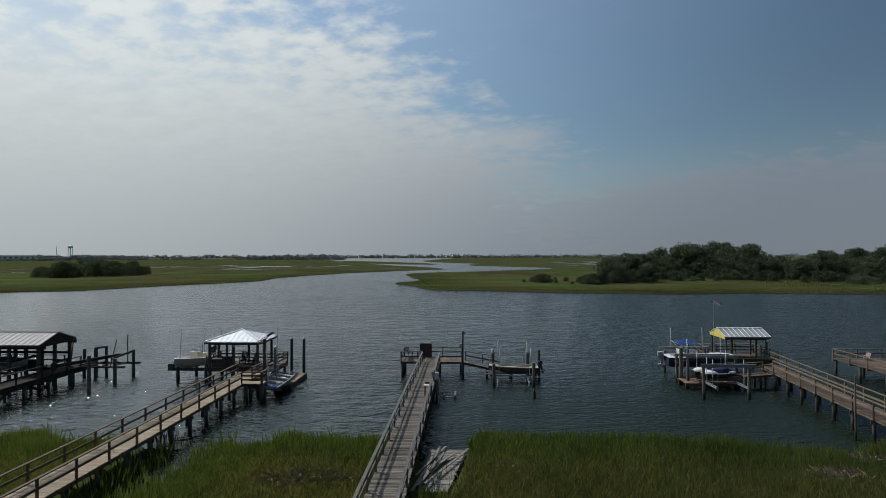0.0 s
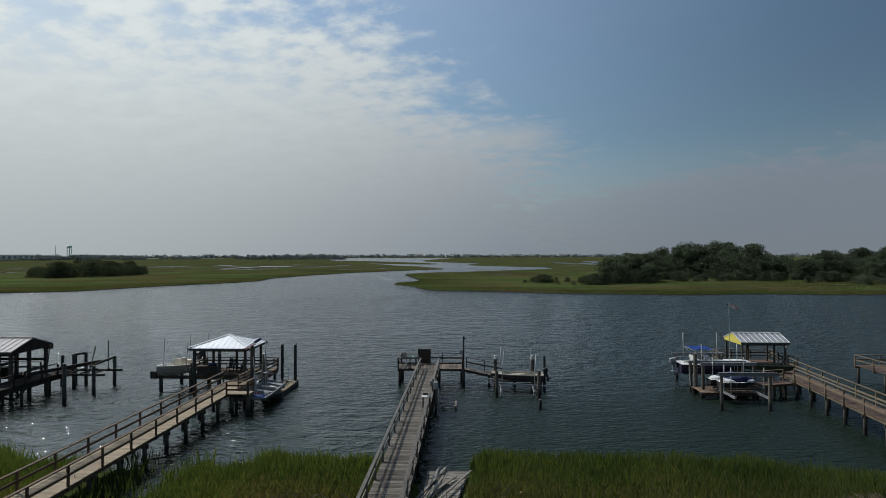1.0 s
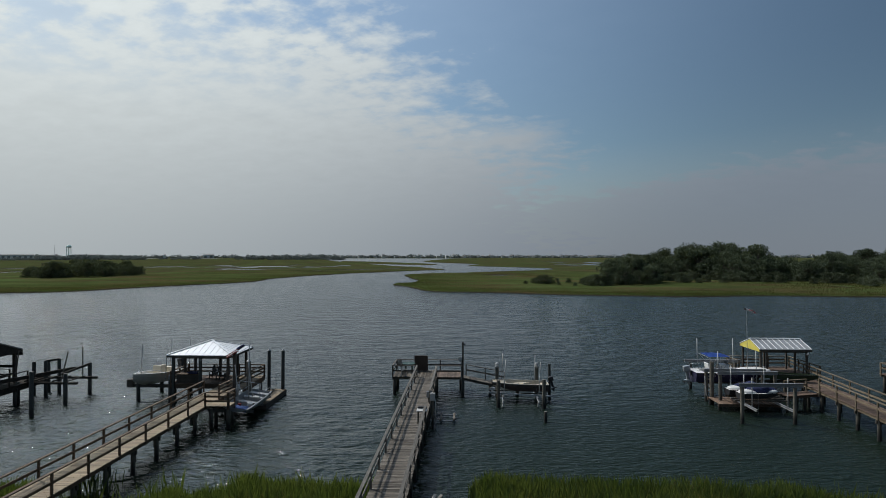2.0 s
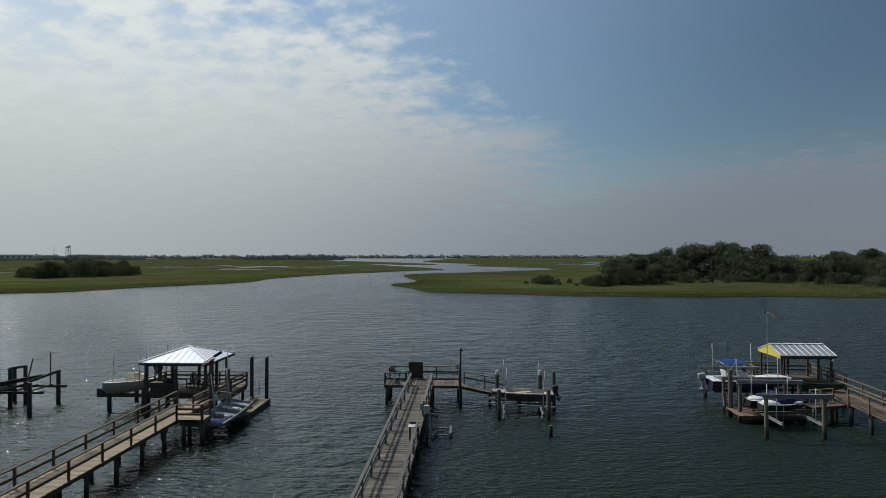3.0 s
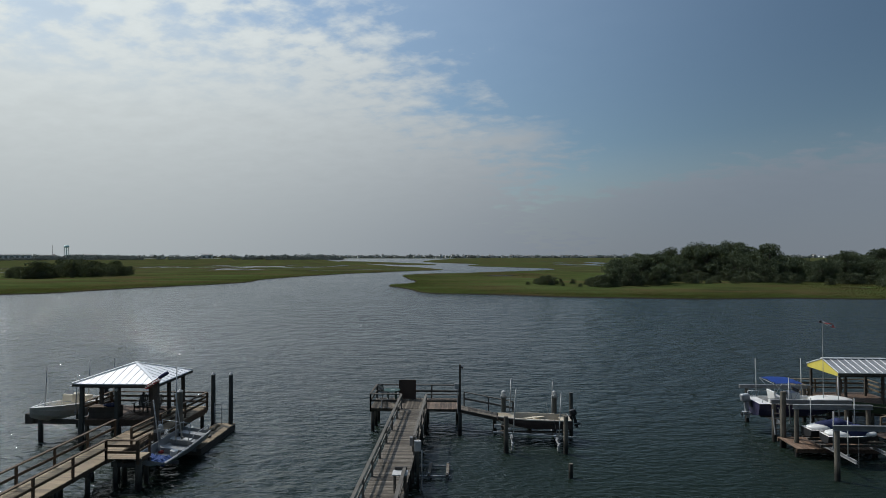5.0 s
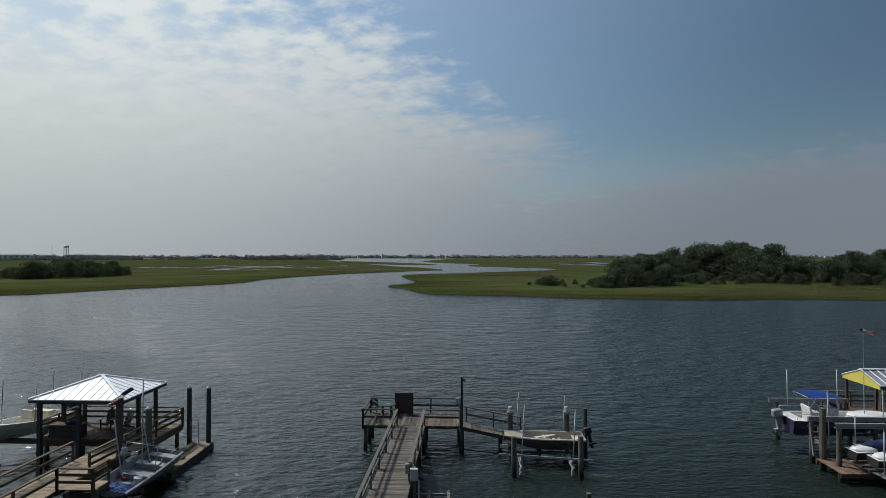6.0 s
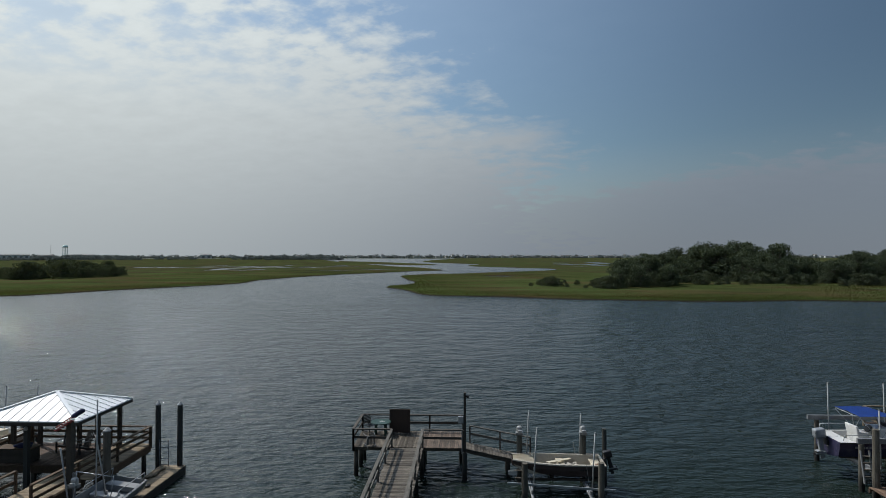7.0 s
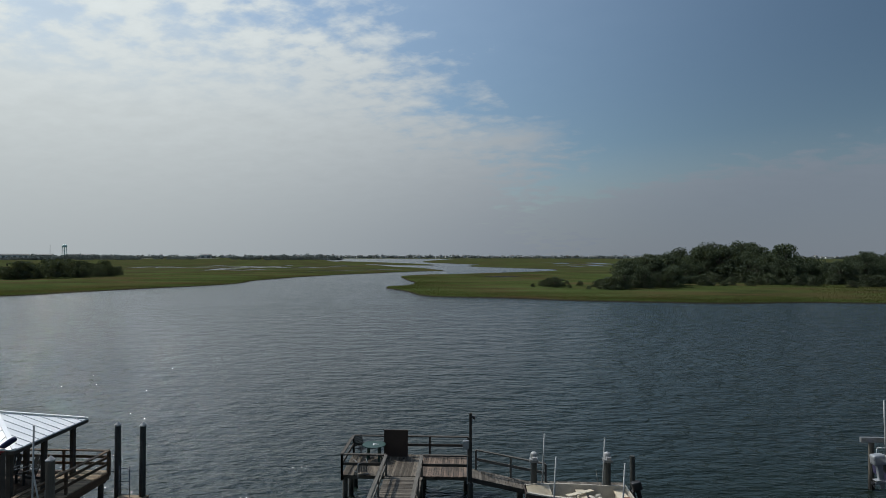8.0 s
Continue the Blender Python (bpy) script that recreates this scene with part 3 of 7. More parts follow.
LEFT_MARSH = [(-420, 20), (-215, 100), (-139, 166), (-121, 183), (-109, 212), (-90, 243), (-96, 302), (-76, 350), (-50, 413), (-16, 462), (-20, 500), (-60, 585), (-130, 780), (-245, 1100), (-420, 1750), (-620, 2150), (-1100, 2290), (-3400, 2300), (-4000, -900), (-700, -400)]
RIGHT_MARSH = [(700, 60), (260, 160), (116, 162), (56, 161), (22, 170), (6, 175), (-14, 180), (-17, 205), (-28, 229), (-16, 250), (-35, 311), (-28, 361), (13, 386), (82, 503), (40, 560), (-8, 640), (20, 760), (-40, 880), (-90, 1050), (-60, 1750), (-20, 2190), (2600, 2300), (4200, -300), (1500, -300)]
STRIP = [(-150, 800), (-60, 690), (-38, 690), (-40, 760), (-80, 860), (-190, 1080), (-260, 1180)]
PONDS = [(-377, 480, 7.8, 15.9), (-300, 383, 6.5, 14.4), (-276, 558, 4.9, 24.6), (-263, 628, 8.2, 30.3), (-203, 529, 8.7, 28.8), (-190, 461, 3.4, 14.5), (-188, 576, 13.1, 25.7), (-197, 673, 3.9, 26.1), (-156, 587, 2.3, 20.3), (-131, 641, 6.5, 23.7), (18, 332, 9.4, 9.8), (-1083, 2012, 46.7, 126.4), (-912, 2019, 70.0, 126.4), (133, 876, 10.3, 34.7), (127, 218, 2.9, 5.5), (148, 246, 3.4, 6.1), (114, 637, 9.0, 19.3)]
CREEKS = [[(-409, 501), (-387, 512), (-384, 554)], [(-295, 541), (-295, 575), (-250, 543)], [(-241, 546), (-225, 603), (-163, 552)], [(-204, 487), (-167, 458), (-157, 498)], [(-148, 536), (-129, 594), (-109, 607)], [(-112, 434), (-94, 452), (-60, 497), (-52, 493)], [(129, 1030), (197, 981), (183, 817)], [(107, 714), (150, 783), (149, 675)]]
NEAR_X = (-60, -27.5, -26.3, -24.5, -22.5, -20, -18.5, -16.8, -15.5, -12.5, -11.8, -9.5, -4.6, -2.0, -1.2, 0.1, 0.5, 1.7, 6.3, 8.8, 13, 16, 18.9, 20.2, 22.4, 25.7, 60)
NEAR_Y = (24.5, 25, 27.4, 27.8, 26.2, 25.8, 26.6, 28.0, 27.2, 26.8, 26.0, 27.4, 26.6, 25.6, 22.8, 23.0, 26.4, 27.6, 27.0, 26.7, 26.8, 26.6, 25.6, 25.1, 26.2, 27.8, 29)


def creek_side(x, y):
    """Distance from the middle of the small creek beside the western walkway."""
    mid = np.interp(y, (6, 14, 17, 20, 23, 26, 30), (-16.8, -15.6, -15.2, -15.0, -14.9, -15.0, -14.9))
    return np.abs(x - mid) - np.interp(y, (6, 14, 17, 20, 23, 26, 29), (0.3, 0.6, 0.8, 0.9, 1.25, 1.45, 2.2))


def land_depth(x, y):
    """How far inside the land a place is, in metres; negative over water."""
    wx, wy = x + 5 * ripple(x, y, 22, 3), y + 7 * ripple(x, y, 18, 5)
    far = np.maximum(np.maximum(polygon_depth(wx, wy, smooth_closed(LEFT_MARSH)), polygon_depth(wx, wy, smooth_closed(RIGHT_MARSH))), polygon_depth(wx, wy, smooth_closed(STRIP)))
    far = np.maximum(far, y - 2090 - 60 * ripple(x, y, 160, 9))
    for cx, cy, rx, ry in PONDS:
        far = np.minimum(far, (np.sqrt(((wx - cx) / rx) ** 2 + ((wy - cy) / ry) ** 2) - 1) * min(rx, ry))
    for run in CREEKS:
        for (ax, ay), (bx, by) in zip(run, run[1:]):
            t = np.clip(((wx - ax) * (bx - ax) + (wy - ay) * (by - ay)) / ((bx - ax) ** 2 + (by - ay) ** 2), 0, 1)
            far = np.minimum(far, np.hypot(wx - ax - t * (bx - ax), wy - ay - t * (by - ay)) - 0.012 * wy)
    near = np.interp(x, NEAR_X, NEAR_Y) + 0.35 * ripple(x, y, 1.1, 11) - y
    near = np.minimum(near, creek_side(x, y) + 0.15 * ripple(x, y, 0.8, 4))
    return np.where(y < 60, near, far)


def ground_height(x, y):
    d = land_depth(x, y)
    steep = np.where(y < 60, 0.6, 1.4)
    h = np.clip(d / steep, -1, 1)
    base = np.where(h > 0, h * np.interp(y, (60, 230, 420), (0.42, 0.42, 0.3)), h * 1.3)
    bumps = np.where(h > 0, h * 0.07 * ripple(x, y, 3.0, 21), 0)
    rise = np.where(y < 8, np.clip((8 - y) / 40, 0, 1) * 1.3, 0)
    return base + bumps + rise * (h > 0)


def sheet(name, az, rr, height, mat, label, category):
    a, r = np.meshgrid(np.radians(az), rr)
    x, y = r * np.sin(a), r * np.cos(a)
    z = height(x, y)
    nr, na = x.shape
    idx = np.arange(nr * na).reshape(nr, na)
    nxt = np.roll(idx, -1, axis=1)
    q = np.stack([idx[:-1], idx[1:], nxt[1:], nxt[:-1]], -1).reshape(-1, 4)
    me = bpy.data.meshes.new(name)
    me.vertices.add(nr * na)
    me.vertices.foreach_set("co", np.stack([x, y, z], -1).ravel())
    me.loops.add(q.size)
    me.loops.foreach_set("vertex_index", q.ravel().astype(np.int32))
    me.polygons.add(len(q))
    me.polygons.foreach_set("loop_start", np.arange(0, q.size, 4, dtype=np.int32))
    me.polygons.foreach_set("loop_total", np.full(len(q), 4, dtype=np.int32))
    me.update(calc_edges=True)
    me.validate()
    me.materials.append(mat)
    me.polygons.foreach_set("use_smooth", np.ones(len(me.polygons), bool))
    return tagged(new(name, me), label, category, kind="structure")


fine_az = np.arange(-52, 50, 0.17)
coarse_az = np.arange(50.2, 307.9, 2.2)
sheet("ground", np.concatenate([fine_az, coarse_az]), np.concatenate([[0.05], np.geomspace(2.0, 145, 110), np.geomspace(146.5, 1200, 230), np.geomspace(1216, 4700, 60)]), ground_height, GROUND, "green and brown salt marsh with muddy banks", "marsh")
lines = np.concatenate([-np.geomspace(4600, 12, 18), np.linspace(-8, 8, 5), np.geomspace(12, 4600, 18)])
wx, wy = np.meshgrid(lines, lines + 60)
cells = np.arange(len(lines) ** 2).reshape(len(lines), -1)
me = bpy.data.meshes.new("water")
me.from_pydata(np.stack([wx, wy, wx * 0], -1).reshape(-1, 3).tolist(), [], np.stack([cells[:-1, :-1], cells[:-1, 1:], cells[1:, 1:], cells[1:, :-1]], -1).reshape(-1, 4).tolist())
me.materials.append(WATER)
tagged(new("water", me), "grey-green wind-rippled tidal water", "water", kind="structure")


# ---- kinds of things ----
def hull(length, beam_w, depth, mat, inner, parent, square=0.0, sheer=0.18, wall=0.06, floor=0.22, deck=0.0, rail=None):
    """A boat's shell and its inner liner; stern at x = 0, bow at x = length, keel at z = 0."""
    n = 15
    st = []
    for i in range(n):
        s = i / (n - 1)
        f = max(0.0, (s - 0.45) / 0.55)
        hb = beam_w / 2 * (0.93 + 0.07 * min(1, s / 0.4)) * (1 - (1 - square) * f ** 2.4)
        hb = max(hb, 0.025)
        keel = depth * 0.62 * max(0, (s - 0.62) / 0.38) ** 2
        gun = depth * (1 + sheer * s * s)
        chine = keel + (gun - keel) * (0.22 + 0.18 * f)
        st.append((s * length + (0.10 * f if not square else 0), hb, keel, chine, gun, hb * (0.86 - 0.25 * f)))
    bm = bmesh.new()
    rows = []
    for x, hb, k, c, g, ch in st:
        rows.append([bm.verts.new(p) for p in ((x, -hb, g), (x, -hb * 0.97, (g + c) / 2 + 0.03), (x, -ch, c), (x, 0, k), (x, ch, c), (x, hb * 0.97, (g + c) / 2 + 0.03), (x, hb, g))])
    for a, b in zip(rows, rows[1:]):
        for j in range(6):
            bm.faces.new((a[j], a[j + 1], b[j + 1], b[j]))
    bm.faces.new(rows[0])
    bm.faces.new(rows[-1])
    part("hull", bm, mat, parent, smooth=False)
    bm = bmesh.new()
    rows = []
    for x, hb, k, c, g, ch in st:
        w = min(wall, hb * 0.6)
        fl = max(floor, k + 0.08)
        if deck and x > length * (1 - deck):
            fl = g - 0.05
        xi = min(max(x, wall), st[-1][0] - wall)
        rows.append([bm.verts.new(p) for p in ((x, -hb - 0.012, g + 0.004), (xi, -(hb - w), g + 0.015), (xi, -(min(hb - w, ch * 0.98)), min(fl, g)), (xi, min(hb - w, ch * 0.98), min(fl, g)), (xi, hb - w, g + 0.015), (x, hb + 0.012, g + 0.004))])
    for a, b in zip(rows, rows[1:]):
        for j in range(5):
            bm.faces.new((a[j], a[j + 1], b[j + 1], b[j]))
    bm.faces.new((rows[0][1], rows[0][2], rows[0][3], rows[0][4]))
    bm.faces.new((rows[0][0], rows[0][1], rows[0][4], rows[0][5]))
    part("liner", bm, inner, parent)
    for sgn in (-1, 1):
        bm = bmesh.new()
        rows = [[bm.verts.new((a[0], sgn * (a[1] + dy), a[4] + dz)) for dy, dz in ((0.0, -0.055), (0.03, -0.055), (0.03, -0.005), (0.0, -0.005))] for a in st]
        for a, b in zip(rows, rows[1:]):
            for j in range(4):
                bm.faces.new((a[j], a[(j + 1) % 4], b[(j + 1) % 4], b[j]))
        bm.faces.new(rows[0])
        bm.faces.new(rows[-1])
        part("rub_rail", bm, rail or BLACK, parent)
    return st


def outboard(parent, z, mat, tilt=0.0, scale=1.0, y=0.0):
    """An outboard engine clamped at x = 0, its shaft hanging aft."""
    fm = pose(-0.12, y, z, 0, tilt, 0) @ Matrix.Scale(scale, 4)
    bm = bmesh.new()
    box(bm, (-0.22, 0, 0.34), (0.52, 0.36, 0.46))
    soften(bm, 0.10, 3)
    bm.transform(fm)
    engine = part("outboard_motor", bm, mat, parent, smooth=True)
    bm = bmesh.new()
    box(bm, (-0.22, 0, -0.15), (0.22, 0.16, 0.72))
    box(bm, (-0.3, 0, -0.5), (0.42, 0.26, 0.025))
    soften(bm, 0.012, 1)
    rod(bm, (-0.02, 0, -0.66), (-0.52, 0, -0.66), 0.075, 0.05, 10)
    box(bm, (-0.2, 0, -0.8), (0.2, 0.025, 0.22))
    bm.transform(fm)
    part("gearcase", bm, mat, engine)
    bm = bmesh.new()
    for k in range(3):
        box(bm, (-0.56, 0.085 * math.cos(k * 2.09), -0.66 + 0.085 * math.sin(k * 2.09)), (0.03, 0.11, 0.11), tilt=Matrix.Rotation(k * 2.09, 4, "X"))
    bm.transform(fm)
    part("propeller", bm, BLACK, engine)
    bm = bmesh.new()
    box(bm, (0.05, 0, -0.05), (0.1, 0.3, 0.4))
    bm.transform(fm)
    part("clamp_bracket", bm, BLACK, engine)
    return engine


def bent_tube(points, r, name, mat, parent, label="", closed=False):
    bm = bmesh.new()
    for a, b in zip(points, points[1:]):
        rod(bm, a, b, r, n=7)
    for p in points[1:-1]:
        blob(bm, p, (r, r, r), u=7, v=5)
    return part(name, bm, mat, parent, label, smooth=True)


def guide_pole(group, base, top, label="white plastic boat guide pole"):
    bm = bmesh.new()
    rod(bm, base, top, 0.03, n=9)
    ob = thing("guide_pole", base, label, "guide pole", group)
    part("pipe", bm, PVC, ob, smooth=True)
    bm = bmesh.new()
    d = (Vector(top) - Vector(base)).normalized()
    rod(bm, Vector(top), Vector(top) + d * 0.03, 0.036, n=9)
    part("end_cap", bm, PVC, ob)
    bm = bmesh.new()
    box(bm, Vector(base) + Vector((0, 0, 0.06)), (0.09, 0.09, 0.14))
    part("bracket", bm, GALV, ob)
    return ob


def i_beam(bm, a, b, h=0.2, w=0.13):
    a, b = Vector(a), Vector(b)
    for dz, ww, hh in ((h / 2, w, 0.02), (-h / 2, w, 0.02), (0, 0.02, h)):
        beam(bm, a + Vector((0, 0, dz)), b + Vector((0, 0, dz)), ww, hh)


def lift_motor(parent, x, y, z, mat=None):
    bm = bmesh.new()
    rod(bm, (x, y, z), (x, y, z + 0.22), 0.14, 0.14, 12)
    blob(bm, (x, y, z + 0.22), (0.14, 0.14, 0.09))
    box(bm, (x + 0.02, y - 0.16, z + 0.06), (0.2, 0.14, 0.14))
    return part("lift_motor", bm, mat or PVC, parent, "white covered hoist motor", smooth=False)


def hip_roof(parent, x0, x1, y0, y1, ze, za):
    xc, yc = (x0 + x1) / 2, (y0 + y1) / 2
    corners = [(x0, y0, ze), (x1, y0, ze), (x1, y1, ze), (x0, y1, ze)]
    for i in range(4):
        a, b = Vector(corners[i]), Vector(corners[(i + 1) % 4])
        bm = bmesh.new()
        top = [bm.verts.new(p) for p in (a, b, (xc, yc, za))]
        low = [bm.verts.new(Vector(p) - Vector((0, 0, 0.05))) for p in (a, b, (xc, yc, za))]
        bm.faces.new(top), bm.faces.new(low[::-1])
        for k in range(3):
            bm.faces.new((top[k], low[k], low[(k + 1) % 3], top[(k + 1) % 3]))
        slope = part("roof_slope", bm, WHITE_METAL, parent)
        run = (b - a).length
        n = int(run / 0.42)
        inward = (Vector((xc, yc, za)) - (a + b) / 2)
        for k in range(1, n):
            s = k / n
            frac = 1 - abs(2 * s - 1)
            p = a.lerp(b, s)
            bm = bmesh.new()
            beam(bm, p + Vector((0, 0, 0.012)), p + inward * frac + Vector((0, 0, 0.012)), 0.022, 0.03)
            part("roof_seam", bm, WHITE_METAL, slope)
        bm = bmesh.new()
        beam(bm, a - Vector((0, 0, 0.115)), b - Vector((0, 0, 0.115)), 0.045, 0.13)
        part("fascia_board", bm, DARK_WOOD, parent)
        bm = bmesh.new()
        beam(bm, a + Vector((0, 0, 0.035)), Vector((xc, yc, za + 0.035)), 0.16, 0.03)
        part("hip_cap", bm, WHITE_METAL, parent)
        bm = bmesh.new()
        beam(bm, a - Vector((0, 0, 0.11)), Vector((xc, yc, za - 0.12)), 0.045, 0.13)
        part("rafter", bm, DARK_WOOD, parent)


def gable_roof(parent, x0, x1, y0, y1, ze, zr, sheet_mat, rib_mat, end_mat, pitch=0.42, rib=0.06):
    """Ridge along x."""
    yc = (y0 + y1) / 2
    for ya in (y0, y1):
        bm = bmesh.new()
        q = [(x0, ya, ze), (x1, ya, ze), (x1, yc, zr), (x0, yc, zr)]
        top = [bm.verts.new(p) for p in q]
        low = [bm.verts.new((p[0], p[1], p[2] - 0.04)) for p in q]
        bm.faces.new(top), bm.faces.new(low[::-1])
        for k in range(4):
            bm.faces.new((top[k], low[k], low[(k + 1) % 4], top[(k + 1) % 4]))
        slope = part("roof_slope", bm, sheet_mat, parent)
        n = int((x1 - x0) / pitch)
        for k in range(n + 1):
            x = x0 + 0.03 + (x1 - x0 - 0.06) * k / n
            bm = bmesh.new()
            beam(bm, (x, ya, ze + 0.02), (x, yc, zr + 0.02), rib, 0.035)
            part("roof_rib", bm, rib_mat, slope)
        bm = bmesh.new()
        beam(bm, (x0, ya + (0.03 if ya == y0 else -0.03), ze - 0.11), (x1, ya + (0.03 if ya == y0 else -0.03), ze - 0.11), 0.045, 0.14)
        part("fascia_board", bm, DARK_WOOD, parent)
    bm = bmesh.new()
    beam(bm, (x0, yc, zr + 0.035), (x1, yc, zr + 0.035), 0.24, 0.03)
    part("ridge_cap", bm, rib_mat, parent)
    for x, s in ((x0 + 0.03, 1), (x1 - 0.03, -1)):
        bm = bmesh.new()
        tri = [(x, y0 + 0.02, ze - 0.22), (x, y1 - 0.02, ze - 0.22), (x, y1 - 0.02, ze - 0.045), (x, yc, zr - 0.045), (x, y0 + 0.02, ze - 0.045)]
        f = [bm.verts.new(p) for p in tri]
        g = [bm.verts.new((p[0] + 0.04 * s, p[1], p[2])) for p in tri]
        bm.faces.new(f), bm.faces.new(g[::-1])
        for k in range(len(f)):
            bm.faces.new((f[k], g[k], g[(k + 1) % len(f)], f[(k + 1) % len(f)]))
        part("gable_end", bm, end_mat, parent)


def posts(parent, spots, z0, z1, w=0.14, mat=None):
    for x, y in spots:
        bm = bmesh.new()
        box(bm, (x, y, (z0 + z1) / 2), (w, w, z1 - z0))
        part("roof_post", bm, mat or DARK_WOOD, parent)


def slat_chair(m, label, mat, group=""):
    """A low garden chair with a leaning slatted back, facing +x."""
    ch = thing("garden_chair", (0, 0, 0), label, "chair", group)
    for y in (-0.27, 0.27):
        bm = bmesh.new()
        beam(bm, (0.36, y, 0), (0.36, y, 0.55), 0.05, 0.09)
        part("front_leg", bm, mat, ch)
        bm = bmesh.new()
        beam(bm, (0.4, y, 0.36), (-0.42, y, 0.06), 0.04, 0.1)
        part("side_rail", bm, mat, ch)
        bm = bmesh.new()
        beam(bm, (0.46, y * 1.12, 0.57), (-0.3, y * 1.12, 0.55), 0.12, 0.025)
        part("armrest", bm, mat, ch)
    for i in range(5):
        bm = bmesh.new()
        beam(bm, (0.36 - i * 0.11, -0.26, 0.375 - i * 0.04), (0.36 - i * 0.11, 0.26, 0.375 - i * 0.04), 0.09, 0.022)
        part("seat_slat", bm, mat, ch)
    for i in range(5):
        y = -0.2 + 0.1 * i
        bm = bmesh.new()
        beam(bm, (-0.12, y, 0.18), (-0.42, y * 1.15, 1.0 - abs(i - 2) * 0.05), 0.085, 0.02)
        part("back_slat", bm, mat, ch)
    ch.matrix_basis = m
    return ch


# ---- centre dock ----
DECK = 1.5
centre = thing("dock", (-2.7, 30, 0), "weathered grey wooden pier with railings and a square end deck", "dock", "docks")
bents(centre, -3.5, -1.95, [-14.84 + 2.33 * i for i in range(27)], DECK)
stringers(centre, -3.5, -1.95, -16.0, 47.65, DECK, GREY_WOOD)
railing(centre, (-3.5, -14.84), (-3.5, 47.65), DECK, GREY_RAIL, 2.33)
railing(centre, (-1.93, -14.84), (-1.93, 34.6), DECK, GREY_RAIL, 2.33)
railing(centre, (-1.93, 39.0), (-1.93, 47.65), DECK, GREY_RAIL, 2.33)
for y in (47.9, 49.2, 50.38):
    bm = bmesh.new()
    beam(bm, (-5.5, y, DECK - 0.14), (0.15, y, DECK - 0.14), 0.05, 0.19)
    part("joist", bm, GREY_WOOD, centre)
for x in (-5.46, 0.11):
    bm = bmesh.new()
    beam(bm, (x, 47.66, DECK - 0.135), (x, 50.5, DECK - 0.135), 0.05, 0.19)
    part("joist", bm, GREY_WOOD, centre)
for x in (-5.35, -3.4, -2.0):
    for y in (47.9, 49.2, 50.3):
        piling(centre, x, y, DECK - 0.24, 0.12)
piling(centre, 0.0, 50.05, DECK - 0.24, 0.12)
railing(centre, (-5.46, 47.7), (-5.46, 50.45), DECK, DARK_WOOD, 3.1)
railing(centre, (-5.46, 50.45), (0.1, 50.45), DECK, DARK_WOOD, 2.0)
railing(centre, (-5.46, 47.7), (-3.5, 47.7), DECK, DARK_WOOD, 2.0)
railing(centre, (-1.93, 47.7), (0.1, 47.7), DECK, DARK_WOOD, 2.0)
# the tall corner pole on a heavy pile
piling(centre, 0.2, 47.45, 1.34, 0.13, PILE_DARK)
bm = bmesh.new()
box(bm, (0.2, 47.42, 2.82), (0.12, 0.12, 3.06))
part("light_pole", bm, DARK_WOOD, centre)
bm = bmesh.new()
rod(bm, (0.24, 47.36, 4.2), (0.40, 47.36, 4.16), 0.05, 0.09, 10)
part("dock_light", bm, BLACK, centre, "black shaded dock light")

board = thing("bait_board", (-3.35, 50.05, DECK), "dark brown upright board panel on the end deck", "panel")
bm = bmesh.new()
box(bm, (-3.35, 50.05, DECK + 0.68), (1.14, 0.06, 1.28))
soften(bm, 0.012, 1)
part("panel", bm, BROWN_BOARD, board)
for x in (-3.75, -2.95):
    bm = bmesh.new()
    beam(bm, (x, 50.09, DECK + 0.002), (x, 50.09, DECK + 1.0), 0.05, 0.05)
    beam(bm, (x, 50.09, DECK + 0.7), (x, 50.38, DECK + 0.03), 0.04, 0.06)
    part("support", bm, DARK_WOOD, board)
    bm = bmesh.new()
    box(bm, (x, 50.0, DECK + 0.03), (0.08, 0.36, 0.05))
    part("foot", bm, DARK_WOOD, board)

box_t = thing("breaker_box", (0.02, 47.3, 2.7), "grey metal breaker box mounted on the corner pole", "electrical box")
bm = bmesh.new()
box(bm, (0.0, 47.38, 3.0), (0.28, 0.16, 0.36))
soften(bm, 0.02, 1)
part("case", bm, GALV, box_t)
bm = bmesh.new()
box(bm, (0.0, 47.295, 3.0), (0.24, 0.012, 0.31))
part("door", bm, PVC, box_t, "pale hinged cover")
bm = bmesh.new()
rod(bm, (0.06, 47.4, 2.83), (0.06, 47.4, 1.3), 0.02, n=6)
part("conduit", bm, PVC, box_t)

# round green table and chairs
table = thing("garden_table", (-4.35, 49.7, DECK), "round green plastic garden table on the end deck", "table")
bm = bmesh.new()
rod(bm, (-4.35, 49.7, DECK + 0.69), (-4.35, 49.7, DECK + 0.725), 0.55, 0.55, 28)
part("tabletop", bm, GREEN_PLASTIC, table)
for k in range(4):
    a = radians(45 + 90 * k)
    bm = bmesh.new()
    beam(bm, (-4.35 + 0.40 * math.cos(a), 49.7 + 0.40 * math.sin(a), DECK), (-4.35 + 0.34 * math.cos(a), 49.7 + 0.34 * math.sin(a), DECK + 0.69), 0.06, 0.06)
    part("leg", bm, GREEN_PLASTIC, table)
bm = bmesh.new()
for k in range(3):
    box(bm, (-4.30 + 0.09 * math.cos(k * 2.1), 49.7 + 0.09 * math.sin(k * 2.1), DECK + 0.732), (0.16, 0.05, 0.006), 40 * k)
part("tabletop_mark", bm, WHITE_CLOTH, table, "worn pale mark")


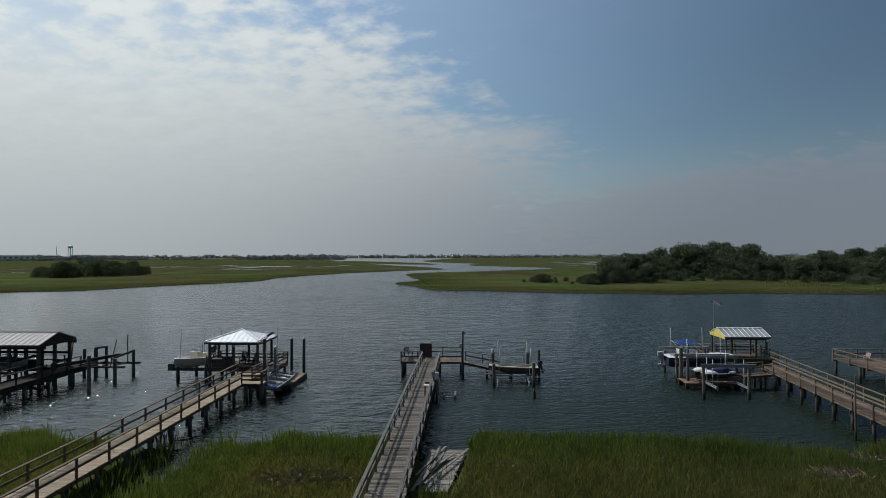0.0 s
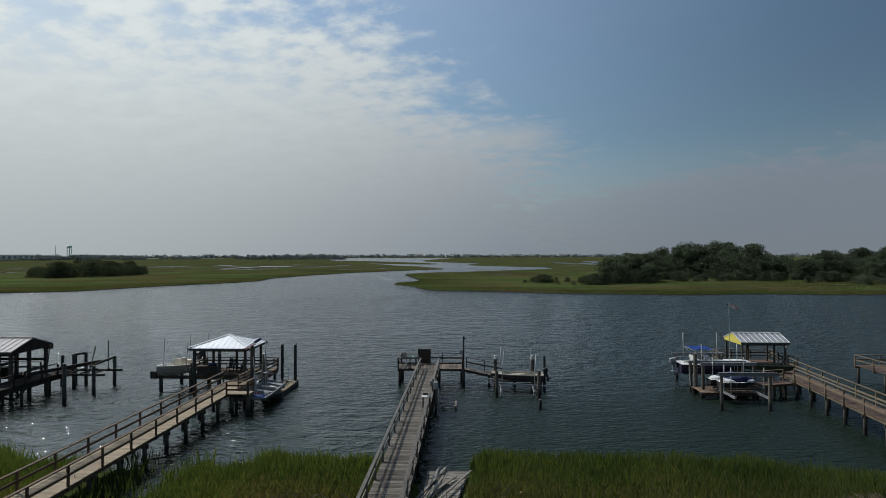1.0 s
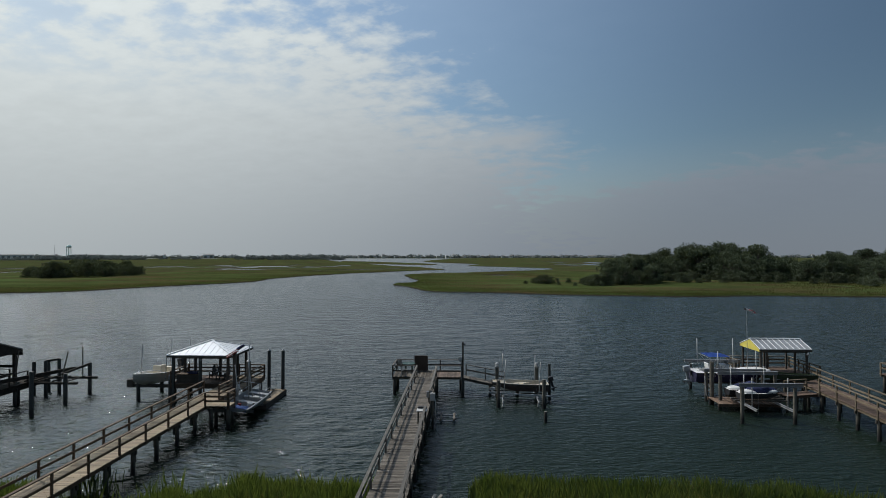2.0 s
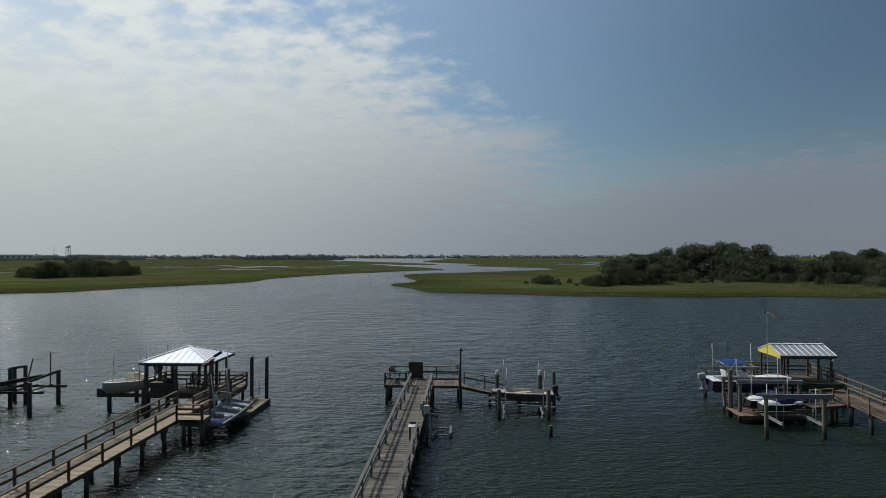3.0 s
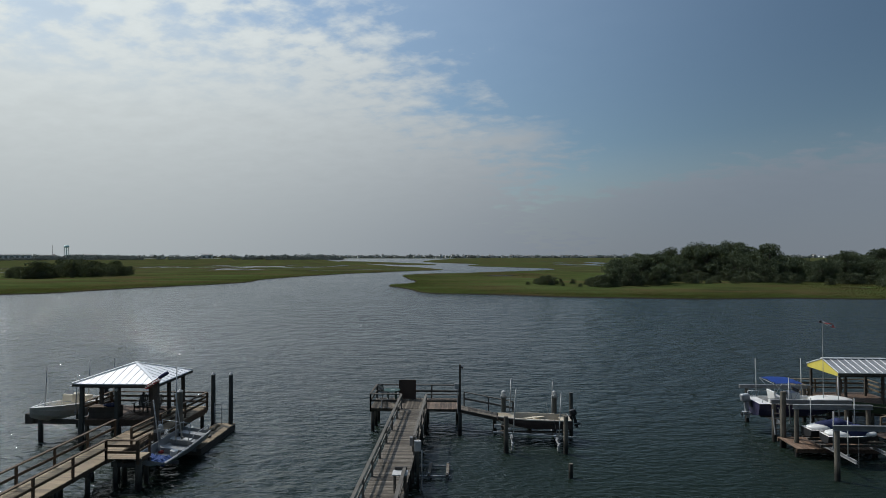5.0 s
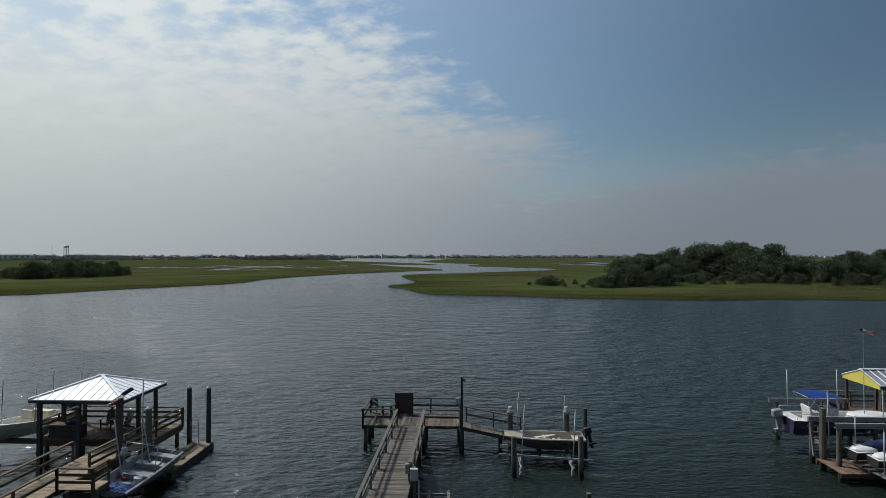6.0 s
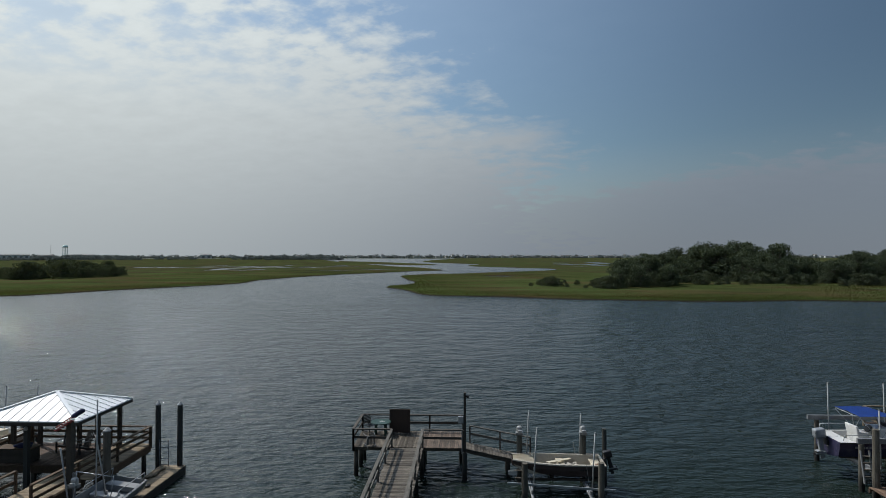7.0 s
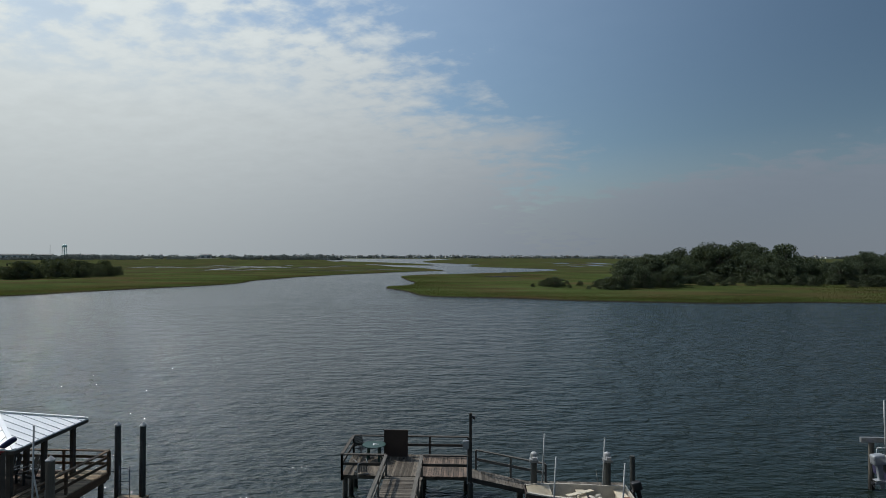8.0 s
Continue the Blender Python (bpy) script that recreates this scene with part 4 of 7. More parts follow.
def metal_chair(m, label, mat):
    ch = thing("metal_chair", (0, 0, 0), label, "chair", "chairs on the end deck")
    for y in (-0.24, 0.24):
        bent_tube([(0.24, y, 0), (0.22, y, 0.62), (-0.2, y, 0.62), (-0.28, y, 0.98)], 0.014, "side_frame", mat, ch)
        bent_tube([(-0.3, y, 0), (-0.2, y, 0.62)], 0.014, "back_leg", mat, ch)
    for i in range(6):
        bm = bmesh.new()
        box(bm, (0.2 - i * 0.075, 0, 0.43), (0.06, 0.46, 0.012))
        part("seat_strap", bm, mat, ch)
        bm = bmesh.new()
        box(bm, (-0.215 - i * 0.013, 0, 0.55 + i * 0.075), (0.012, 0.46, 0.055))
        part("back_strap", bm, mat, ch)
    ch.matrix_basis = m
    return ch


metal_chair(pose(-5.0, 50.0, DECK, 0, 0, -40), "dark metal strap chair beside the railing", BLACK)
fallen = metal_chair(pose(-4.75, 48.3, DECK + 0.27, 90, 0, 20), "grey metal chair lying on its side", GALV)

# meter posts and fish-cleaning shelf beside the gap in the railing
pedestal = thing("power_pedestal", (-1.75, 38.6, 0), "timber post with white and grey utility boxes", "utility post")
bm = bmesh.new()
box(bm, (-1.72, 38.75, 0.7), (0.14, 0.14, 3.2))
part("post", bm, PILE, pedestal)
bm = bmesh.new()
box(bm, (-1.72, 38.6, 2.05), (0.34, 0.2, 0.5))
soften(bm, 0.04, 2)
part("meter_box", bm, PVC, pedestal, "white rounded utility box")
bm = bmesh.new()
box(bm, (-2.0, 39.4, 1.0), (0.1, 0.1, 2.3))
part("post", bm, DARK_WOOD, pedestal)
bm = bmesh.new()
box(bm, (-2.0, 39.3, 2.05), (0.33, 0.16, 0.42))
soften(bm, 0.02, 1)
part("switch_box", bm, GALV, pedestal, "grey switch box")
bm = bmesh.new()
rod(bm, (-1.5, 38.4, -1.0), (-1.5, 38.4, 1.9), 0.03, n=8)
part("conduit", bm, PVC, pedestal)
shelf = thing("cleaning_shelf", (-2.1, 34.5, DECK), "small white fish-cleaning shelf by the walkway edge", "shelf")
bm = bmesh.new()
box(bm, (-2.1, 34.5, DECK + 0.74), (0.62, 0.6, 0.05))
soften(bm, 0.012, 1)
part("top", bm, PVC, shelf)
for x, y in ((-2.32, 34.3), (-1.88, 34.3), (-2.32, 34.7), (-1.88, 34.7)):
    bm = bmesh.new()
    box(bm, (x, y, DECK + 0.36), (0.06, 0.06, 0.71))
    part("leg", bm, GREY_WOOD, shelf)
bm = bmesh.new()
box(bm, (-2.1, 34.75, DECK + 0.83), (0.5, 0.05, 0.12))
part("backboard", bm, BLACK, shelf)
# small craft cradle standing in the water
cradle = thing("kayak_cradle", (-0.8, 40.6, 0), "pale metal small-craft cradle standing in the water", "cradle")
for y in (39.8, 41.3):
    bm = bmesh.new()
    beam(bm, (-1.85, y, 0.16), (-0.2, y, 0.16), 0.1, 0.08)
    part("cross_tube", bm, GALV, cradle)
    for x in (-1.25, -0.35):
        bm = bmesh.new()
        box(bm, (x, y, -0.4), (0.07, 0.07, 1.5))
        part("leg", bm, GALV, cradle)
for x in (-1.25, -0.35):
    bm = bmesh.new()
    beam(bm, (x, 39.7, 0.25), (x, 41.4, 0.25), 0.14, 0.09)
    part("bunk", bm, GREY_WOOD, cradle)

# gangway and low landing
gang = thing("gangway", (1.6, 48.3, 1), "grey wooden ramp with a handrail down to a low landing", "gangway")
slope_m = Matrix.Translation((0.25, 48.25, 1.46)) @ Matrix.Rotation(radians(11.5), 4, "Y")
meshes = board_meshes(1.1, 0.14, 0.035, GREY_WOOD)
for i in range(18):
    piece("deck_board", rng.choice(meshes), gang, slope_m @ pose(0.08 + i * 0.152, 0, 0, 0, 0, 90 + rng.uniform(-0.4, 0.4)))
for y in (-0.5, 0.5):
    bm = bmesh.new()
    beam(bm, (0, y, -0.13), (2.75, y, -0.13), 0.045, 0.17)
    bm.transform(slope_m)
    part("stringer", bm, GREY_WOOD, gang)
railing(gang, (0.45, 48.78), (3.6, 48.78), 1.42, GREY_RAIL, 1.5, 0.9, z1=0.84)
landing = thing("landing", (4.8, 48, 0), "low narrow wooden landing on piles behind the boat hoist", "landing")
meshes = board_meshes(1.0, 0.14, 0.035, GREY_WOOD)
for i in range(28):
    piece("deck_board", rng.choice(meshes), landing, pose(2.95 + i * 0.152, 48.35, 0.93, 0, 0, 90 + rng.uniform(-0.4, 0.4)))
for y in (47.9, 48.8):
    bm = bmesh.new()
    beam(bm, (2.85, y, 0.81), (7.1, y, 0.81), 0.05, 0.19)
    part("stringer", bm, GREY_WOOD, landing)
for x in (2.4, 4.6, 6.8):
    for y in (47.95, 48.75):
        piling(landing, x, y, 0.70 if x > 2.6 else 0.86, 0.11)
for x in (2.4,):
    bm = bmesh.new()
    beam(bm, (x, 47.8, 0.84), (x, 48.9, 0.84), 0.1, 0.09)
    part("cross_beam", bm, GREY_WOOD, landing)

# boat hoist and open skiff
hoist = thing("boat_hoist", (4.5, 46, 0), "four-pile boat hoist with aluminium cradle and white motors", "boat lift", "boat hoists")
for x, y, top in ((2.85, 44.0, 2.05), (6.2, 44.0, 2.12)):
    piling(hoist, x, y, top, 0.14, PILE)
for x, y in ((2.9, 47.25), (6.05, 47.4)):
    piling(hoist, x, y, 2.35, 0.15, PILE_DARK)
    lift_motor(hoist, x, y, 2.47)
    bm = bmesh.new()
    box(bm, (x, y, 2.41), (0.36, 0.36, 0.12))
    part("motor_bracket", bm, GALV, hoist)
piling(hoist, 7.0, 47.0, 2.75, 0.12, PILE_DARK)
for x in (3.25, 5.85):
    bm = bmesh.new()
    i_beam(bm, (x, 44.25, 0.49), (x, 47.6, 0.49), 0.18, 0.12)
    part("cradle_beam", bm, ALU, hoist)
    for y in (44.3, 47.45):
        bm = bmesh.new()
        rod(bm, (x - 0.06, y, 0.6), (x - 0.3, y - (0.25 if y < 46 else 0.1), 2.0), 0.012, n=5)
        part("cable", bm, GALV, hoist)
    bm = bmesh.new()
    for k in range(5):
        blob(bm, (x + rng.uniform(-0.06, 0.06), 44.22 + rng.uniform(-0.05, 0.05), 0.44 - 0.09 * k), (0.07, 0.07, 0.08), u=8, v=6)
    part("pulley_block", bm, PVC, hoist)
for y in (46.0, 47.0):
    bm = bmesh.new()
    beam(bm, (2.6, y, 0.63), (6.6, y, 0.63), 0.1, 0.09)
    part("bunk", bm, GREY_WOOD, hoist)
bm = bmesh.new()
beam(bm, (2.1, 44.12, 1.12), (6.85, 44.12, 0.86), 0.05, 0.09)
part("side_bar", bm, ALU, hoist)
bm = bmesh.new()
box(bm, (2.45, 45.6, 1.05), (0.42, 0.05, 0.16))
part("step_plate", bm, PVC, hoist)
guide_pole("guide poles", (3.25, 44.3, 0.62), (3.42, 44.35, 3.5))
guide_pole("guide poles", (5.85, 44.3, 0.62), (6.0, 44.35, 3.3))
guide_pole("guide poles", (3.25, 47.5, 0.62), (3.38, 47.45, 3.45))
guide_pole("guide poles", (5.85, 47.5, 0.62), (5.95, 47.45, 3.32))
bm = bmesh.new()
rod(bm, (5.84, 40.3, -1.5), (5.84, 40.3, 0.72), 0.13, 0.11, 12)
solid("stub_piling", bm, PILE, "short broken-off piling standing in the water", "piling")

skiff = thing("skiff", (0, 0, 0), "open cream and grey fishing skiff with bench seats", "boat", "boats")
hull(4.35, 1.62, 0.72, DARK_HULL, TAN_GEL, skiff, square=0.5, floor=0.2, wall=0.08, rail=TAN_GEL)
for x, w in ((0.35, 0.45), (2.0, 0.36)):
    bm = bmesh.new()
    box(bm, (x, 0, 0.54), (w, 1.4, 0.07))
    box(bm, (x, 0, 0.38), (w * 0.7, 1.3, 0.28))
    soften(bm, 0.015, 1)
    part("bench_seat", bm, CREAM_GEL, skiff)
bm = bmesh.new()
f = [bm.verts.new(p) for p in ((3.3, -0.66, 0.78), (3.3, 0.66, 0.78), (4.3, 0.42, 0.83), (4.3, -0.42, 0.83))]
bm.faces.new(f)
bmesh.ops.solidify(bm, geom=list(bm.faces), thickness=0.04)
part("foredeck", bm, CREAM_GEL, skiff)
bm = bmesh.new()
for k in range(9):
    blob(bm, (1.55 + rng.uniform(-0.3, 0.3), rng.uniform(-0.4, 0.4), 0.38 + rng.uniform(0, 0.2)), (0.2, 0.1, 0.05), rng.uniform(0, 180), 8, 6)
part("rope", bm, TAN_GEL, skiff, "loose pale coils of rope")
bm = bmesh.new()
beam(bm, (1.5, -0.5, 0.62), (2.7, 0.45, 0.74), 0.2, 0.03)
part("loose_board", bm, CREAM_GEL, skiff, "pale loose board")
bm = bmesh.new()
box(bm, (0.25, 0.35, 0.6), (0.3, 0.35, 0.04))
part("seat_pad", bm, RUST, skiff, "rust-stained pad")
outboard(skiff, 0.72, BLACK, 16, 0.78)
skiff.matrix_basis = pose(6.82, 46.5, 0.66, 0, 0, 180)
bm = bmesh.new()
for i, w in enumerate((0.10, 0.06, 0.08, 0.08, 0.09, 0.07)):
    box(bm, (0.62 + 0.115 * i, 0.795, 0.50), (w, 0.01, 0.10 - 0.02 * (i % 2)))
part("hull_lettering", bm, BLACK, skiff, "row of dark unreadable marks")

# grounded raft with loose timber beside the walkway
raft = thing("float_platform", (-0.9, 23.3, 0.4), "old pale wooden float stranded in the marsh", "float")
raft_m = pose(-0.70, 22.9, 0.60, 1.0, 0, 0)
meshes = board_meshes(1.85, 0.135, 0.035, PALE_WOOD)
for i in range(38):
    wide = (1.38 + 0.015 * i) / 1.85
    piece("deck_board", rng.choice(meshes), raft, raft_m @ pose(rng.uniform(-0.03, 0.03) + 0.0132 * i - 0.24, -2.75 + i * 0.148, rng.uniform(-0.008, 0.008), 0, 0, rng.uniform(-1, 1)) @ Matrix.Diagonal((wide, 1, 1, 1)))
for x in (-0.75, 0, 0.75):
    bm = bmesh.new()
    beam(bm, (x * 0.8 - 0.24, -2.75, -0.13), (x * 1.05 + 0.24, 2.75, -0.13), 0.09, 0.18)
    bm.transform(raft_m)
    part("joist", bm, GREY_WOOD, raft)
for i, (ax, ay, bx, by) in enumerate(((-1.87, 19.8, -0.86, 26.0), (-1.85, 21.5, -0.58, 25.8), (-1.62, 20.2, -0.62, 24.6), (-1.5, 21.0, -0.45, 24.2), (-1.25, 22.3, -0.05, 24.7), (-1.35, 20.4, 0.67, 25.3), (-1.7, 20.6, -1.0, 23.6))):
    bm = bmesh.new()
    z = 0.70 + 0.05 * (i % 3)
    beam(bm, (ax, ay, z), (bx, by, z + 0.03), 0.13, 0.045)
    tagged(solid("loose_timber", bm, PALE_WOOD, "grey weathered timber lying on the old float", "timber", "timbers on the float"), "")


# ---- western dock with white hip-roofed pavilion ----
west = thing("dock", (-17.2, 30, 0), "long wooden pier with tan decking and two-rail railings", "dock", "docks")
bents(west, -18.05, -16.45, [-14.64 + 2.33 * i for i in range(24)], DECK)
stringers(west, -18.05, -16.45, -16.0, 47.6, DECK, WEST_RAIL)
railing(west, (-16.45, -14.96), (-16.45, 37.75), DECK, WEST_RAIL, 2.37)
railing(west, (-18.1, -14.8), (-18.1, 41.2), DECK, WEST_RAIL, 2.35)
# side landing
railing(west, (-16.45, 37.75), (-14.9, 37.75), DECK, WEST_RAIL, 1.5, mid=2)
railing(west, (-14.97, 37.8), (-14.97, 38.9), DECK, WEST_RAIL, 1.1, mid=2)
railing(west, (-16.4, 39.8), (-15.98, 47.65), DECK, WEST_RAIL, 2.4, mid=2)
bents(west, -16.3, -14.9, [38.0, 38.75], DECK)
stringers(west, -16.42, -14.92, 37.8, 38.9, DECK, WEST_RAIL)
# end deck
bents(west, -22.1, -16.0, [44.8, 47.4], DECK)
for x in (-20.0, -18.2):
    for y in (44.8, 47.4):
        piling(west, x, y, DECK - 0.22, 0.12)
for y in (44.55, 46.0, 47.65):
    bm = bmesh.new()
    beam(bm, (-22.2, y, DECK - 0.14), (-16.0, y, DECK - 0.14), 0.05, 0.19)
    part("joist", bm, WEST_RAIL, west)
for a, b in (((-15.96, 43.0), (-15.96, 47.68)), ((-22.2, 44.46), (-18.1, 44.46)), ((-16.38, 39.0), (-16.38, 43.0))):
    bm = bmesh.new()
    beam(bm, (*a, DECK - 0.2), (*b, DECK - 0.2), 0.05, 0.34)
    part("rim_board", bm, WEST_RAIL, west)
railing(west, (-22.2, 47.68), (-15.95, 47.68), DECK, WEST_RAIL, 2.1, mid=2)
railing(west, (-22.2, 44.6), (-22.2, 47.6), DECK, WEST_RAIL, 1.5, mid=2)
for x, y, r in ((-14.95, 37.95, 0.13), (-16.1, 40.3, 0.13)):
    piling(west, x, y, DECK - 0.02, r)

pav = thing("pavilion", (-19.5, 45.4, DECK), "open pavilion with a white standing-seam hip roof", "pavilion")
hip_roof(pav, -21.8, -16.85, 43.2, 47.55, 3.87, 4.70)
posts(pav, [(-17.3, 43.55), (-21.45, 47.2), (-19.4, 47.2), (-17.3, 47.2), (-21.45, 45.4), (-17.3, 45.4)], DECK, 3.76, 0.17)
posts(pav, [(-21.45, 43.55), (-19.4, 43.55)], -1.4, 3.76, 0.19, PILE_DARK)
for y in (43.55, 47.2):
    bm = bmesh.new()
    beam(bm, (-21.55, y, 3.67), (-17.2, y, 3.67), 0.09, 0.2)
    part("head_beam", bm, DARK_WOOD, pav)
for x in (-21.45, -17.3):
    bm = bmesh.new()
    beam(bm, (x, 43.6, 3.67), (x, 47.15, 3.67), 0.085, 0.195)
    part("head_beam", bm, DARK_WOOD, pav)
bm = bmesh.new()
blob(bm, (-19.3, 43.35, 3.5), (0.09, 0.09, 0.1))
part("eave_lamp", bm, PVC, pav, "small white eave lamp")

# storage lockers with plank fronts along the front edge
for cx, w, lab in ((-20.9, 1.7, "dark plank storage locker under the roof"),):
    lock = thing("storage_locker", (cx, 44.9, DECK), lab, "locker")
    bm = bmesh.new()
    box(bm, (cx, 44.95, DECK + 0.32), (w, 0.62, 0.62))
    part("body", bm, DARK_WOOD, lock)
    bm = bmesh.new()
    box(bm, (cx, 44.95, DECK + 0.655), (w + 0.08, 0.7, 0.04))
    part("lid", bm, WEST_RAIL, lock)
    for k in range(4):
        bm = bmesh.new()
        box(bm, (cx, 44.63, DECK + 0.09 + 0.15 * k), (w, 0.02, 0.135))
        part("front_plank", bm, DARK_WOOD, lock)
cover = thing("blue_tarp_bundle", (-20.6, 45.0, DECK), "crumpled blue tarp bundle on a locker", "tarp")
bm = bmesh.new()
for k in range(10):
    blob(bm, (-20.6 + rng.uniform(-0.3, 0.3), 44.95 + rng.uniform(-0.15, 0.15), DECK + 0.73 + rng.uniform(0, 0.07)), (0.2, 0.14, 0.08), rng.uniform(0, 180), 9, 6)
part("fold", bm, NAVY_CANVAS, cover)
for cx, cy, a in ((-19.6, 46.5, -85), (-18.6, 46.3, -115)):
    slat_chair(pose(cx, cy, DECK, 0, 0, a), "low black slatted deck chair under the roof", BLACK, "chairs under the roof")
# piles with white cones, tall hoist post, mooring piles
for x in (-15.6, -14.45):
    mp = thing("mooring_pile", (x, 47.75, 0), "dark mooring pile with a white cone cap", "piling", "capped mooring piles")
    piling(mp, x, 47.75, 3.5, 0.14, PILE_DARK, cone=True)
mp = thing("mooring_pile", (-15.75, 43.6, 0), "stout grey mooring pile with a white cone cap", "piling", "capped mooring piles")
piling(mp, -15.75, 43.6, 3.35, 0.17, PILE, cone=True)
mast = thing("hoist_post", (-15.95, 41.4, 0), "tall square dark timber hoist post beside the skiff", "post")
bm = bmesh.new()
box(bm, (-15.95, 41.4, 1.42), (0.22, 0.22, 6.0))
soften(bm, 0.015, 1)
part("post", bm, DARK_WOOD, mast)
lift_motor(mast, -15.62, 41.2, 1.88)
bm = bmesh.new()
box(bm, (-15.72, 41.25, 1.82), (0.5, 0.24, 0.12))
part("motor_bracket", bm, GALV, mast)

flag = thing("furled_flag", (-15.7, 41.1, 4.2), "furled red and white flag on a slanting staff", "flag")
bm = bmesh.new()
rod(bm, (-16.6, 41.3, 4.12), (-15.15, 41.0, 5.0), 0.02, n=7)
part("staff", bm, BLACK, flag)
for k, mt in enumerate((NAVY_CANVAS, RED_CLOTH, WHITE_CLOTH, RED_CLOTH)):
    bm = bmesh.new()
    for i in range(7):
        s = (0.97 - i * 0.045) if k == 0 else 0.72 - i * 0.085 - k * 0.02
        p = Vector((-16.6, 41.3, 4.12)).lerp(Vector((-15.15, 41.0, 5.0)), s)
        blob(bm, p + Vector((0, -0.02 * k, -0.03 - 0.05 * k)), (0.12, 0.05 if k else 0.09, 0.09 if k == 0 else 0.028), 0, 8, 6)
    part("cloth_fold", bm, mt, flag, smooth=True)

# floating dock with ladder
float_dock = thing("floating_dock", (-14.85, 45, 0.2), "low tan floating dock with dark sides", "floating dock")
meshes = board_meshes(1.25, 0.14, 0.035, TAN_WOOD)
for i in range(33):
    piece("deck_board", rng.choice(meshes), float_dock, pose(-14.83, 42.95 + i * 0.15, 0.40 + rng.uniform(-0.003, 0.003), 0, 0, rng.uniform(-0.3, 0.3)))
bm = bmesh.new()
box(bm, (-14.83, 45.35, 0.12), (1.3, 4.95, 0.46))
part("float_frame", bm, DARK_WOOD, float_dock)
ladder = thing("ladder", (-15.2, 47.5, 0.4), "small metal ladder hooked on the floating dock", "ladder")
for x in (-15.45, -14.98):
    bent_tube([(x, 47.62, -0.6), (x, 47.62, 1.75)], 0.022, "side_rail", GALV, ladder)
for k in range(6):
    bent_tube([(-15.45, 47.62, 0.2 + 0.29 * k), (-14.98, 47.62, 0.2 + 0.29 * k)], 0.016, "rung", GALV, ladder)
gear = thing("canvas_bundle", (-15.1, 46.6, 0.4), "folded brown canvas and poles on the floating dock", "canvas")
bm = bmesh.new()
for k in range(6):
    blob(bm, (-15.1 + 0.1 * rng.uniform(-1, 1), 46.0 + 0.22 * k, 0.47), (0.2, 0.2, 0.09), 0, 8, 6)
part("canvas", bm, TAN_WOOD, gear)
bm = bmesh.new()
blob(bm, (-14.6, 44.9, 0.46), (0.12, 0.16, 0.07))
part("cleat", bm, BLACK, gear)

# aluminium flat boat on a hoist
jon = thing("flat_boat", (0, 0, 0), "aluminium flat-bottomed boat with a blue tarp in the bow", "boat", "boats")
hull(5.6, 1.78, 0.55, BARE_ALU, BARE_ALU, jon, square=0.92, sheer=0.1, floor=0.16, wall=0.06, rail=BARE_ALU)
for x, w in ((0.5, 0.5), (1.7, 0.45), (3.1, 0.4)):
    bm = bmesh.new()
    box(bm, (x, 0, 0.42), (w, 1.34, 0.05))
    box(bm, (x, 0, 0.29), (w * 0.8, 1.22, 0.22))
    soften(bm, 0.01, 1)
    part("bench_seat", bm, BARE_ALU, jon)
bm = bmesh.new()
n = 30
grid = [[bm.verts.new((4.1 + 1.25 * i / n + 0.05 * noise.noise((i * 0.4, j * 0.4, 3)), (-0.7 + 1.4 * j / n) * (0.92 + 0.1 * noise.noise((i * 0.3, j * 0.1, 9))), 0.30 + 0.14 * math.sin(math.pi * i / n) * math.sin(math.pi * j / n) + 0.13 * noise.turbulence((i * 0.22, j * 0.22, 1.5), 3, True))) for j in range(n + 1)] for i in range(n + 1)]
for i in range(n):
    for j in range(n):
        bm.faces.new((grid[i][j], grid[i + 1][j], grid[i + 1][j + 1], grid[i][j + 1]))
bmesh.ops.solidify(bm, geom=list(bm.faces), thickness=0.012)
part("tarp", bm, BLUE_TARP, jon, "crumpled blue tarp")
bm = bmesh.new()
rod(bm, (3.75, 0.42, 0.18), (3.75, 0.42, 0.52), 0.15, 0.18, 16)
rod(bm, (3.75, 0.42, 0.52), (3.75, 0.42, 0.56), 0.19, 0.19, 16)
part("bucket", bm, PVC, jon, "white lidded bucket")
bm = bmesh.new()
box(bm, (3.35, -0.4, 0.24), (0.18, 0.22, 0.14))
soften(bm, 0.03, 2)
part("fuel_tank", bm, RED_CLOTH, jon, "small red fuel tank")
bm = bmesh.new()
box(bm, (1.75, 0.25, 0.47), (0.42, 0.42, 0.08))
soften(bm, 0.02, 1)
part("seat_cushion", bm, PVC, jon, "pale grey cushion")
for y in (-0.72, 0.72):
    bent_tube([(0.1, y, 0.58), (0.1, y, 0.9), (2.2, y, 0.92), (2.3, y, 0.66)], 0.018, "grab_rail", ALU, jon)
bent_tube([(2.9, -0.75, 0.66), (2.9, -0.75, 1.75), (2.9, 0.75, 1.75), (2.9, 0.75, 0.66)], 0.02, "arch", ALU, jon)
jon.matrix_basis = pose(-15.05, 44.0, 0.63, -8, 0, -88.0)
jh = thing("boat_hoist", (-15.8, 42, 0), "cantilever boat hoist carrying the aluminium boat", "boat lift", "boat hoists")
for y in (40.3, 42.3):
    bm = bmesh.new()
    i_beam(bm, (-15.75, y, 0.66), (-14.2, y, 0.5), 0.16, 0.12)
    part("cradle_beam", bm, GALV, jh)
bm = bmesh.new()
beam(bm, (-15.72, 40.1, 0.62), (-15.6, 43.7, 0.62), 0.14, 0.2)
part("carriage_beam", bm, GALV, jh)
for y in (41.4, 43.5):
    bm = bmesh.new()
    beam(bm, (-15.8, y, 0.3), (-15.8, y, 2.3), 0.1, 0.12)
    part("slide_rail", bm, GALV, jh)
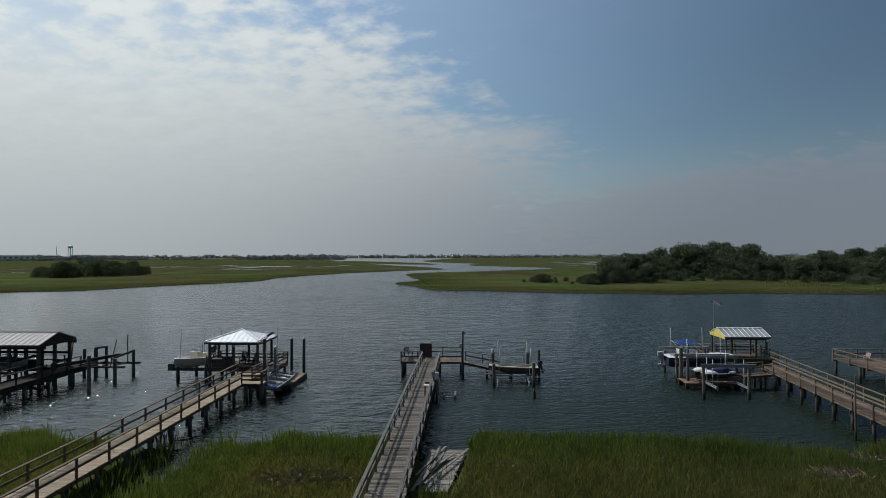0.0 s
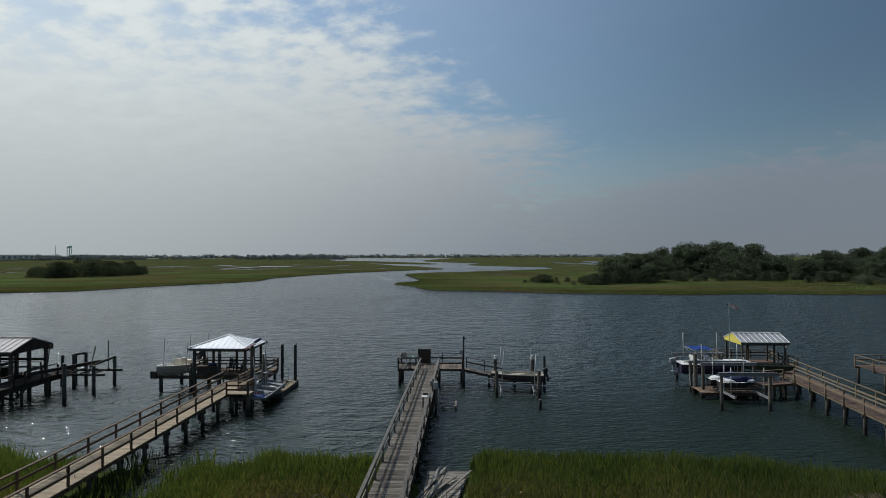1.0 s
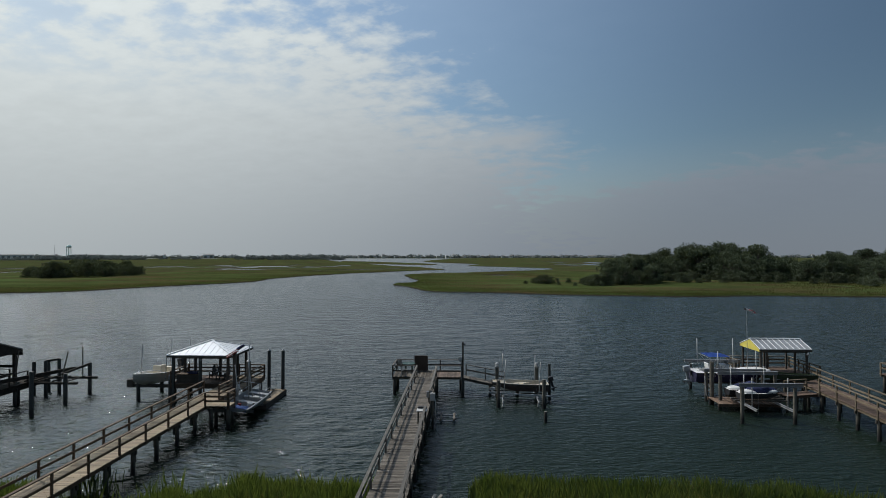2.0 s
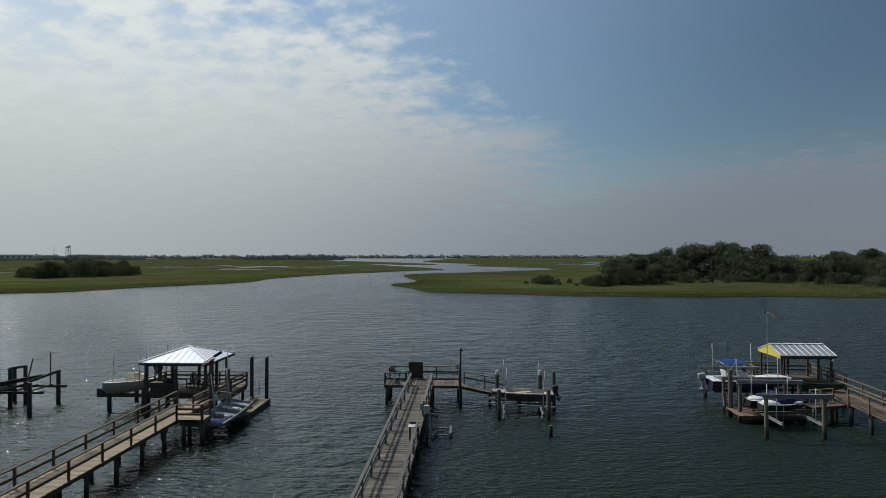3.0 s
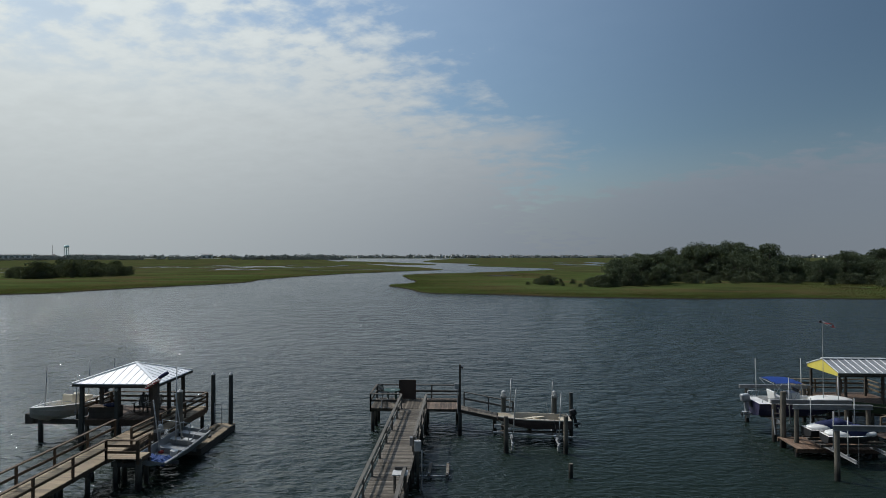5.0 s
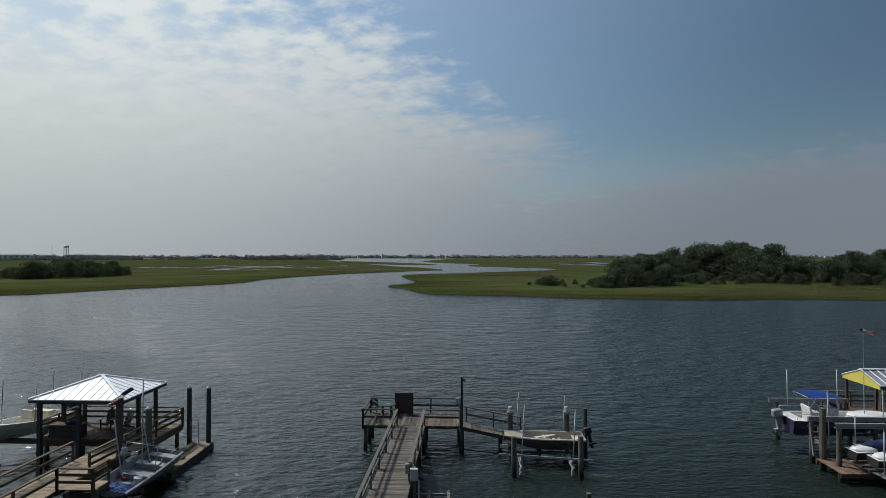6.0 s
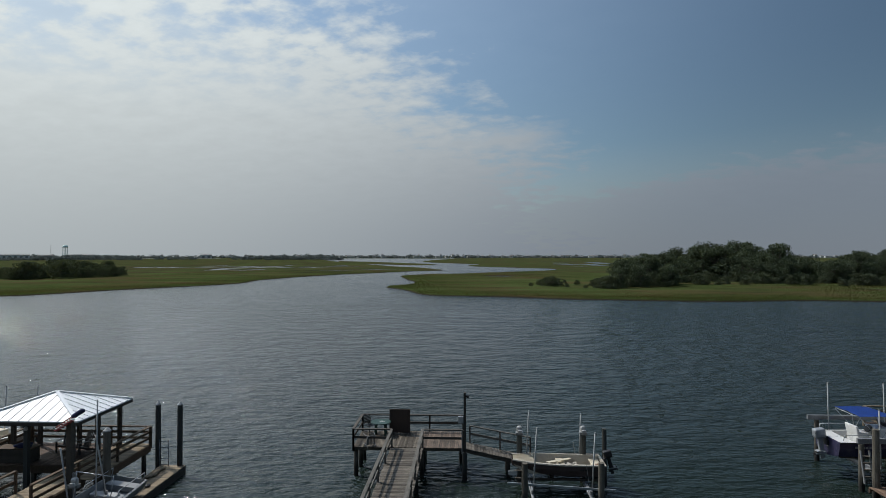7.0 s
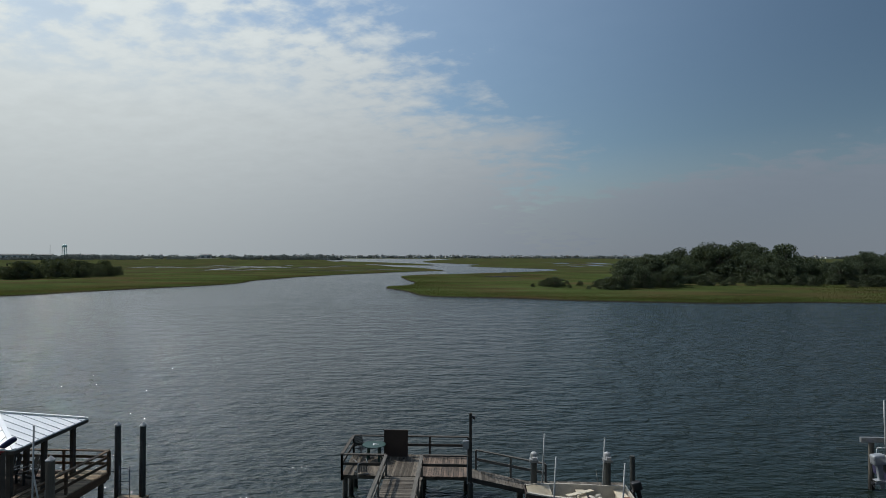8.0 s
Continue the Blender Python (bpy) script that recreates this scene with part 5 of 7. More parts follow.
for (bx, by, tx, ty, tz) in ((-15.2, 40.3, -15.35, 39.95, 3.75), (-14.98, 42.3, -15.15, 41.85, 3.65), (-15.05, 41.7, -15.0, 41.7, 5.2)):
    guide_pole("guide poles", (bx, by, 1.1), (tx, ty, tz))

# boat on the western hoist
wh = thing("boat_hoist", (-23.5, 46, 0), "dark timber boat hoist with heavy side beams", "boat lift", "boat hoists")
for x, y in ((-24.95, 45.0), (-24.75, 48.2), (-22.3, 44.75), (-22.4, 48.4)):
    piling(wh, x, y, 1.75, 0.15, PILE_DARK)
for y in (45.0, 48.2):
    bm = bmesh.new()
    beam(bm, (-25.6, y, 1.2), (-22.0, y, 1.2), 0.16, 0.26)
    part("side_beam", bm, DARK_WOOD, wh)
bm = bmesh.new()
box(bm, (-25.5, 44.95, 1.4), (0.5, 0.4, 0.62))
soften(bm, 0.03, 1)
part("gear_box", bm, DARK_WOOD, wh)
bm = bmesh.new()
box(bm, (-22.2, 44.8, 1.85), (0.4, 0.34, 0.5))
soften(bm, 0.06, 2)
part("gear_box", bm, GALV, wh, "grey capped gear box")
for k, (bx, by) in enumerate(((-24.9, 45.3), (-23.9, 47.9), (-22.8, 45.0), (-22.5, 48.3))):
    guide_pole("guide poles", (bx, by, 1.7), (bx + 0.1, by, 4.35 if k != 2 else 4.0), "dark-weathered boat guide pole")
cc = thing("console_boat", (0, 0, 0), "cream centre-console fishing boat with a black outboard", "boat", "boats")
hull(5.1, 2.05, 0.88, PALE_HULL, WHITE_GEL, cc, square=0.0, sheer=0.2, floor=0.5, wall=0.14, deck=0.26, rail=PALE_HULL)
bm = bmesh.new()
box(bm, (2.35, 0, 0.95), (0.7, 0.75, 0.95))
soften(bm, 0.06, 2)
part("console", bm, CREAM_GEL, cc)
bm = bmesh.new()
box(bm, (2.55, 0, 1.5), (0.04, 0.64, 0.26), tilt=Matrix.Rotation(radians(-25), 4, "Y"))
part("windscreen", bm, GALV, cc)
bm = bmesh.new()
box(bm, (1.45, 0, 0.85), (0.5, 0.95, 0.7))
soften(bm, 0.05, 2)
part("leaning_seat", bm, CREAM_GEL, cc)
bent_tube([(2.2, -0.34, 1.35), (2.2, -0.34, 1.85), (2.2, 0.34, 1.85), (2.2, 0.34, 1.35)], 0.02, "grab_rail", ALU, cc)
for y in (-0.7, 0.7):
    bent_tube([(3.0, y * 1.15, 0.95), (3.2, y * 1.1, 1.12), (4.1, y * 0.6, 1.2), (4.5, y * 0.3, 1.02)], 0.016, "bow_rail", ALU, cc)
outboard(cc, 1.0, BLACK, 20, 1.2)
cc.matrix_basis = pose(-23.55, 48.7, 1.0, 0, -3.0, 258)

# ---- far western dock ----
fw = thing("boathouse_dock", (-36, 40, 0), "dark timber boathouse dock with an aged tin gable roof", "boathouse", "docks")
gable_roof(fw, -48, -33.95, 40.1, 44.7, 4.0, 4.78, RUST_ROOF, RUST_ROOF, VERY_DARK_WOOD, 0.5, 0.05)
fx = (-34.3, -36.8, -39.2, -41.8, -44.4)
posts(fw, [(x, y) for x in fx for y in (40.5, 42.4, 44.3)], 0.9, 3.95, 0.22)
for x in fx:
    for y in (40.5, 42.4, 44.3):
        piling(fw, x + 0.04, y, 1.3, 0.15, PILE_DARK)
for y in (40.5, 44.3):
    bm = bmesh.new()
    beam(bm, (-47.5, y, 3.74), (-33.7, y, 3.74), 0.1, 0.26)
    part("head_beam", bm, VERY_DARK_WOOD, fw)
for x0, x1, y0, y1, z in ((-35.1, -33.3, 12.0, 46.2, 1.5), (-47.5, -35.1, 43.6, 45.0, 1.5)):
    long_y = y1 - y0 > x1 - x0
    for k in range(int(max(x1 - x0, y1 - y0) / 0.3)):
        bm = bmesh.new()
        if long_y:
            box(bm, ((x0 + x1) / 2, y0 + 0.15 + 0.3 * k, z), (x1 - x0, 0.285, 0.04))
        else:
            box(bm, (x0 + 0.15 + 0.3 * k, (y0 + y1) / 2, z), (0.285, y1 - y0, 0.04))
        part("deck_board", bm, VERY_DARK_WOOD, fw)
    for s in (0.04, 0.96):
        bm = bmesh.new()
        if long_y:
            beam(bm, (x0 + (x1 - x0) * s, y0, z - 0.24), (x0 + (x1 - x0) * s, y1, z - 0.24), 0.07, 0.42)
        else:
            beam(bm, (x0, y0 + (y1 - y0) * s, z - 0.15), (x1, y0 + (y1 - y0) * s, z - 0.15), 0.07, 0.24)
        part("stringer", bm, VERY_DARK_WOOD, fw)
bents(fw, -35.1, -33.3, [13.0 + 2.75 * i for i in range(12)], 1.5, PILE_DARK)
railing(fw, (-33.35, 12.0), (-33.35, 39.6), 1.5, VERY_DARK_WOOD, 2.75)
railing(fw, (-35.05, 12.0), (-35.05, 39.6), 1.5, VERY_DARK_WOOD, 2.75)
railing(fw, (-33.35, 40.7), (-33.35, 44.4), 1.5, VERY_DARK_WOOD, 1.85)
railing(fw, (-47.4, 44.95), (-35.2, 44.95), 1.5, VERY_DARK_WOOD, 2.6)
for a, b in (((-33.9, 35.2, 0.3), (-33.9, 37.7, 1.3)), ((-33.9, 37.9, 1.3), (-33.9, 40.4, 0.3)), ((-33.9, 40.6, 0.4), (-33.9, 42.3, 1.4)), ((-36.6, 40.5, 0.4), (-34.1, 40.5, 1.4))):
    bm = bmesh.new()
    beam(bm, a, b, 0.06, 0.18)
    part("cross_brace", bm, VERY_DARK_WOOD, fw)
bm = bmesh.new()
beam(bm, (-33.2, 41.0, 2.15), (-31.2, 46.8, 2.15), 0.16, 0.26)
part("side_beam", bm, VERY_DARK_WOOD, fw)
for x0, y0, x1, y1, z in ((-44.0, 40.5, -36.8, 40.5, 2.35), (-41.8, 44.3, -34.3, 44.3, 2.75), (-36.8, 40.5, -36.8, 44.3, 2.55), (-39.2, 40.5, -39.2, 44.3, 2.3), (-34.3, 42.4, -34.3, 44.3, 2.2), (-38.6, 39.2, -35.2, 39.2, 1.9)):
    bm = bmesh.new()
    beam(bm, (x0, y0, z), (x1, y1, z), 0.12, 0.2)
    part("side_beam", bm, VERY_DARK_WOOD, fw)
for x, y, t in ((-36.1, 37.6, 2.3), (-37.9, 38.4, 1.9), (-35.7, 34.4, 2.2), (-39.4, 39.0, 2.5), (-33.0, 45.9, 2.9), (-32.6, 46.9, 2.9)):
    piling(fw, x, y, t, 0.14, PILE_DARK)
bm = bmesh.new()
beam(bm, (-33.0, 45.9, 2.85), (-32.6, 46.9, 2.85), 0.1, 0.16)
part("side_beam", bm, VERY_DARK_WOOD, fw)
for x, y, w, d, h in ((-37.6, 43.9, 1.2, 0.7, 0.6), (-40.6, 44.1, 0.9, 0.6, 0.8), (-43.0, 44.2, 1.4, 0.7, 0.5)):
    crate = thing("storage_crate", (x, y, 1.52), "dark wooden storage crate on the boathouse deck", "crate", "crates in the boathouse")
    bm = bmesh.new()
    box(bm, (x, y, 1.525 + h / 2), (w, d, h))
    part("body", bm, VERY_DARK_WOOD, crate)
    bm = bmesh.new()
    box(bm, (x, y, 1.545 + h), (w + 0.06, d + 0.06, 0.035))
    part("lid", bm, DARK_WOOD, crate)
    for k in range(3):
        bm = bmesh.new()
        box(bm, (x, y - d / 2 - 0.012, 1.525 + h * (k + 0.5) / 3), (w, 0.02, h / 3 - 0.03))
        part("front_plank", bm, DARK_WOOD, crate)
fb = thing("covered_boat", (0, 0, 0), "dark canvas-covered boat hanging under the tin roof", "boat", "boats")
hull(5.5, 2.1, 0.9, GREY_GEL, OLIVE_CANVAS, fb, square=0.1, floor=0.8)
bm = bmesh.new()
blob(bm, (2.5, 0, 0.85), (2.3, 0.9, 0.35))
part("canvas_cover", bm, OLIVE_CANVAS, fb, smooth=True)
fb.matrix_basis = pose(-42.0, 42.0, 1.5, 0, 0, 2)
fs = thing("boat_hoist", (-31, 43, 0), "old empty timber boat hoist beside the boathouse", "boat lift", "boat hoists")
for x, y, t in ((-29.9, 40.2, 3.15), (-29.8, 43.6, 2.35), (-30.1, 47.0, 2.55), (-34.0, 47.6, 2.7), (-34.4, 46.5, 2.7), (-33.8, 44.0, 1.6)):
    piling(fs, x, y, t, 0.15, PILE_DARK)
for a, b, w in (((-30.1, 43.6, 2.3), (-30.1, 47.1, 2.5), 0.12), ((-34.2, 44.4, 1.45), (-29.4, 44.4, 1.45), 0.2), ((-34.2, 46.6, 1.4), (-29.2, 46.6, 1.45), 0.2)):
    bm = bmesh.new()
    beam(bm, a, b, w, 0.16)
    part("hoist_beam", bm, VERY_DARK_WOOD, fs)
for k in range(4):
    bm = bmesh.new()
    beam(bm, (-33.6 + 1.1 * k, 44.4, 1.58), (-33.6 + 1.1 * k, 46.6, 1.55), 0.1, 0.09)
    part("bunk", bm, VERY_DARK_WOOD, fs)
for bx, by, tx, tz in ((-30.6, 44.2, -30.0, 3.9), (-30.3, 46.4, -30.3, 4.0), (-33.9, 43.8, -33.6, 4.0)):
    bm = bmesh.new()
    rod(bm, (bx, by, 1.5), (tx, by, tz), 0.045, n=8)
    part("guide_pole", bm, PILE, fs)
for x in (-36.2, -35.7):
    bm = bmesh.new()
    box(bm, (x, 44.05, 0.7), (0.05, 0.05, 2.1))
    part("ladder_rail", bm, VERY_DARK_WOOD, fw)
for k in range(5):
    bm = bmesh.new()
    box(bm, (-35.95, 44.05, 0.0 + 0.32 * k), (0.5, 0.045, 0.06))
    part("ladder_rung", bm, VERY_DARK_WOOD, fw)


# ---- eastern dock with the striped roof ----
east = thing("dock", (26, 42, 0), "brown wooden pier with three-board railings and a roofed end", "dock", "docks")
EM = Matrix.Translation((25.9, 43.4, 0)) @ Matrix.Rotation(radians(-4.6), 4, "Z")


def em(x, y):
    p = EM @ Vector((x, y, 0))
    return (p.x, p.y)


bents(east, 0.05, 1.6, [-38.6 + 2.3 * i for i in range(19)], DECK, fm=EM)
stringers(east, 0.05, 1.6, -40, 5.2, DECK, RAIL_WOOD, EM)
railing(east, em(0.0, -39.3), em(0.0, 0.4), DECK, RAIL_WOOD, 2.3, 0.92)
railing(east, em(1.65, -39.3), em(1.65, 6.5), DECK, RAIL_WOOD, 2.3, 0.92)
planks(east, 0.0, 1.65, -26, 5.3, DECK, RED_WOOD, EM, pitch=0.15)
# roofed end deck
for y in (48.6, 50.8, 53.2):
    for x in (23.6, 26.0, 28.6):
        piling(east, x, y, DECK - 0.2, 0.12)
    bm = bmesh.new()
    beam(bm, (23.4, y, DECK - 0.3), (28.8, y, DECK - 0.3), 0.09, 0.22)
    part("cross_beam", bm, DARK_WOOD, east)
planks(east, 23.4, 28.8, 48.5, 53.4, DECK, RED_WOOD, along="y", pitch=0.15)
railing(east, (23.4, 53.35), (28.8, 53.35), DECK, RAIL_WOOD, 1.8, 0.92, mid=2)
railing(east, (28.75, 48.6), (28.75, 53.3), DECK, RAIL_WOOD, 1.8, 0.92, mid=2)
railing(east, (23.4, 50.9), (23.4, 53.3), DECK, RAIL_WOOD, 1.2, 0.92, mid=2)
# lower side landing
LM = pose(24.7, 44.2, 0, 0, 0, 17)
meshes = board_meshes(2.7, 0.14, 0.038, RED_WOOD)
for i in range(7):
    piece("deck_board", rng.choice(meshes), east, LM @ pose(0, -0.35 + 0.15 * i, 1.2, 0, 0, rng.uniform(-0.3, 0.3)))
for y in (-0.35, 0.65):
    bm = bmesh.new()
    beam(bm, (-1.4, y, 1.08), (1.4, y, 1.08), 0.05, 0.18)
    bm.transform(LM)
    part("joist", bm, RED_WOOD, east)
for x, y in ((-1.2, -0.2), (-1.2, 0.5), (0.3, -0.2), (0.3, 0.5), (1.3, 0.4)):
    p = LM @ Vector((x, y, 0))
    piling(east, p.x, p.y, 1.05, 0.11)
a, b = LM @ Vector((-0.6, 0.7, 0)), LM @ Vector((1.4, 0.7, 0))
railing(east, (a.x, a.y), (b.x, b.y), 1.2, RAIL_WOOD, 1.3, 0.85)

er = thing("dock_roof", (26.2, 51, DECK), "grey roof with white ribs and a yellow gable on dark posts", "shelter roof")
gable_roof(er, 24.2, 28.35, 49.0, 52.6, 3.68, 4.30, GREY_ROOF, WHITE_METAL, YELLOW, 0.46, 0.042)
posts(er, [(24.4, 49.25), (25.2, 49.9), (27.2, 49.4), (28.05, 49.25), (24.4, 52.4), (26.2, 52.4), (28.05, 52.4)], DECK, 3.55, 0.13)
for y in (49.25, 52.4):
    bm = bmesh.new()
    beam(bm, (24.3, y, 3.49), (28.15, y, 3.49), 0.09, 0.2)
    part("head_beam", bm, DARK_WOOD, er)
bm = bmesh.new()
rod(bm, (28.0, 48.95, 3.45), (28.0, 48.95, 3.3), 0.05, 0.12, 10)
blob(bm, (28.0, 48.95, 3.28), (0.11, 0.11, 0.1))
part("floodlight", bm, PVC, er, "small white floodlight")
lamp_pole = thing("lamp_post", (23.9, 30.0, 0), "slim grey post standing beside the walkway", "post")
bm = bmesh.new()
rod(bm, (24.05, 30.3, -1.2), (24.05, 30.3, 3.9), 0.06, 0.05, 10)
part("post", bm, PILE, lamp_pole)

canoe = thing("green_canoe", (0, 0, 0), "dark green canoe resting on the deck beside the roof", "canoe")
hull(3.6, 0.9, 0.5, OLIVE_CANVAS, OLIVE_CANVAS, canoe, square=0.05, floor=0.1)
canoe.matrix_basis = pose(24.2, 48.2, DECK + 0.02, 0, 0, -28)

pole = thing("flagpole", (23.05, 48.75, DECK), "thin white flagpole carrying an aeroplane-shaped wind toy", "flagpole")
bm = bmesh.new()
rod(bm, (23.1, 48.7, 0.9), (23.05, 48.7, 6.9), 0.028, 0.015, 8)
part("staff", bm, PVC, pole)
bm = bmesh.new()
rod(bm, (22.98, 48.7, 6.98), (23.6, 48.5, 6.62), 0.075, 0.03, 10)
toy = part("wind_toy", bm, WHITE_CLOTH, pole, "faded white and red wind toy")
bm = bmesh.new()
box(bm, (23.18, 48.62, 6.9), (0.18, 0.75, 0.03), 20)
part("wing", bm, RED_CLOTH, toy, "faded red wing")
bm = bmesh.new()
box(bm, (23.56, 48.5, 6.66), (0.12, 0.35, 0.02), 20)
box(bm, (23.58, 48.5, 6.72), (0.12, 0.02, 0.18), 20)
part("tail", bm, RED_CLOTH, toy)
bm = bmesh.new()
blob(bm, (22.93, 48.7, 6.99), (0.1, 0.1, 0.1))
part("nose", bm, BLACK, toy)

# hoists
eh = thing("boat_hoist", (21.5, 49, 0), "boat hoist with grey steel side beams on timber piles", "boat lift", "boat hoists")
for x, y in ((19.05, 46.75), (23.4, 46.9), (19.4, 51.0), (23.2, 51.1)):
    piling(eh, x, y, 2.25, 0.13)
for y, z in ((46.8, 2.37), (51.0, 2.37)):
    bm = bmesh.new()
    beam(bm, (18.9, y, z), (23.6, y, z), 0.14, 0.24)
    part("side_beam", bm, GALV, eh)
    for x in (19.7, 22.7):
        bm = bmesh.new()
        rod(bm, (x, y + (0.2 if y < 49 else -0.2), 1.0), (x, y, 2.3), 0.012, n=5)
        part("cable", bm, GALV, eh)
for x in (19.7, 22.7):
    bm = bmesh.new()
    i_beam(bm, (x, 46.9, 0.95), (x, 50.9, 0.95), 0.2, 0.13)
    part("cradle_beam", bm, ALU, eh)
for y in (48.3, 49.6):
    bm = bmesh.new()
    beam(bm, (19.0, y, 1.1), (23.4, y, 1.1), 0.12, 0.1)
    part("bunk", bm, GREY_WOOD, eh)
piling(eh, 19.1, 45.8, 3.2, 0.16, PILE)
for bx, by, tz in ((20.1, 46.95, 4.0), (23.0, 46.95, 4.1), (19.95, 50.8, 4.5), (22.9, 50.8, 4.5)):
    guide_pole("guide poles", (bx, by, 1.0), (bx - 0.08, by, tz - 0.22))

bb = thing("bay_boat", (0, 0, 0), "white-decked navy bay boat with a blue bimini top", "boat", "boats")
hull(5.9, 2.3, 0.95, NAVY_GEL, WHITE_GEL, bb, square=0.12, sheer=0.12, floor=0.6, wall=0.16, deck=0.3)
bm = bmesh.new()
box(bm, (0.4, 0, 0.86), (0.75, 2.0, 0.16))
soften(bm, 0.03, 2)
part("aft_deck", bm, WHITE_GEL, bb)
bm = bmesh.new()
box(bm, (1.45, -0.1, 0.95), (0.5, 0.95, 0.7))
box(bm, (1.2, -0.1, 1.35), (0.12, 0.95, 0.5), tilt=Matrix.Rotation(radians(-12), 4, "Y"))
soften(bm, 0.05, 2)
part("helm_seat", bm, WHITE_GEL, bb)
bm = bmesh.new()
box(bm, (2.5, 0.0, 1.05), (0.7, 0.8, 0.9))
soften(bm, 0.06, 2)
part("console", bm, WHITE_GEL, bb)
bm = bmesh.new()
box(bm, (2.75, 0, 1.6), (0.04, 0.7, 0.32), tilt=Matrix.Rotation(radians(-25), 4, "Y"))
part("windscreen", bm, BLACK, bb)
bm = bmesh.new()
rod(bm, (2.08, 0, 1.35), (2.02, 0, 1.38), 0.2, 0.2, 16)
part("steering_wheel", bm, BLACK, bb)
bm = bmesh.new()
blob(bm, (4.9, 0, 1.02), (1.35, 0.85, 0.2), 0, 16, 10)
part("bow_cushion", bm, WHITE_GEL, bb, smooth=True)
bm = bmesh.new()
nx, ny = 8, 8
grid = [[bm.verts.new((1.0 + 1.65 * i / nx, -1.05 + 2.1 * j / ny, 2.2 + 0.04 * (1 - (2 * i / nx - 1) ** 2) + 0.05 * (1 - (2 * j / ny - 1) ** 2) + 0.012 * math.sin(i * 3 + j * 2))) for j in range(ny + 1)] for i in range(nx + 1)]
for i in range(nx):
    for j in range(ny):
        bm.faces.new((grid[i][j], grid[i + 1][j], grid[i + 1][j + 1], grid[i][j + 1]))
bmesh.ops.solidify(bm, geom=list(bm.faces), thickness=0.03)
bim = part("bimini_top", bm, BLUE_CANVAS, bb, "bright blue canvas bimini", smooth=True)
for y in (-1.03, 1.03):
    bent_tube([(2.0, y, 1.05), (1.03, y, 2.11)], 0.018, "bimini_pole", ALU, bb)
    bent_tube([(2.0, y, 1.05), (2.62, y, 2.11)], 0.018, "bimini_pole", ALU, bb)
    bent_tube([(2.0, y, 1.05), (1.85, y, 2.2)], 0.018, "bimini_pole", ALU, bb)
    bent_tube([(0.2, y, 1.02), (0.25, y, 1.3), (1.6, y, 1.3), (1.7, y, 1.04)], 0.018, "side_rail", ALU, bb)
bent_tube([(1.03, -1.03, 2.11), (0.7, -0.4, 2.3), (0.7, 0.4, 2.3), (1.03, 1.03, 2.11)], 0.016, "bimini_bow", ALU, bb)
outboard(bb, 0.78, SILVER, -8, 1.05)
bm = bmesh.new()
for i, w in enumerate((0.14, 0.1, 0.12, 0.12, 0.1)):
    box(bm, (0.75 + 0.17 * i, -1.135, 0.72), (w, 0.012, 0.1))
part("hull_lettering", bm, GALV, bb, "row of pale unreadable marks")
bb.matrix_basis = pose(18.75, 48.95, 1.0, 0, 0, 0)

jh2 = thing("boat_hoist", (21.8, 43.5, 0), "two-beam steel hoist holding two covered watercraft", "boat lift", "boat hoists")
for x, y, t in ((18.95, 40.45, 2.47), (22.45, 40.5, 2.47), (19.3, 44.75, 2.45), (23.3, 44.8, 2.45)):
    piling(jh2, x, y, t, 0.13, PILE)
for x0, x1, y, z in ((18.75, 22.95, 40.45, 2.6), (19.1, 23.5, 44.75, 2.58)):
    bm = bmesh.new()
    i_beam(bm, (x0, y, z), (x1, y, z), 0.24, 0.16)
    part("side_beam", bm, GALV, jh2)
for x in (20.0, 22.4):
    bm = bmesh.new()
    i_beam(bm, (x, 40.6, 0.85), (x, 45.0, 0.85), 0.14, 0.1)
    part("cradle_beam", bm, GALV, jh2)
    for y in (40.45, 44.75):
        bm = bmesh.new()
        rod(bm, (x, y, 0.65), (x, y, 2.1), 0.012, n=5)
        part("cable", bm, GALV, jh2)
for y in (42.8, 43.4, 44.0, 44.5):
    bm = bmesh.new()
    beam(bm, (19.5, y, 1.0), (23.2, y, 1.0), 0.1, 0.1)
    part("bunk", bm, DARK_WOOD, jh2)
for bx, by, tz in ((20.0, 41.3, 2.9), (22.4, 41.3, 2.9), (20.0, 42.5, 2.9), (20.0, 44.6, 3.1), (22.4, 44.6, 3.1)):
    guide_pole("guide poles", (bx, by, 0.92), (bx, by, tz))


def watercraft(m, cover_len):
    w = thing("jet_ski", (0, 0, 0), "white and black jet ski partly under a navy cover", "jet ski", "jet skis")
    hull(3.0, 1.1, 0.5, BLACK, WHITE_GEL, w, square=0.12, sheer=0.2, floor=0.42, wall=0.1)
    bm = bmesh.new()
    blob(bm, (0.75, 0, 0.55), (0.72, 0.5, 0.24), 0, 16, 10)
    part("tail_deck", bm, WHITE_GEL, w, smooth=True)
    bm = bmesh.new()
    blob(bm, (1.75, 0, 0.7), (1.25, 0.36, 0.32), 0, 16, 10)
    blob(bm, (1.95, 0, 0.9), (0.4, 0.42, 0.22), 0, 14, 9)
    part("cover", bm, NAVY_CANVAS, w, "navy fabric cover", smooth=True)
    bm = bmesh.new()
    blob(bm, (2.5, 0, 0.62), (0.5, 0.42, 0.2), 0, 14, 9)
    part("nose_hood", bm, WHITE_GEL, w, smooth=True)
    bm = bmesh.new()
    for y in (-0.3, 0.3):
        rod(bm, (1.95, 0, 1.02), (1.85, y, 1.06), 0.025, n=8)
    part("handlebar", bm, BLACK, w)
    w.matrix_basis = m
    return w


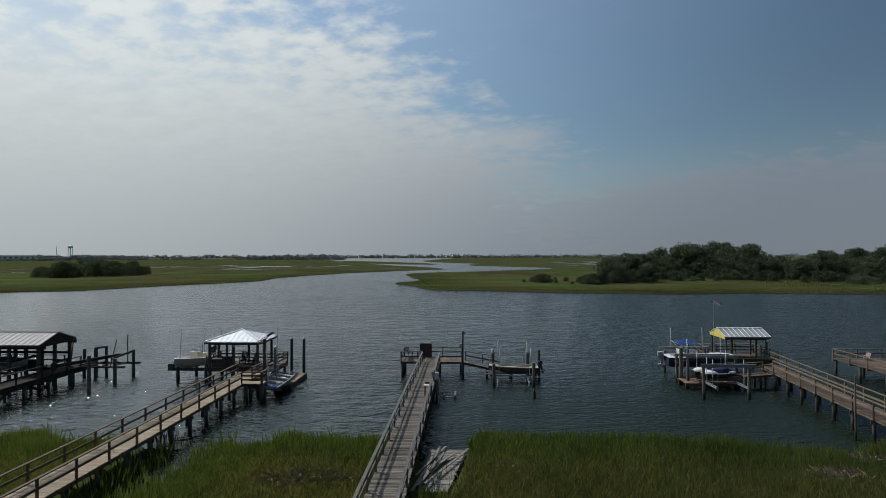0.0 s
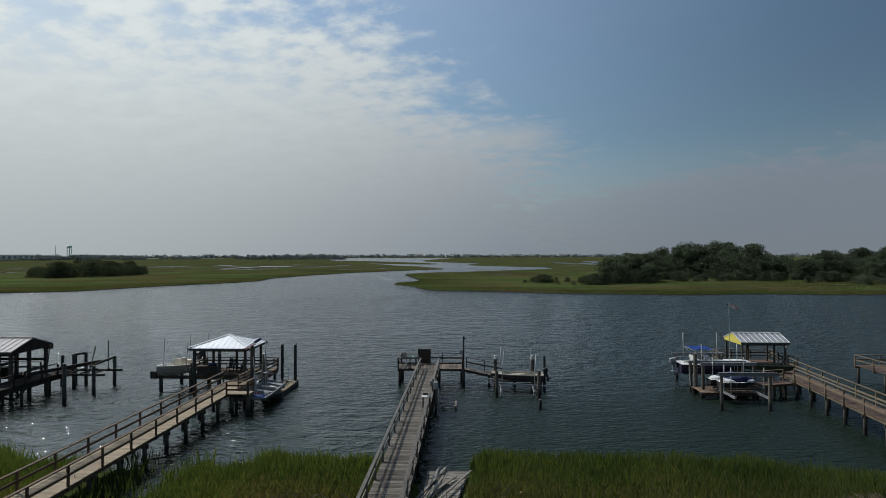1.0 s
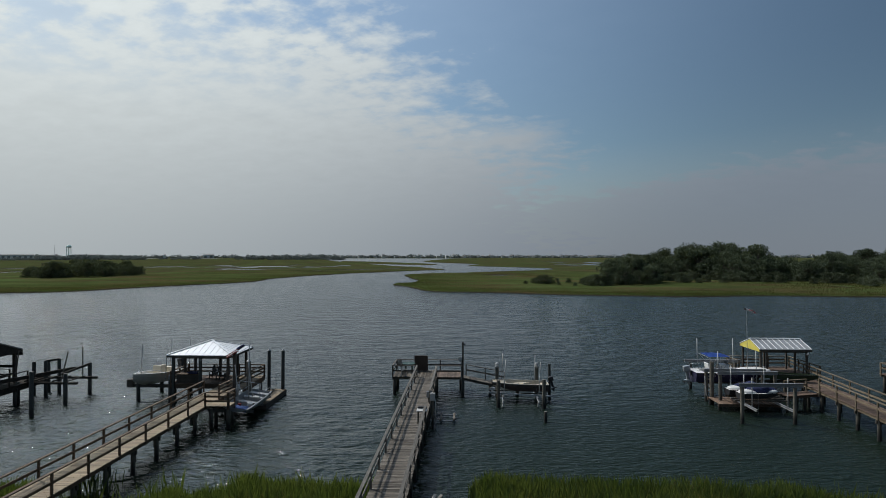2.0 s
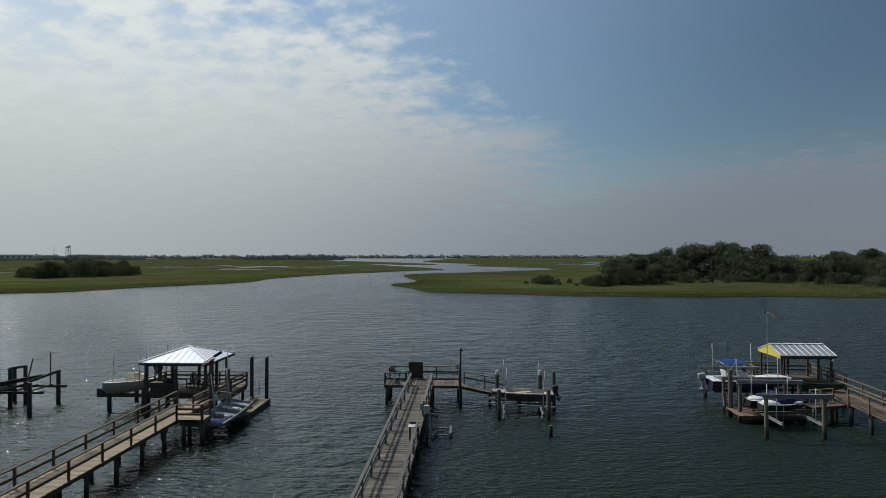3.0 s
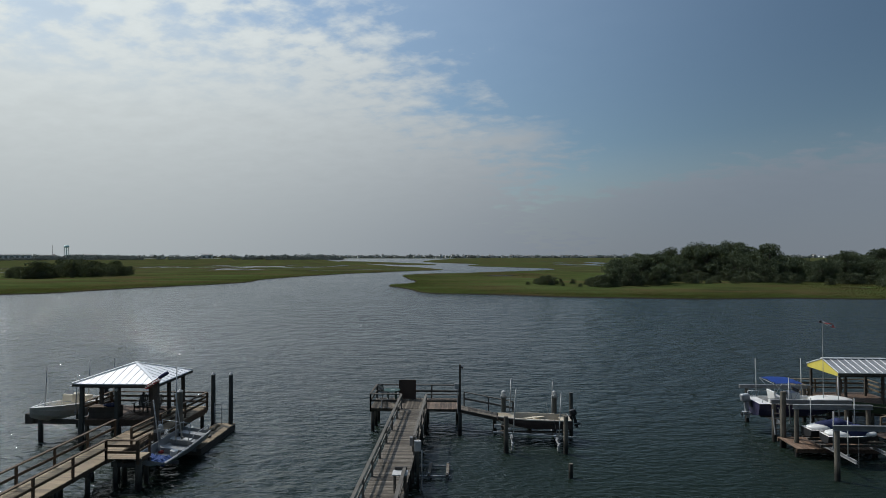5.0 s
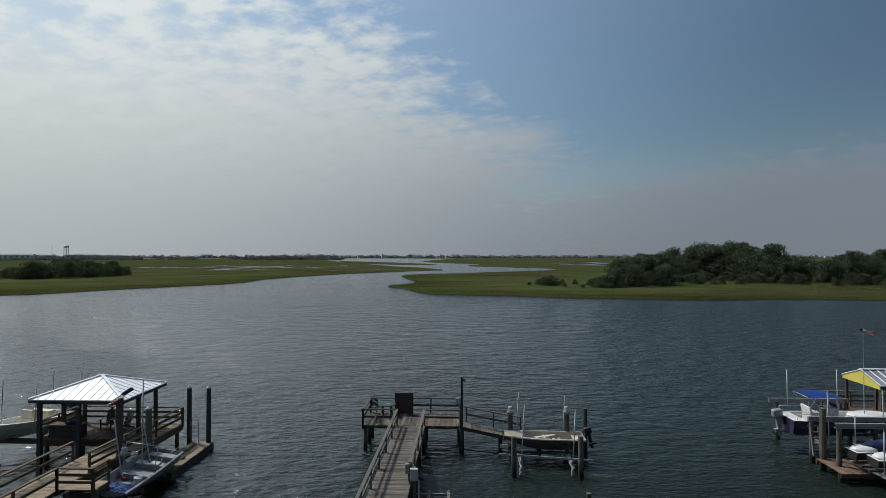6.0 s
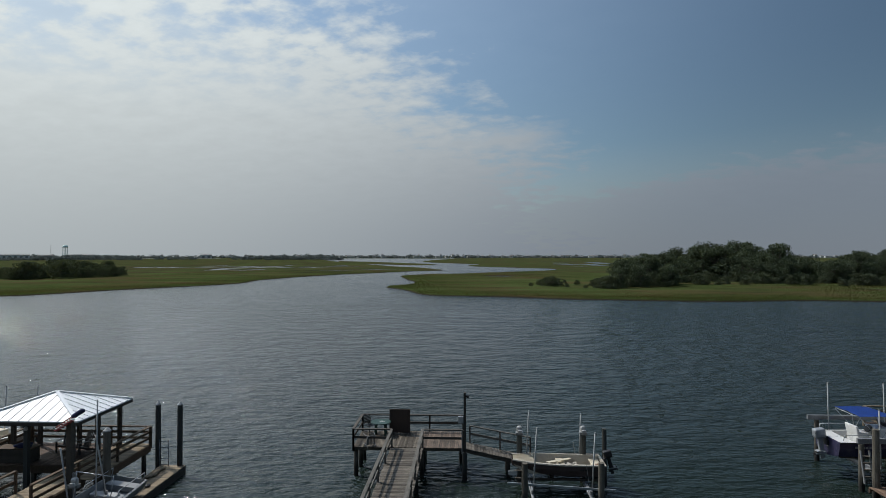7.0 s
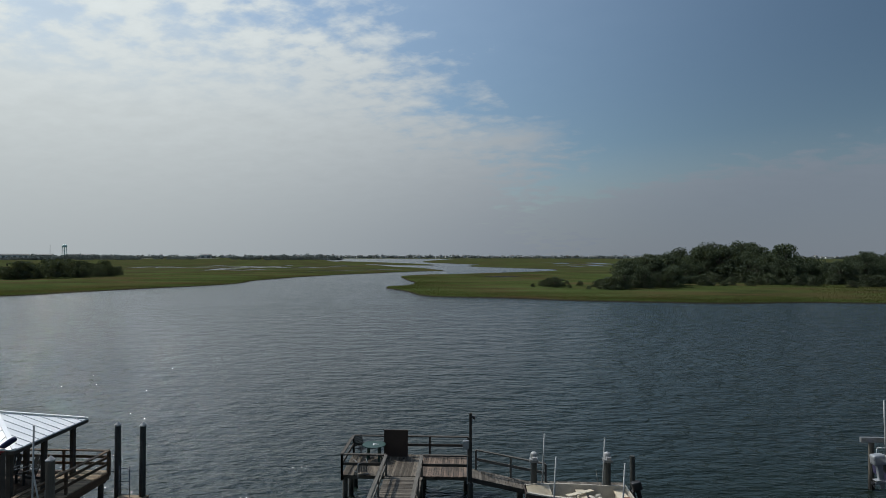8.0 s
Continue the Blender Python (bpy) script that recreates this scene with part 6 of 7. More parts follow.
watercraft(pose(19.55, 44.25, 1.07, 0, 0, 2) @ Matrix.Scale(0.9, 4), 1)
watercraft(pose(19.85, 43.1, 1.07, 0, 0, -2) @ Matrix.Scale(0.9, 4), 1)

lowdock = thing("low_platform", (19.0, 44.3, 0.4), "low worn brown wooden platform at the waterline", "platform")
meshes = board_meshes(2.2, 0.14, 0.04, WORN_RED)
for i in range(29):
    piece("deck_board", rng.choice(meshes), lowdock, pose(18.85 + 0.152 * i, 44.75, 0.55 + rng.uniform(-0.006, 0.006), 0, 0, 90 + rng.uniform(-0.8, 0.8)))
for y in (43.72, 45.75):
    bm = bmesh.new()
    beam(bm, (18.75, y, 0.42), (23.25, y, 0.42), 0.06, 0.2)
    part("stringer", bm, WORN_RED, lowdock)
for x, y in ((18.9, 44.0), (18.9, 45.6), (21.0, 44.0), (21.0, 45.6), (23.05, 44.0), (23.05, 45.6)):
    piling(lowdock, x, y, 0.42, 0.1)
stepl = thing("ladder", (19.0, 47.3, 0.5), "small wooden step ladder beside the boat hoist", "ladder")
for x in (18.85, 19.25):
    bm = bmesh.new()
    beam(bm, (x, 46.2, 0.55), (x, 46.5, 2.0), 0.05, 0.1)
    part("side_rail", bm, GALV, stepl)
for k in range(4):
    bm = bmesh.new()
    box(bm, (19.05, 46.27 + 0.06 * k, 0.85 + 0.3 * k), (0.4, 0.14, 0.03))
    part("tread", bm, GREY_WOOD, stepl)

# ---- far eastern dock ----
fe = thing("dock", (40, 47, 0), "pale wooden end deck with plain railings", "dock", "docks")
planks(fe, 34.7, 48, 43.2, 50.6, DECK, RED_WOOD, along="x", pitch=0.3)
railing(fe, (34.75, 50.55), (48, 50.55), DECK, RAIL_WOOD, 2.3)
railing(fe, (34.75, 43.3), (34.75, 50.5), DECK, RAIL_WOOD, 2.3)
railing(fe, (34.75, 43.3), (48, 43.3), DECK, RAIL_WOOD, 2.3)
for x in (34.9, 37.4, 39.9, 42.4, 44.9, 47.4):
    for y in (43.5, 46.9, 50.3):
        piling(fe, x, y, DECK - 0.2, 0.12)
for y in (43.3, 45.7, 48.1, 50.5):
    bm = bmesh.new()
    beam(bm, (34.7, y, DECK - 0.14), (48, y, DECK - 0.14), 0.05, 0.19)
    part("joist", bm, RAIL_WOOD, fe)
slat_chair(pose(37.4, 49.8, DECK, 0, 0, 215) @ Matrix.Scale(0.68, 4), "pale pink slatted garden chair on the far deck", PINK_PAINT)


# ---- trees and shrubs ----
def leaf_cloud(name, lobes, n, size, mat, parent, seed):
    """A crown of many small leaf clumps spread through overlapping lobes."""
    r = np.random.RandomState(seed)
    vs, fs = [], []
    vol = np.array([l[3] * l[4] * l[5] for l in lobes]) ** 0.66
    counts = (n * vol / vol.sum()).astype(int)
    for (cx, cy, cz, sx, sy, sz), k in zip(lobes, counts):
        d = r.normal(size=(k, 3))
        d /= np.linalg.norm(d, axis=1)[:, None]
        rad = r.uniform(0.5, 1.1, (k, 1)) ** 0.6 * np.where(r.uniform(size=(k, 1)) < 0.12, r.uniform(1.0, 1.3, (k, 1)), 1.0)
        p = d * rad * (sx, sy, sz) + (cx, cy, cz)
        a = r.normal(size=(k, 3))
        a /= np.linalg.norm(a, axis=1)[:, None]
        b = np.cross(a, d + r.normal(size=(k, 3)) * 0.6)
        b /= np.linalg.norm(b, axis=1)[:, None] + 1e-9
        s = r.uniform(0.5, 1.3, (k, 1)) * size
        quad = np.stack([p - a * s, p - b * s * 0.7, p + a * s, p + b * s * 0.7], 1)
        base = len(vs)
        vs.extend(map(tuple, quad.reshape(-1, 3)))
        fs.extend((base + 4 * i, base + 4 * i + 1, base + 4 * i + 2, base + 4 * i + 3) for i in range(k))
    me = bpy.data.meshes.new(name)
    me.from_pydata(vs, [], fs)
    me.materials.append(mat)
    ob = new(name, me)
    ob.parent = parent
    return ob


def tree(seed, height, spread, mat, label, name="oak_tree", n=3800, size=0.24, cat="tree", group="wood on the far shore", low=0.12):
    r = random.Random(seed)
    t = thing(name, (0, 0, 0), label, cat, group)
    bm = bmesh.new()
    top = height * 0.5
    rod(bm, (0, 0, -0.4), (r.uniform(-0.3, 0.3), r.uniform(-0.3, 0.3), top), height * 0.032, height * 0.016, 8)
    lobes = []
    for k in range(28):
        a = k * 2.4 + r.uniform(-0.4, 0.4)
        lev = r.uniform(0.0, 1.0)
        z = height * (0.16 + low * 0.4 + 0.66 * lev)
        d = spread * r.uniform(0.15, 1.0) * (1.0 - 0.5 * lev ** 2)
        c = (d * math.cos(a), d * math.sin(a), z)
        rod(bm, (0, 0, top * r.uniform(0.45, 0.95)), (c[0] * 0.85, c[1] * 0.85, c[2]), height * 0.011, height * 0.004, 6)
        s = spread * r.uniform(0.15, 0.34)
        lobes.append((*c, s, s, s * r.uniform(0.6, 0.95)))
    lobes.append((0, 0, height * 0.8, spread * 0.34, spread * 0.34, height * 0.13))
    for k in range(6):
        a = k * 1.05 + r.uniform(0, 0.6)
        lobes.append((spread * 0.6 * math.cos(a), spread * 0.6 * math.sin(a), height * 0.14, spread * 0.32, spread * 0.32, height * 0.14))
    part("trunk", bm, BARK, t)
    leaf_cloud("crown", lobes, n, size, mat, t, seed)
    return t


def stand(x, y):
    return float(ground_height(np.array([float(x)]), np.array([float(y)]))[0]) - 0.05


def along(az, d):
    """Plan place at an azimuth (degrees right of the view's middle) and distance from the walk's start."""
    a = radians(az - 2.35)
    return 0.6 + d * math.sin(a), -7 + d * math.cos(a)


OAK = "dense dark green live oak on the marsh island"
kinds = [tree(50 + k, 10.0, 4.6 + 0.5 * k, LEAF, OAK) for k in range(4)]
AZ = (14.5, 15.5, 17, 18.3, 20, 22.5, 24, 26, 27.6, 28.7, 31, 32.2, 33.5, 35, 36.5, 44)
TOP = (7.0, 11.4, 11.2, 11.0, 14.2, 16.0, 17.2, 16.2, 14.4, 10.0, 9.2, 12.4, 12.6, 13.4, 14.6, 14.0)
wood = random.Random(31)
used = set()
for i in range(150):
    az = 15.0 + 27.5 * ((i * 0.618) % 1.0)
    d = wood.uniform(300, 372) if az > 19 else wood.uniform(248, 285)
    row_front = i % 3 == 0
    x, y = along(az, d - (18 if row_front else 0))
    h = float(np.interp(az, AZ, TOP)) * (wood.uniform(0.74, 1.06) if i % 5 else 1.1) * (0.68 if row_front else 1.0)
    k = i % 4
    m = pose(x, y, stand(x, y), 0, 0, wood.uniform(0, 360)) @ Matrix.Diagonal((h / 10 * wood.uniform(0.7, 1.25), h / 10 * wood.uniform(0.7, 1.1), h / 10, 1))
    if k not in used:
        kinds[k].matrix_basis = m
        used.add(k)
    else:
        src = kinds[k]
        c = copy_thing(src, Matrix())
        c.matrix_basis = m

SHR = "low rounded marsh shrub with grey-green foliage"
shrubs = [tree(80 + k, 5.0, 3.2, SHRUB, SHR, "marsh_shrub", 1500, 0.22, "shrub", "marsh shrubs", low=-0.02) for k in range(3)]
spots = []
for i in range(74):
    az = 12.6 + 29 * ((i * 0.618 + 0.3) % 1.0)
    d = wood.uniform(262, 300) if az > 17 else wood.uniform(232, 262)
    spots.append((az, d, wood.uniform(1.6, 4.8) * min(1.0, 0.5 + 0.25 * (az - 12.6))))
spots += [(7.7, 238, 1.3), (8.5, 243, 2.4), (9.0, 238, 3.4), (9.5, 236, 3.9), (10.0, 240, 3.0), (10.6, 262, 1.6), (10.7, 232, 1.5), (11.6, 250, 2.0), (12.2, 226, 1.4), (13.4, 228, 3.6), (14.0, 226, 4.6), (14.5, 229, 4.0), (15.6, 246, 4.4), (16.2, 240, 3.4)]
for i in range(34):
    az = -34.2 + 8.0 * ((i * 0.618) % 1.0)
    d = wood.uniform(345, 400) + (az + 34)
    edge = min(1.0, 0.45 + 0.3 * min(az + 34.6, -25.8 - az))
    spots.append((az, d, wood.uniform(4.2, 9.6) * edge))
for i, (az, d, h) in enumerate(spots):
    x, y = along(az, d)
    m = pose(x, y, stand(x, y), 0, 0, wood.uniform(0, 360)) @ Matrix.Diagonal((h / 5 * 1.15, h / 5 * 1.15, h / 5, 1))
    if i < 3:
        shrubs[i].matrix_basis = m
    else:
        copy_thing(shrubs[i % 3], Matrix()).matrix_basis = m

# ---- distant shore: houses, woods, water tower ----
far = random.Random(5)


def far_house(w, d, h, label):
    hs = thing("beach_house", (0, 0, 0), label, "house", "houses on the far shore")
    bm = bmesh.new()
    box(bm, (0, 0, h * 0.5 + 1.2), (w, d, h))
    part("wall", bm, HOUSE_WALL, hs)
    bm = bmesh.new()
    rh = h * 0.38
    f = [bm.verts.new(p) for p in ((-w * 0.54, -d * 0.56, h + 1.2), (w * 0.54, -d * 0.56, h + 1.2), (w * 0.54, d * 0.56, h + 1.2), (-w * 0.54, d * 0.56, h + 1.2), (-w * 0.3, 0, h + 1.2 + rh), (w * 0.3, 0, h + 1.2 + rh))]
    for q in ((0, 1, 5, 4), (1, 2, 5), (2, 3, 4, 5), (3, 0, 4), (3, 2, 1, 0)):
        bm.faces.new([f[k] for k in q])
    part("roof", bm, HOUSE_ROOF, hs)
    for sx in (-1, 1):
        for sy in (-1, 1):
            bm = bmesh.new()
            box(bm, (sx * w * 0.45, sy * d * 0.42, 0.4), (0.5, 0.5, 2.0))
            part("stilt", bm, HOUSE_WALL, hs)
    bm = bmesh.new()
    box(bm, (0, -d * 0.5 - 0.9, h * 0.5 + 1.2), (w * 0.8, 1.8, 0.3))
    box(bm, (0, -d * 0.5 - 1.7, h * 0.5 + 1.85), (w * 0.8, 0.15, 1.0))
    part("porch", bm, HOUSE_WALL, hs)
    for k in range(3):
        for lv in (0.28, 0.72):
            bm = bmesh.new()
            box(bm, ((k - 1) * w * 0.28, -d * 0.5 - 0.05, h * lv + 1.2), (w * 0.13, 0.12, h * 0.2))
            part("window", bm, BLACK, hs)
    return hs


protos = [far_house(13, 11, 8, "pale two-storey beach house on stilts"), far_house(17, 12, 7, "wide pale beach house on stilts"), far_house(11, 11, 10, "tall narrow pale beach house on stilts")]
done = set()
for i in range(190):
    az = -33.5 + 71.5 * (i + far.uniform(-0.42, 0.42)) / 190
    if az < -16 and far.random() < 0.35:
        continue
    x, y = along(az, far.uniform(2300, 2390) / math.cos(radians(az)) ** 0.9)
    k = i % 3
    s = far.uniform(0.6, 1.0)
    m = pose(x, y, 0.9, 0, 0, far.uniform(-25, 25) - az * 0.4) @ Matrix.Diagonal((s, s, s, 1))
    if k not in done:
        protos[k].matrix_basis = m
        done.add(k)
    else:
        copy_thing(protos[k], Matrix()).matrix_basis = m


def warehouse(az, d, length, high):
    """A long low shed with a shallow roof and a row of bay doors."""
    x, y = along(az, d)
    shed = thing("warehouse", (0, 0, 0), "long low grey shed on the distant shore", "warehouse", "sheds on the far shore")
    bm = bmesh.new()
    box(bm, (0, 0, high / 2), (length, 26, high))
    part("wall", bm, HOUSE_WALL, shed)
    bm = bmesh.new()
    f = [bm.verts.new(p) for p in ((-length * 0.51, -13.6, high), (length * 0.51, -13.6, high), (length * 0.51, 13.6, high), (-length * 0.51, 13.6, high), (-length * 0.51, 0, high + 2.4), (length * 0.51, 0, high + 2.4))]
    for q in ((0, 1, 5, 4), (1, 2, 5), (2, 3, 4, 5), (3, 0, 4), (3, 2, 1, 0)):
        bm.faces.new([f[k] for k in q])
    part("roof", bm, HOUSE_ROOF, shed)
    n = int(length / 14)
    for k in range(n):
        bm = bmesh.new()
        box(bm, ((k + 0.5) * length / n - length / 2, -13.05, high * 0.36), (length / n * 0.5, 0.2, high * 0.66))
        part("bay_door", bm, GALV, shed)
    shed.matrix_basis = pose(x, y, 0.8, 0, 0, -az)


for az, d, length, high in ((-36.0, 2420, 150, 11), (-33.2, 2430, 46, 10), (-30.6, 2420, 66, 11), (-21.3, 2440, 40, 12)):
    warehouse(az, d, length, high)


def tree_line(name, label, clumps, per, seed):
    """Rounded crowns side by side, each of many leaf clumps."""
    r = np.random.RandomState(seed)
    vs, fs = [], []
    for x, y, wide, high in clumps:
        d = r.normal(size=(per, 3))
        d /= np.linalg.norm(d, axis=1)[:, None]
        p = d * r.uniform(0.35, 1.05, (per, 1)) ** 0.5 * (wide, wide * 0.7, high * 0.5) + (x, y, high * 0.5 + 0.3)
        sz = r.uniform(0.5, 1.3, (per, 1)) * wide * 0.22
        a = r.normal(size=(per, 3))
        a /= np.linalg.norm(a, axis=1)[:, None]
        b = np.cross(a, r.normal(size=(per, 3)))
        b /= np.linalg.norm(b, axis=1)[:, None]
        quad = np.stack([p - a * sz, p - b * sz * 0.7, p + a * sz, p + b * sz * 0.7], 1)
        k = len(vs)
        vs.extend(map(tuple, quad.reshape(-1, 3)))
        fs.extend((k + 4 * q, k + 4 * q + 1, k + 4 * q + 2, k + 4 * q + 3) for q in range(per))
    me = bpy.data.meshes.new(name)
    me.from_pydata(vs, [], fs)
    me.materials.append(HAZED_LEAF)
    tagged(new(name, me), label, "woods", kind="stuff")


clumps = []
for i in range(420):
    az = -40 + 80 * (i + far.uniform(-0.5, 0.5)) / 420
    x, y = along(az, far.uniform(2290, 2480) / math.cos(radians(az)) ** 0.9)
    clumps.append((x, y, far.uniform(6, 13), far.uniform(8, 15.5) * (1.0 if far.random() < 0.6 else 0.6)))
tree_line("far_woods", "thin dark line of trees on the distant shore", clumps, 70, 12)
clumps = []
for az0, az1, d, n, high in ((-19.0, -14.6, 1560, 15, 10), (-16.0, -9.4, 1500, 40, 14), (-36.5, -33.4, 1600, 12, 6), (-33.8, -26.2, 1580, 46, 12.5), (-25.2, -22.0, 1700, 9, 6.5)):
    for i in range(n):
        q = (i + far.uniform(0, 1)) / n
        x, y = along(az0 + (az1 - az0) * q, d * far.uniform(0.97, 1.04))
        clumps.append((x, y, far.uniform(5, 10), high * far.uniform(0.5, 1.1) * (0.45 + 0.55 * math.sin(3.14 * min(1, max(0, q))) ** 0.5)))
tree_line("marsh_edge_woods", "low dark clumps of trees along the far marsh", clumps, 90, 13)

tower = thing("water_tower", (0, 0, 0), "pale green water tower with a round tank on legs", "water tower")
bm = bmesh.new()
blob(bm, (0, 0, 43), (8.5, 8.5, 5.2), 0, 24, 14)
rod(bm, (0, 0, 38.5), (0, 0, 43), 8.3, 8.6, 24)
part("tank", bm, TANK, tower, smooth=True)
for k in range(6):
    a = radians(60 * k)
    bm = bmesh.new()
    rod(bm, (8.6 * math.cos(a), 8.6 * math.sin(a), -1), (7.4 * math.cos(a), 7.4 * math.sin(a), 40), 0.55, 0.5, 8)
    part("leg", bm, TANK, tower)
bm = bmesh.new()
rod(bm, (0, 0, -1), (0, 0, 39), 1.3, 1.3, 12)
part("riser", bm, TANK, tower)
for z in (14, 27):
    for k in range(6):
        a, b = radians(60 * k), radians(60 * k + 60)
        rr = 8.6 - 1.2 * z / 40
        bm = bmesh.new()
        rod(bm, (rr * math.cos(a), rr * math.sin(a), z), (rr * math.cos(b), rr * math.sin(b), z), 0.25, n=6)
        part("brace", bm, TANK, tower)
tx, ty = along(-31.9, 2560)
tower.matrix_basis = pose(tx, ty, 0.5, 0, 0, 12)
mastx, masty = along(-32.85, 2500)
radio = thing("radio_mast", (mastx, masty, 0), "thin distant radio mast", "mast")
bm = bmesh.new()
rod(bm, (mastx, masty, -1), (mastx, masty, 46), 0.9, 0.4, 6)
part("mast_tube", bm, GALV, radio)


# ---- marsh grass ----
def blades(name, xs, ys, hs, width, mat, label, lean=0.25, seed=1, base=None):
    r = np.random.RandomState(seed)
    n = len(xs)
    z = ground_height(xs, ys) if base is None else base
    a = r.uniform(0, 6.283, n)
    dx, dy = np.cos(a) * width * 0.5, np.sin(a) * width * 0.5
    lx, ly = r.normal(0, lean, n) * hs, r.normal(0, lean, n) * hs
    v = np.empty((n, 4, 3))
    v[:, 0] = np.stack([xs - dx, ys - dy, z - 0.05], -1)
    v[:, 1] = np.stack([xs + dx, ys + dy, z - 0.05], -1)
    v[:, 2] = np.stack([xs + dx * 0.8 + lx * 0.35, ys + dy * 0.8 + ly * 0.35, z + hs * 0.6], -1)
    v[:, 3] = np.stack([xs + lx, ys + ly, z + hs], -1)
    idx = np.arange(n) * 4
    tri = np.stack([np.stack([idx, idx + 1, idx + 2], -1), np.stack([idx, idx + 2, idx + 3], -1)], 1).reshape(-1, 3)
    me = bpy.data.meshes.new(name)
    me.vertices.add(n * 4)
    me.vertices.foreach_set("co", v.ravel())
    me.loops.add(tri.size)
    me.loops.foreach_set("vertex_index", tri.ravel().astype(np.int32))
    me.polygons.add(len(tri))
    me.polygons.foreach_set("loop_start", np.arange(0, tri.size, 3, dtype=np.int32))
    me.polygons.foreach_set("loop_total", np.full(len(tri), 3, dtype=np.int32))
    me.update(calc_edges=True)
    me.materials.append(mat)
    return tagged(new(name, me), label, "grass", kind="stuff")


g = np.random.RandomState(3)
WRACK = ((-5.9, 21.1, 0.7, 90), (-8.1, 20.7, 0.8, 110), (-7.2, 21.7, 0.5, 50), (18.2, 22.2, 0.7, 260), (21.1, 24.2, 0.9, 320), (2.3, 23.0, 0.7, 40))
N = 460000
gx, gy = g.uniform(-34, 36, N), 29.5 - 20.5 * g.uniform(0, 1, N) ** 1.5
depth = land_depth(gx, gy)
under = ((gx > -3.7) & (gx < -1.75)) | ((gx > -18.2) & (gx < -16.3)) | ((gx > -2.5) & (gx < 0.95 - np.clip(25.5 - gy, 0, 6) * 0.14) & (gy > 19.3) & (gy < 26.4))
bare = (np.hypot(gx - 18.2, (gy - 22.2) * 1.6) < 1.0) | (np.hypot(gx - 21.1, (gy - 24.2) * 1.6) < 1.3)
keep = (depth > 0.1) & ~(bare & (g.uniform(size=N) < 0.85)) & ~(under & (g.uniform(size=N) < 0.985))
gx, gy, depth = gx[keep], gy[keep], depth[keep]
patch = ripple(gx, gy, 1.6, 8)
tall = np.clip(1.02 - depth * 0.075, 0.38, 1.05) * np.where((gx < -10) & (gx > -16.5), 0.6, np.where(gx < -10, 0.8, 1.0)) * (1 + 0.24 * patch) * g.uniform(0.6, 1.2, len(gx))
dry = g.uniform(size=len(gx)) < np.clip((depth - 1.6) / 4.5, 0, 0.75) + 0.24 * ripple(gx, gy, 2.4, 17)
blades("marsh_grass", gx[~dry], gy[~dry], tall[~dry], 0.014, GRASS, "tall bright green cordgrass along the near shore", 0.12, 4)
blades("dry_marsh_grass", gx[dry], gy[dry], tall[dry] * 0.85, 0.013, DRY_GRASS, "short olive and brown grass of the upper marsh", 0.25, 14)
# thin reeds standing in the shallows before the bank, and thicker ones along the creek
N = 150000
ex, ey = g.uniform(-36, 36, N), g.uniform(9, 31, N)
edge_d = land_depth(ex, ey)
creek_side_d = creek_side(ex, ey)
chance = np.clip(0.42 + edge_d * 0.38 + 0.25 * ripple(ex, ey, 1.3, 52), 0, 1) * (edge_d > -1.1) * (edge_d < 0.4) * np.where(np.abs(ex + 15.6) < 4.5, 0.75, 0.5)
chance = np.maximum(chance, 0.55 * ((ex > -17.6) & (ex < -15.6) & (ey < 25.5) & (creek_side_d < 0.2) & (ripple(ex, ey, 1.0, 61) > -0.25)))
chance *= ~((ex > -3.7) & (ex < 0.9))
sel = g.uniform(size=N) < chance
ex, ey = ex[sel], ey[sel]
blades("shallow_water_reeds", ex, ey, g.uniform(0.75, 1.5, len(ex)), 0.016, GRASS, "thin green reeds standing in the shallow water", 0.12, 7, base=np.maximum(ground_height(ex, ey), -0.35))
N = 9000
wx, wy = g.uniform(-16, 30, N), g.uniform(9, 24, N)
heap = (ripple(wx, wy, 1.5, 33) > 0.9) & (land_depth(wx, wy) > 3.0) & ~((wx > -3.8) & (wx < 0.6))
wx, wy = wx[heap], wy[heap]
for mx, my, ms, k in WRACK:
    wx, wy = np.concatenate([wx, g.normal(mx, ms, 2 * k)]), np.concatenate([wy, g.normal(my, ms * 0.5, 2 * k)])
blades("dead_reeds", wx, wy, g.uniform(0.1, 0.32, len(wx)), 0.014, STRAW, "tan dead reed stems lying in the marsh", 1.3, 6, base=ground_height(wx, wy) + g.uniform(0.05, 0.4, len(wx)))
N = 50000
rx, ry = g.uniform(-36, 40, N), g.uniform(-18, 9, N)
rear = ~(((rx > -3.7) & (rx < -1.75)) | ((rx > -18.2) & (rx < -16.3))) & (land_depth(rx, ry) > 0.1)
blades("upper_marsh_grass", rx[rear], ry[rear], g.uniform(0.3, 0.6, rear.sum()), 0.03, DRY_GRASS, "short olive and brown grass of the upper marsh", 0.4, 15)
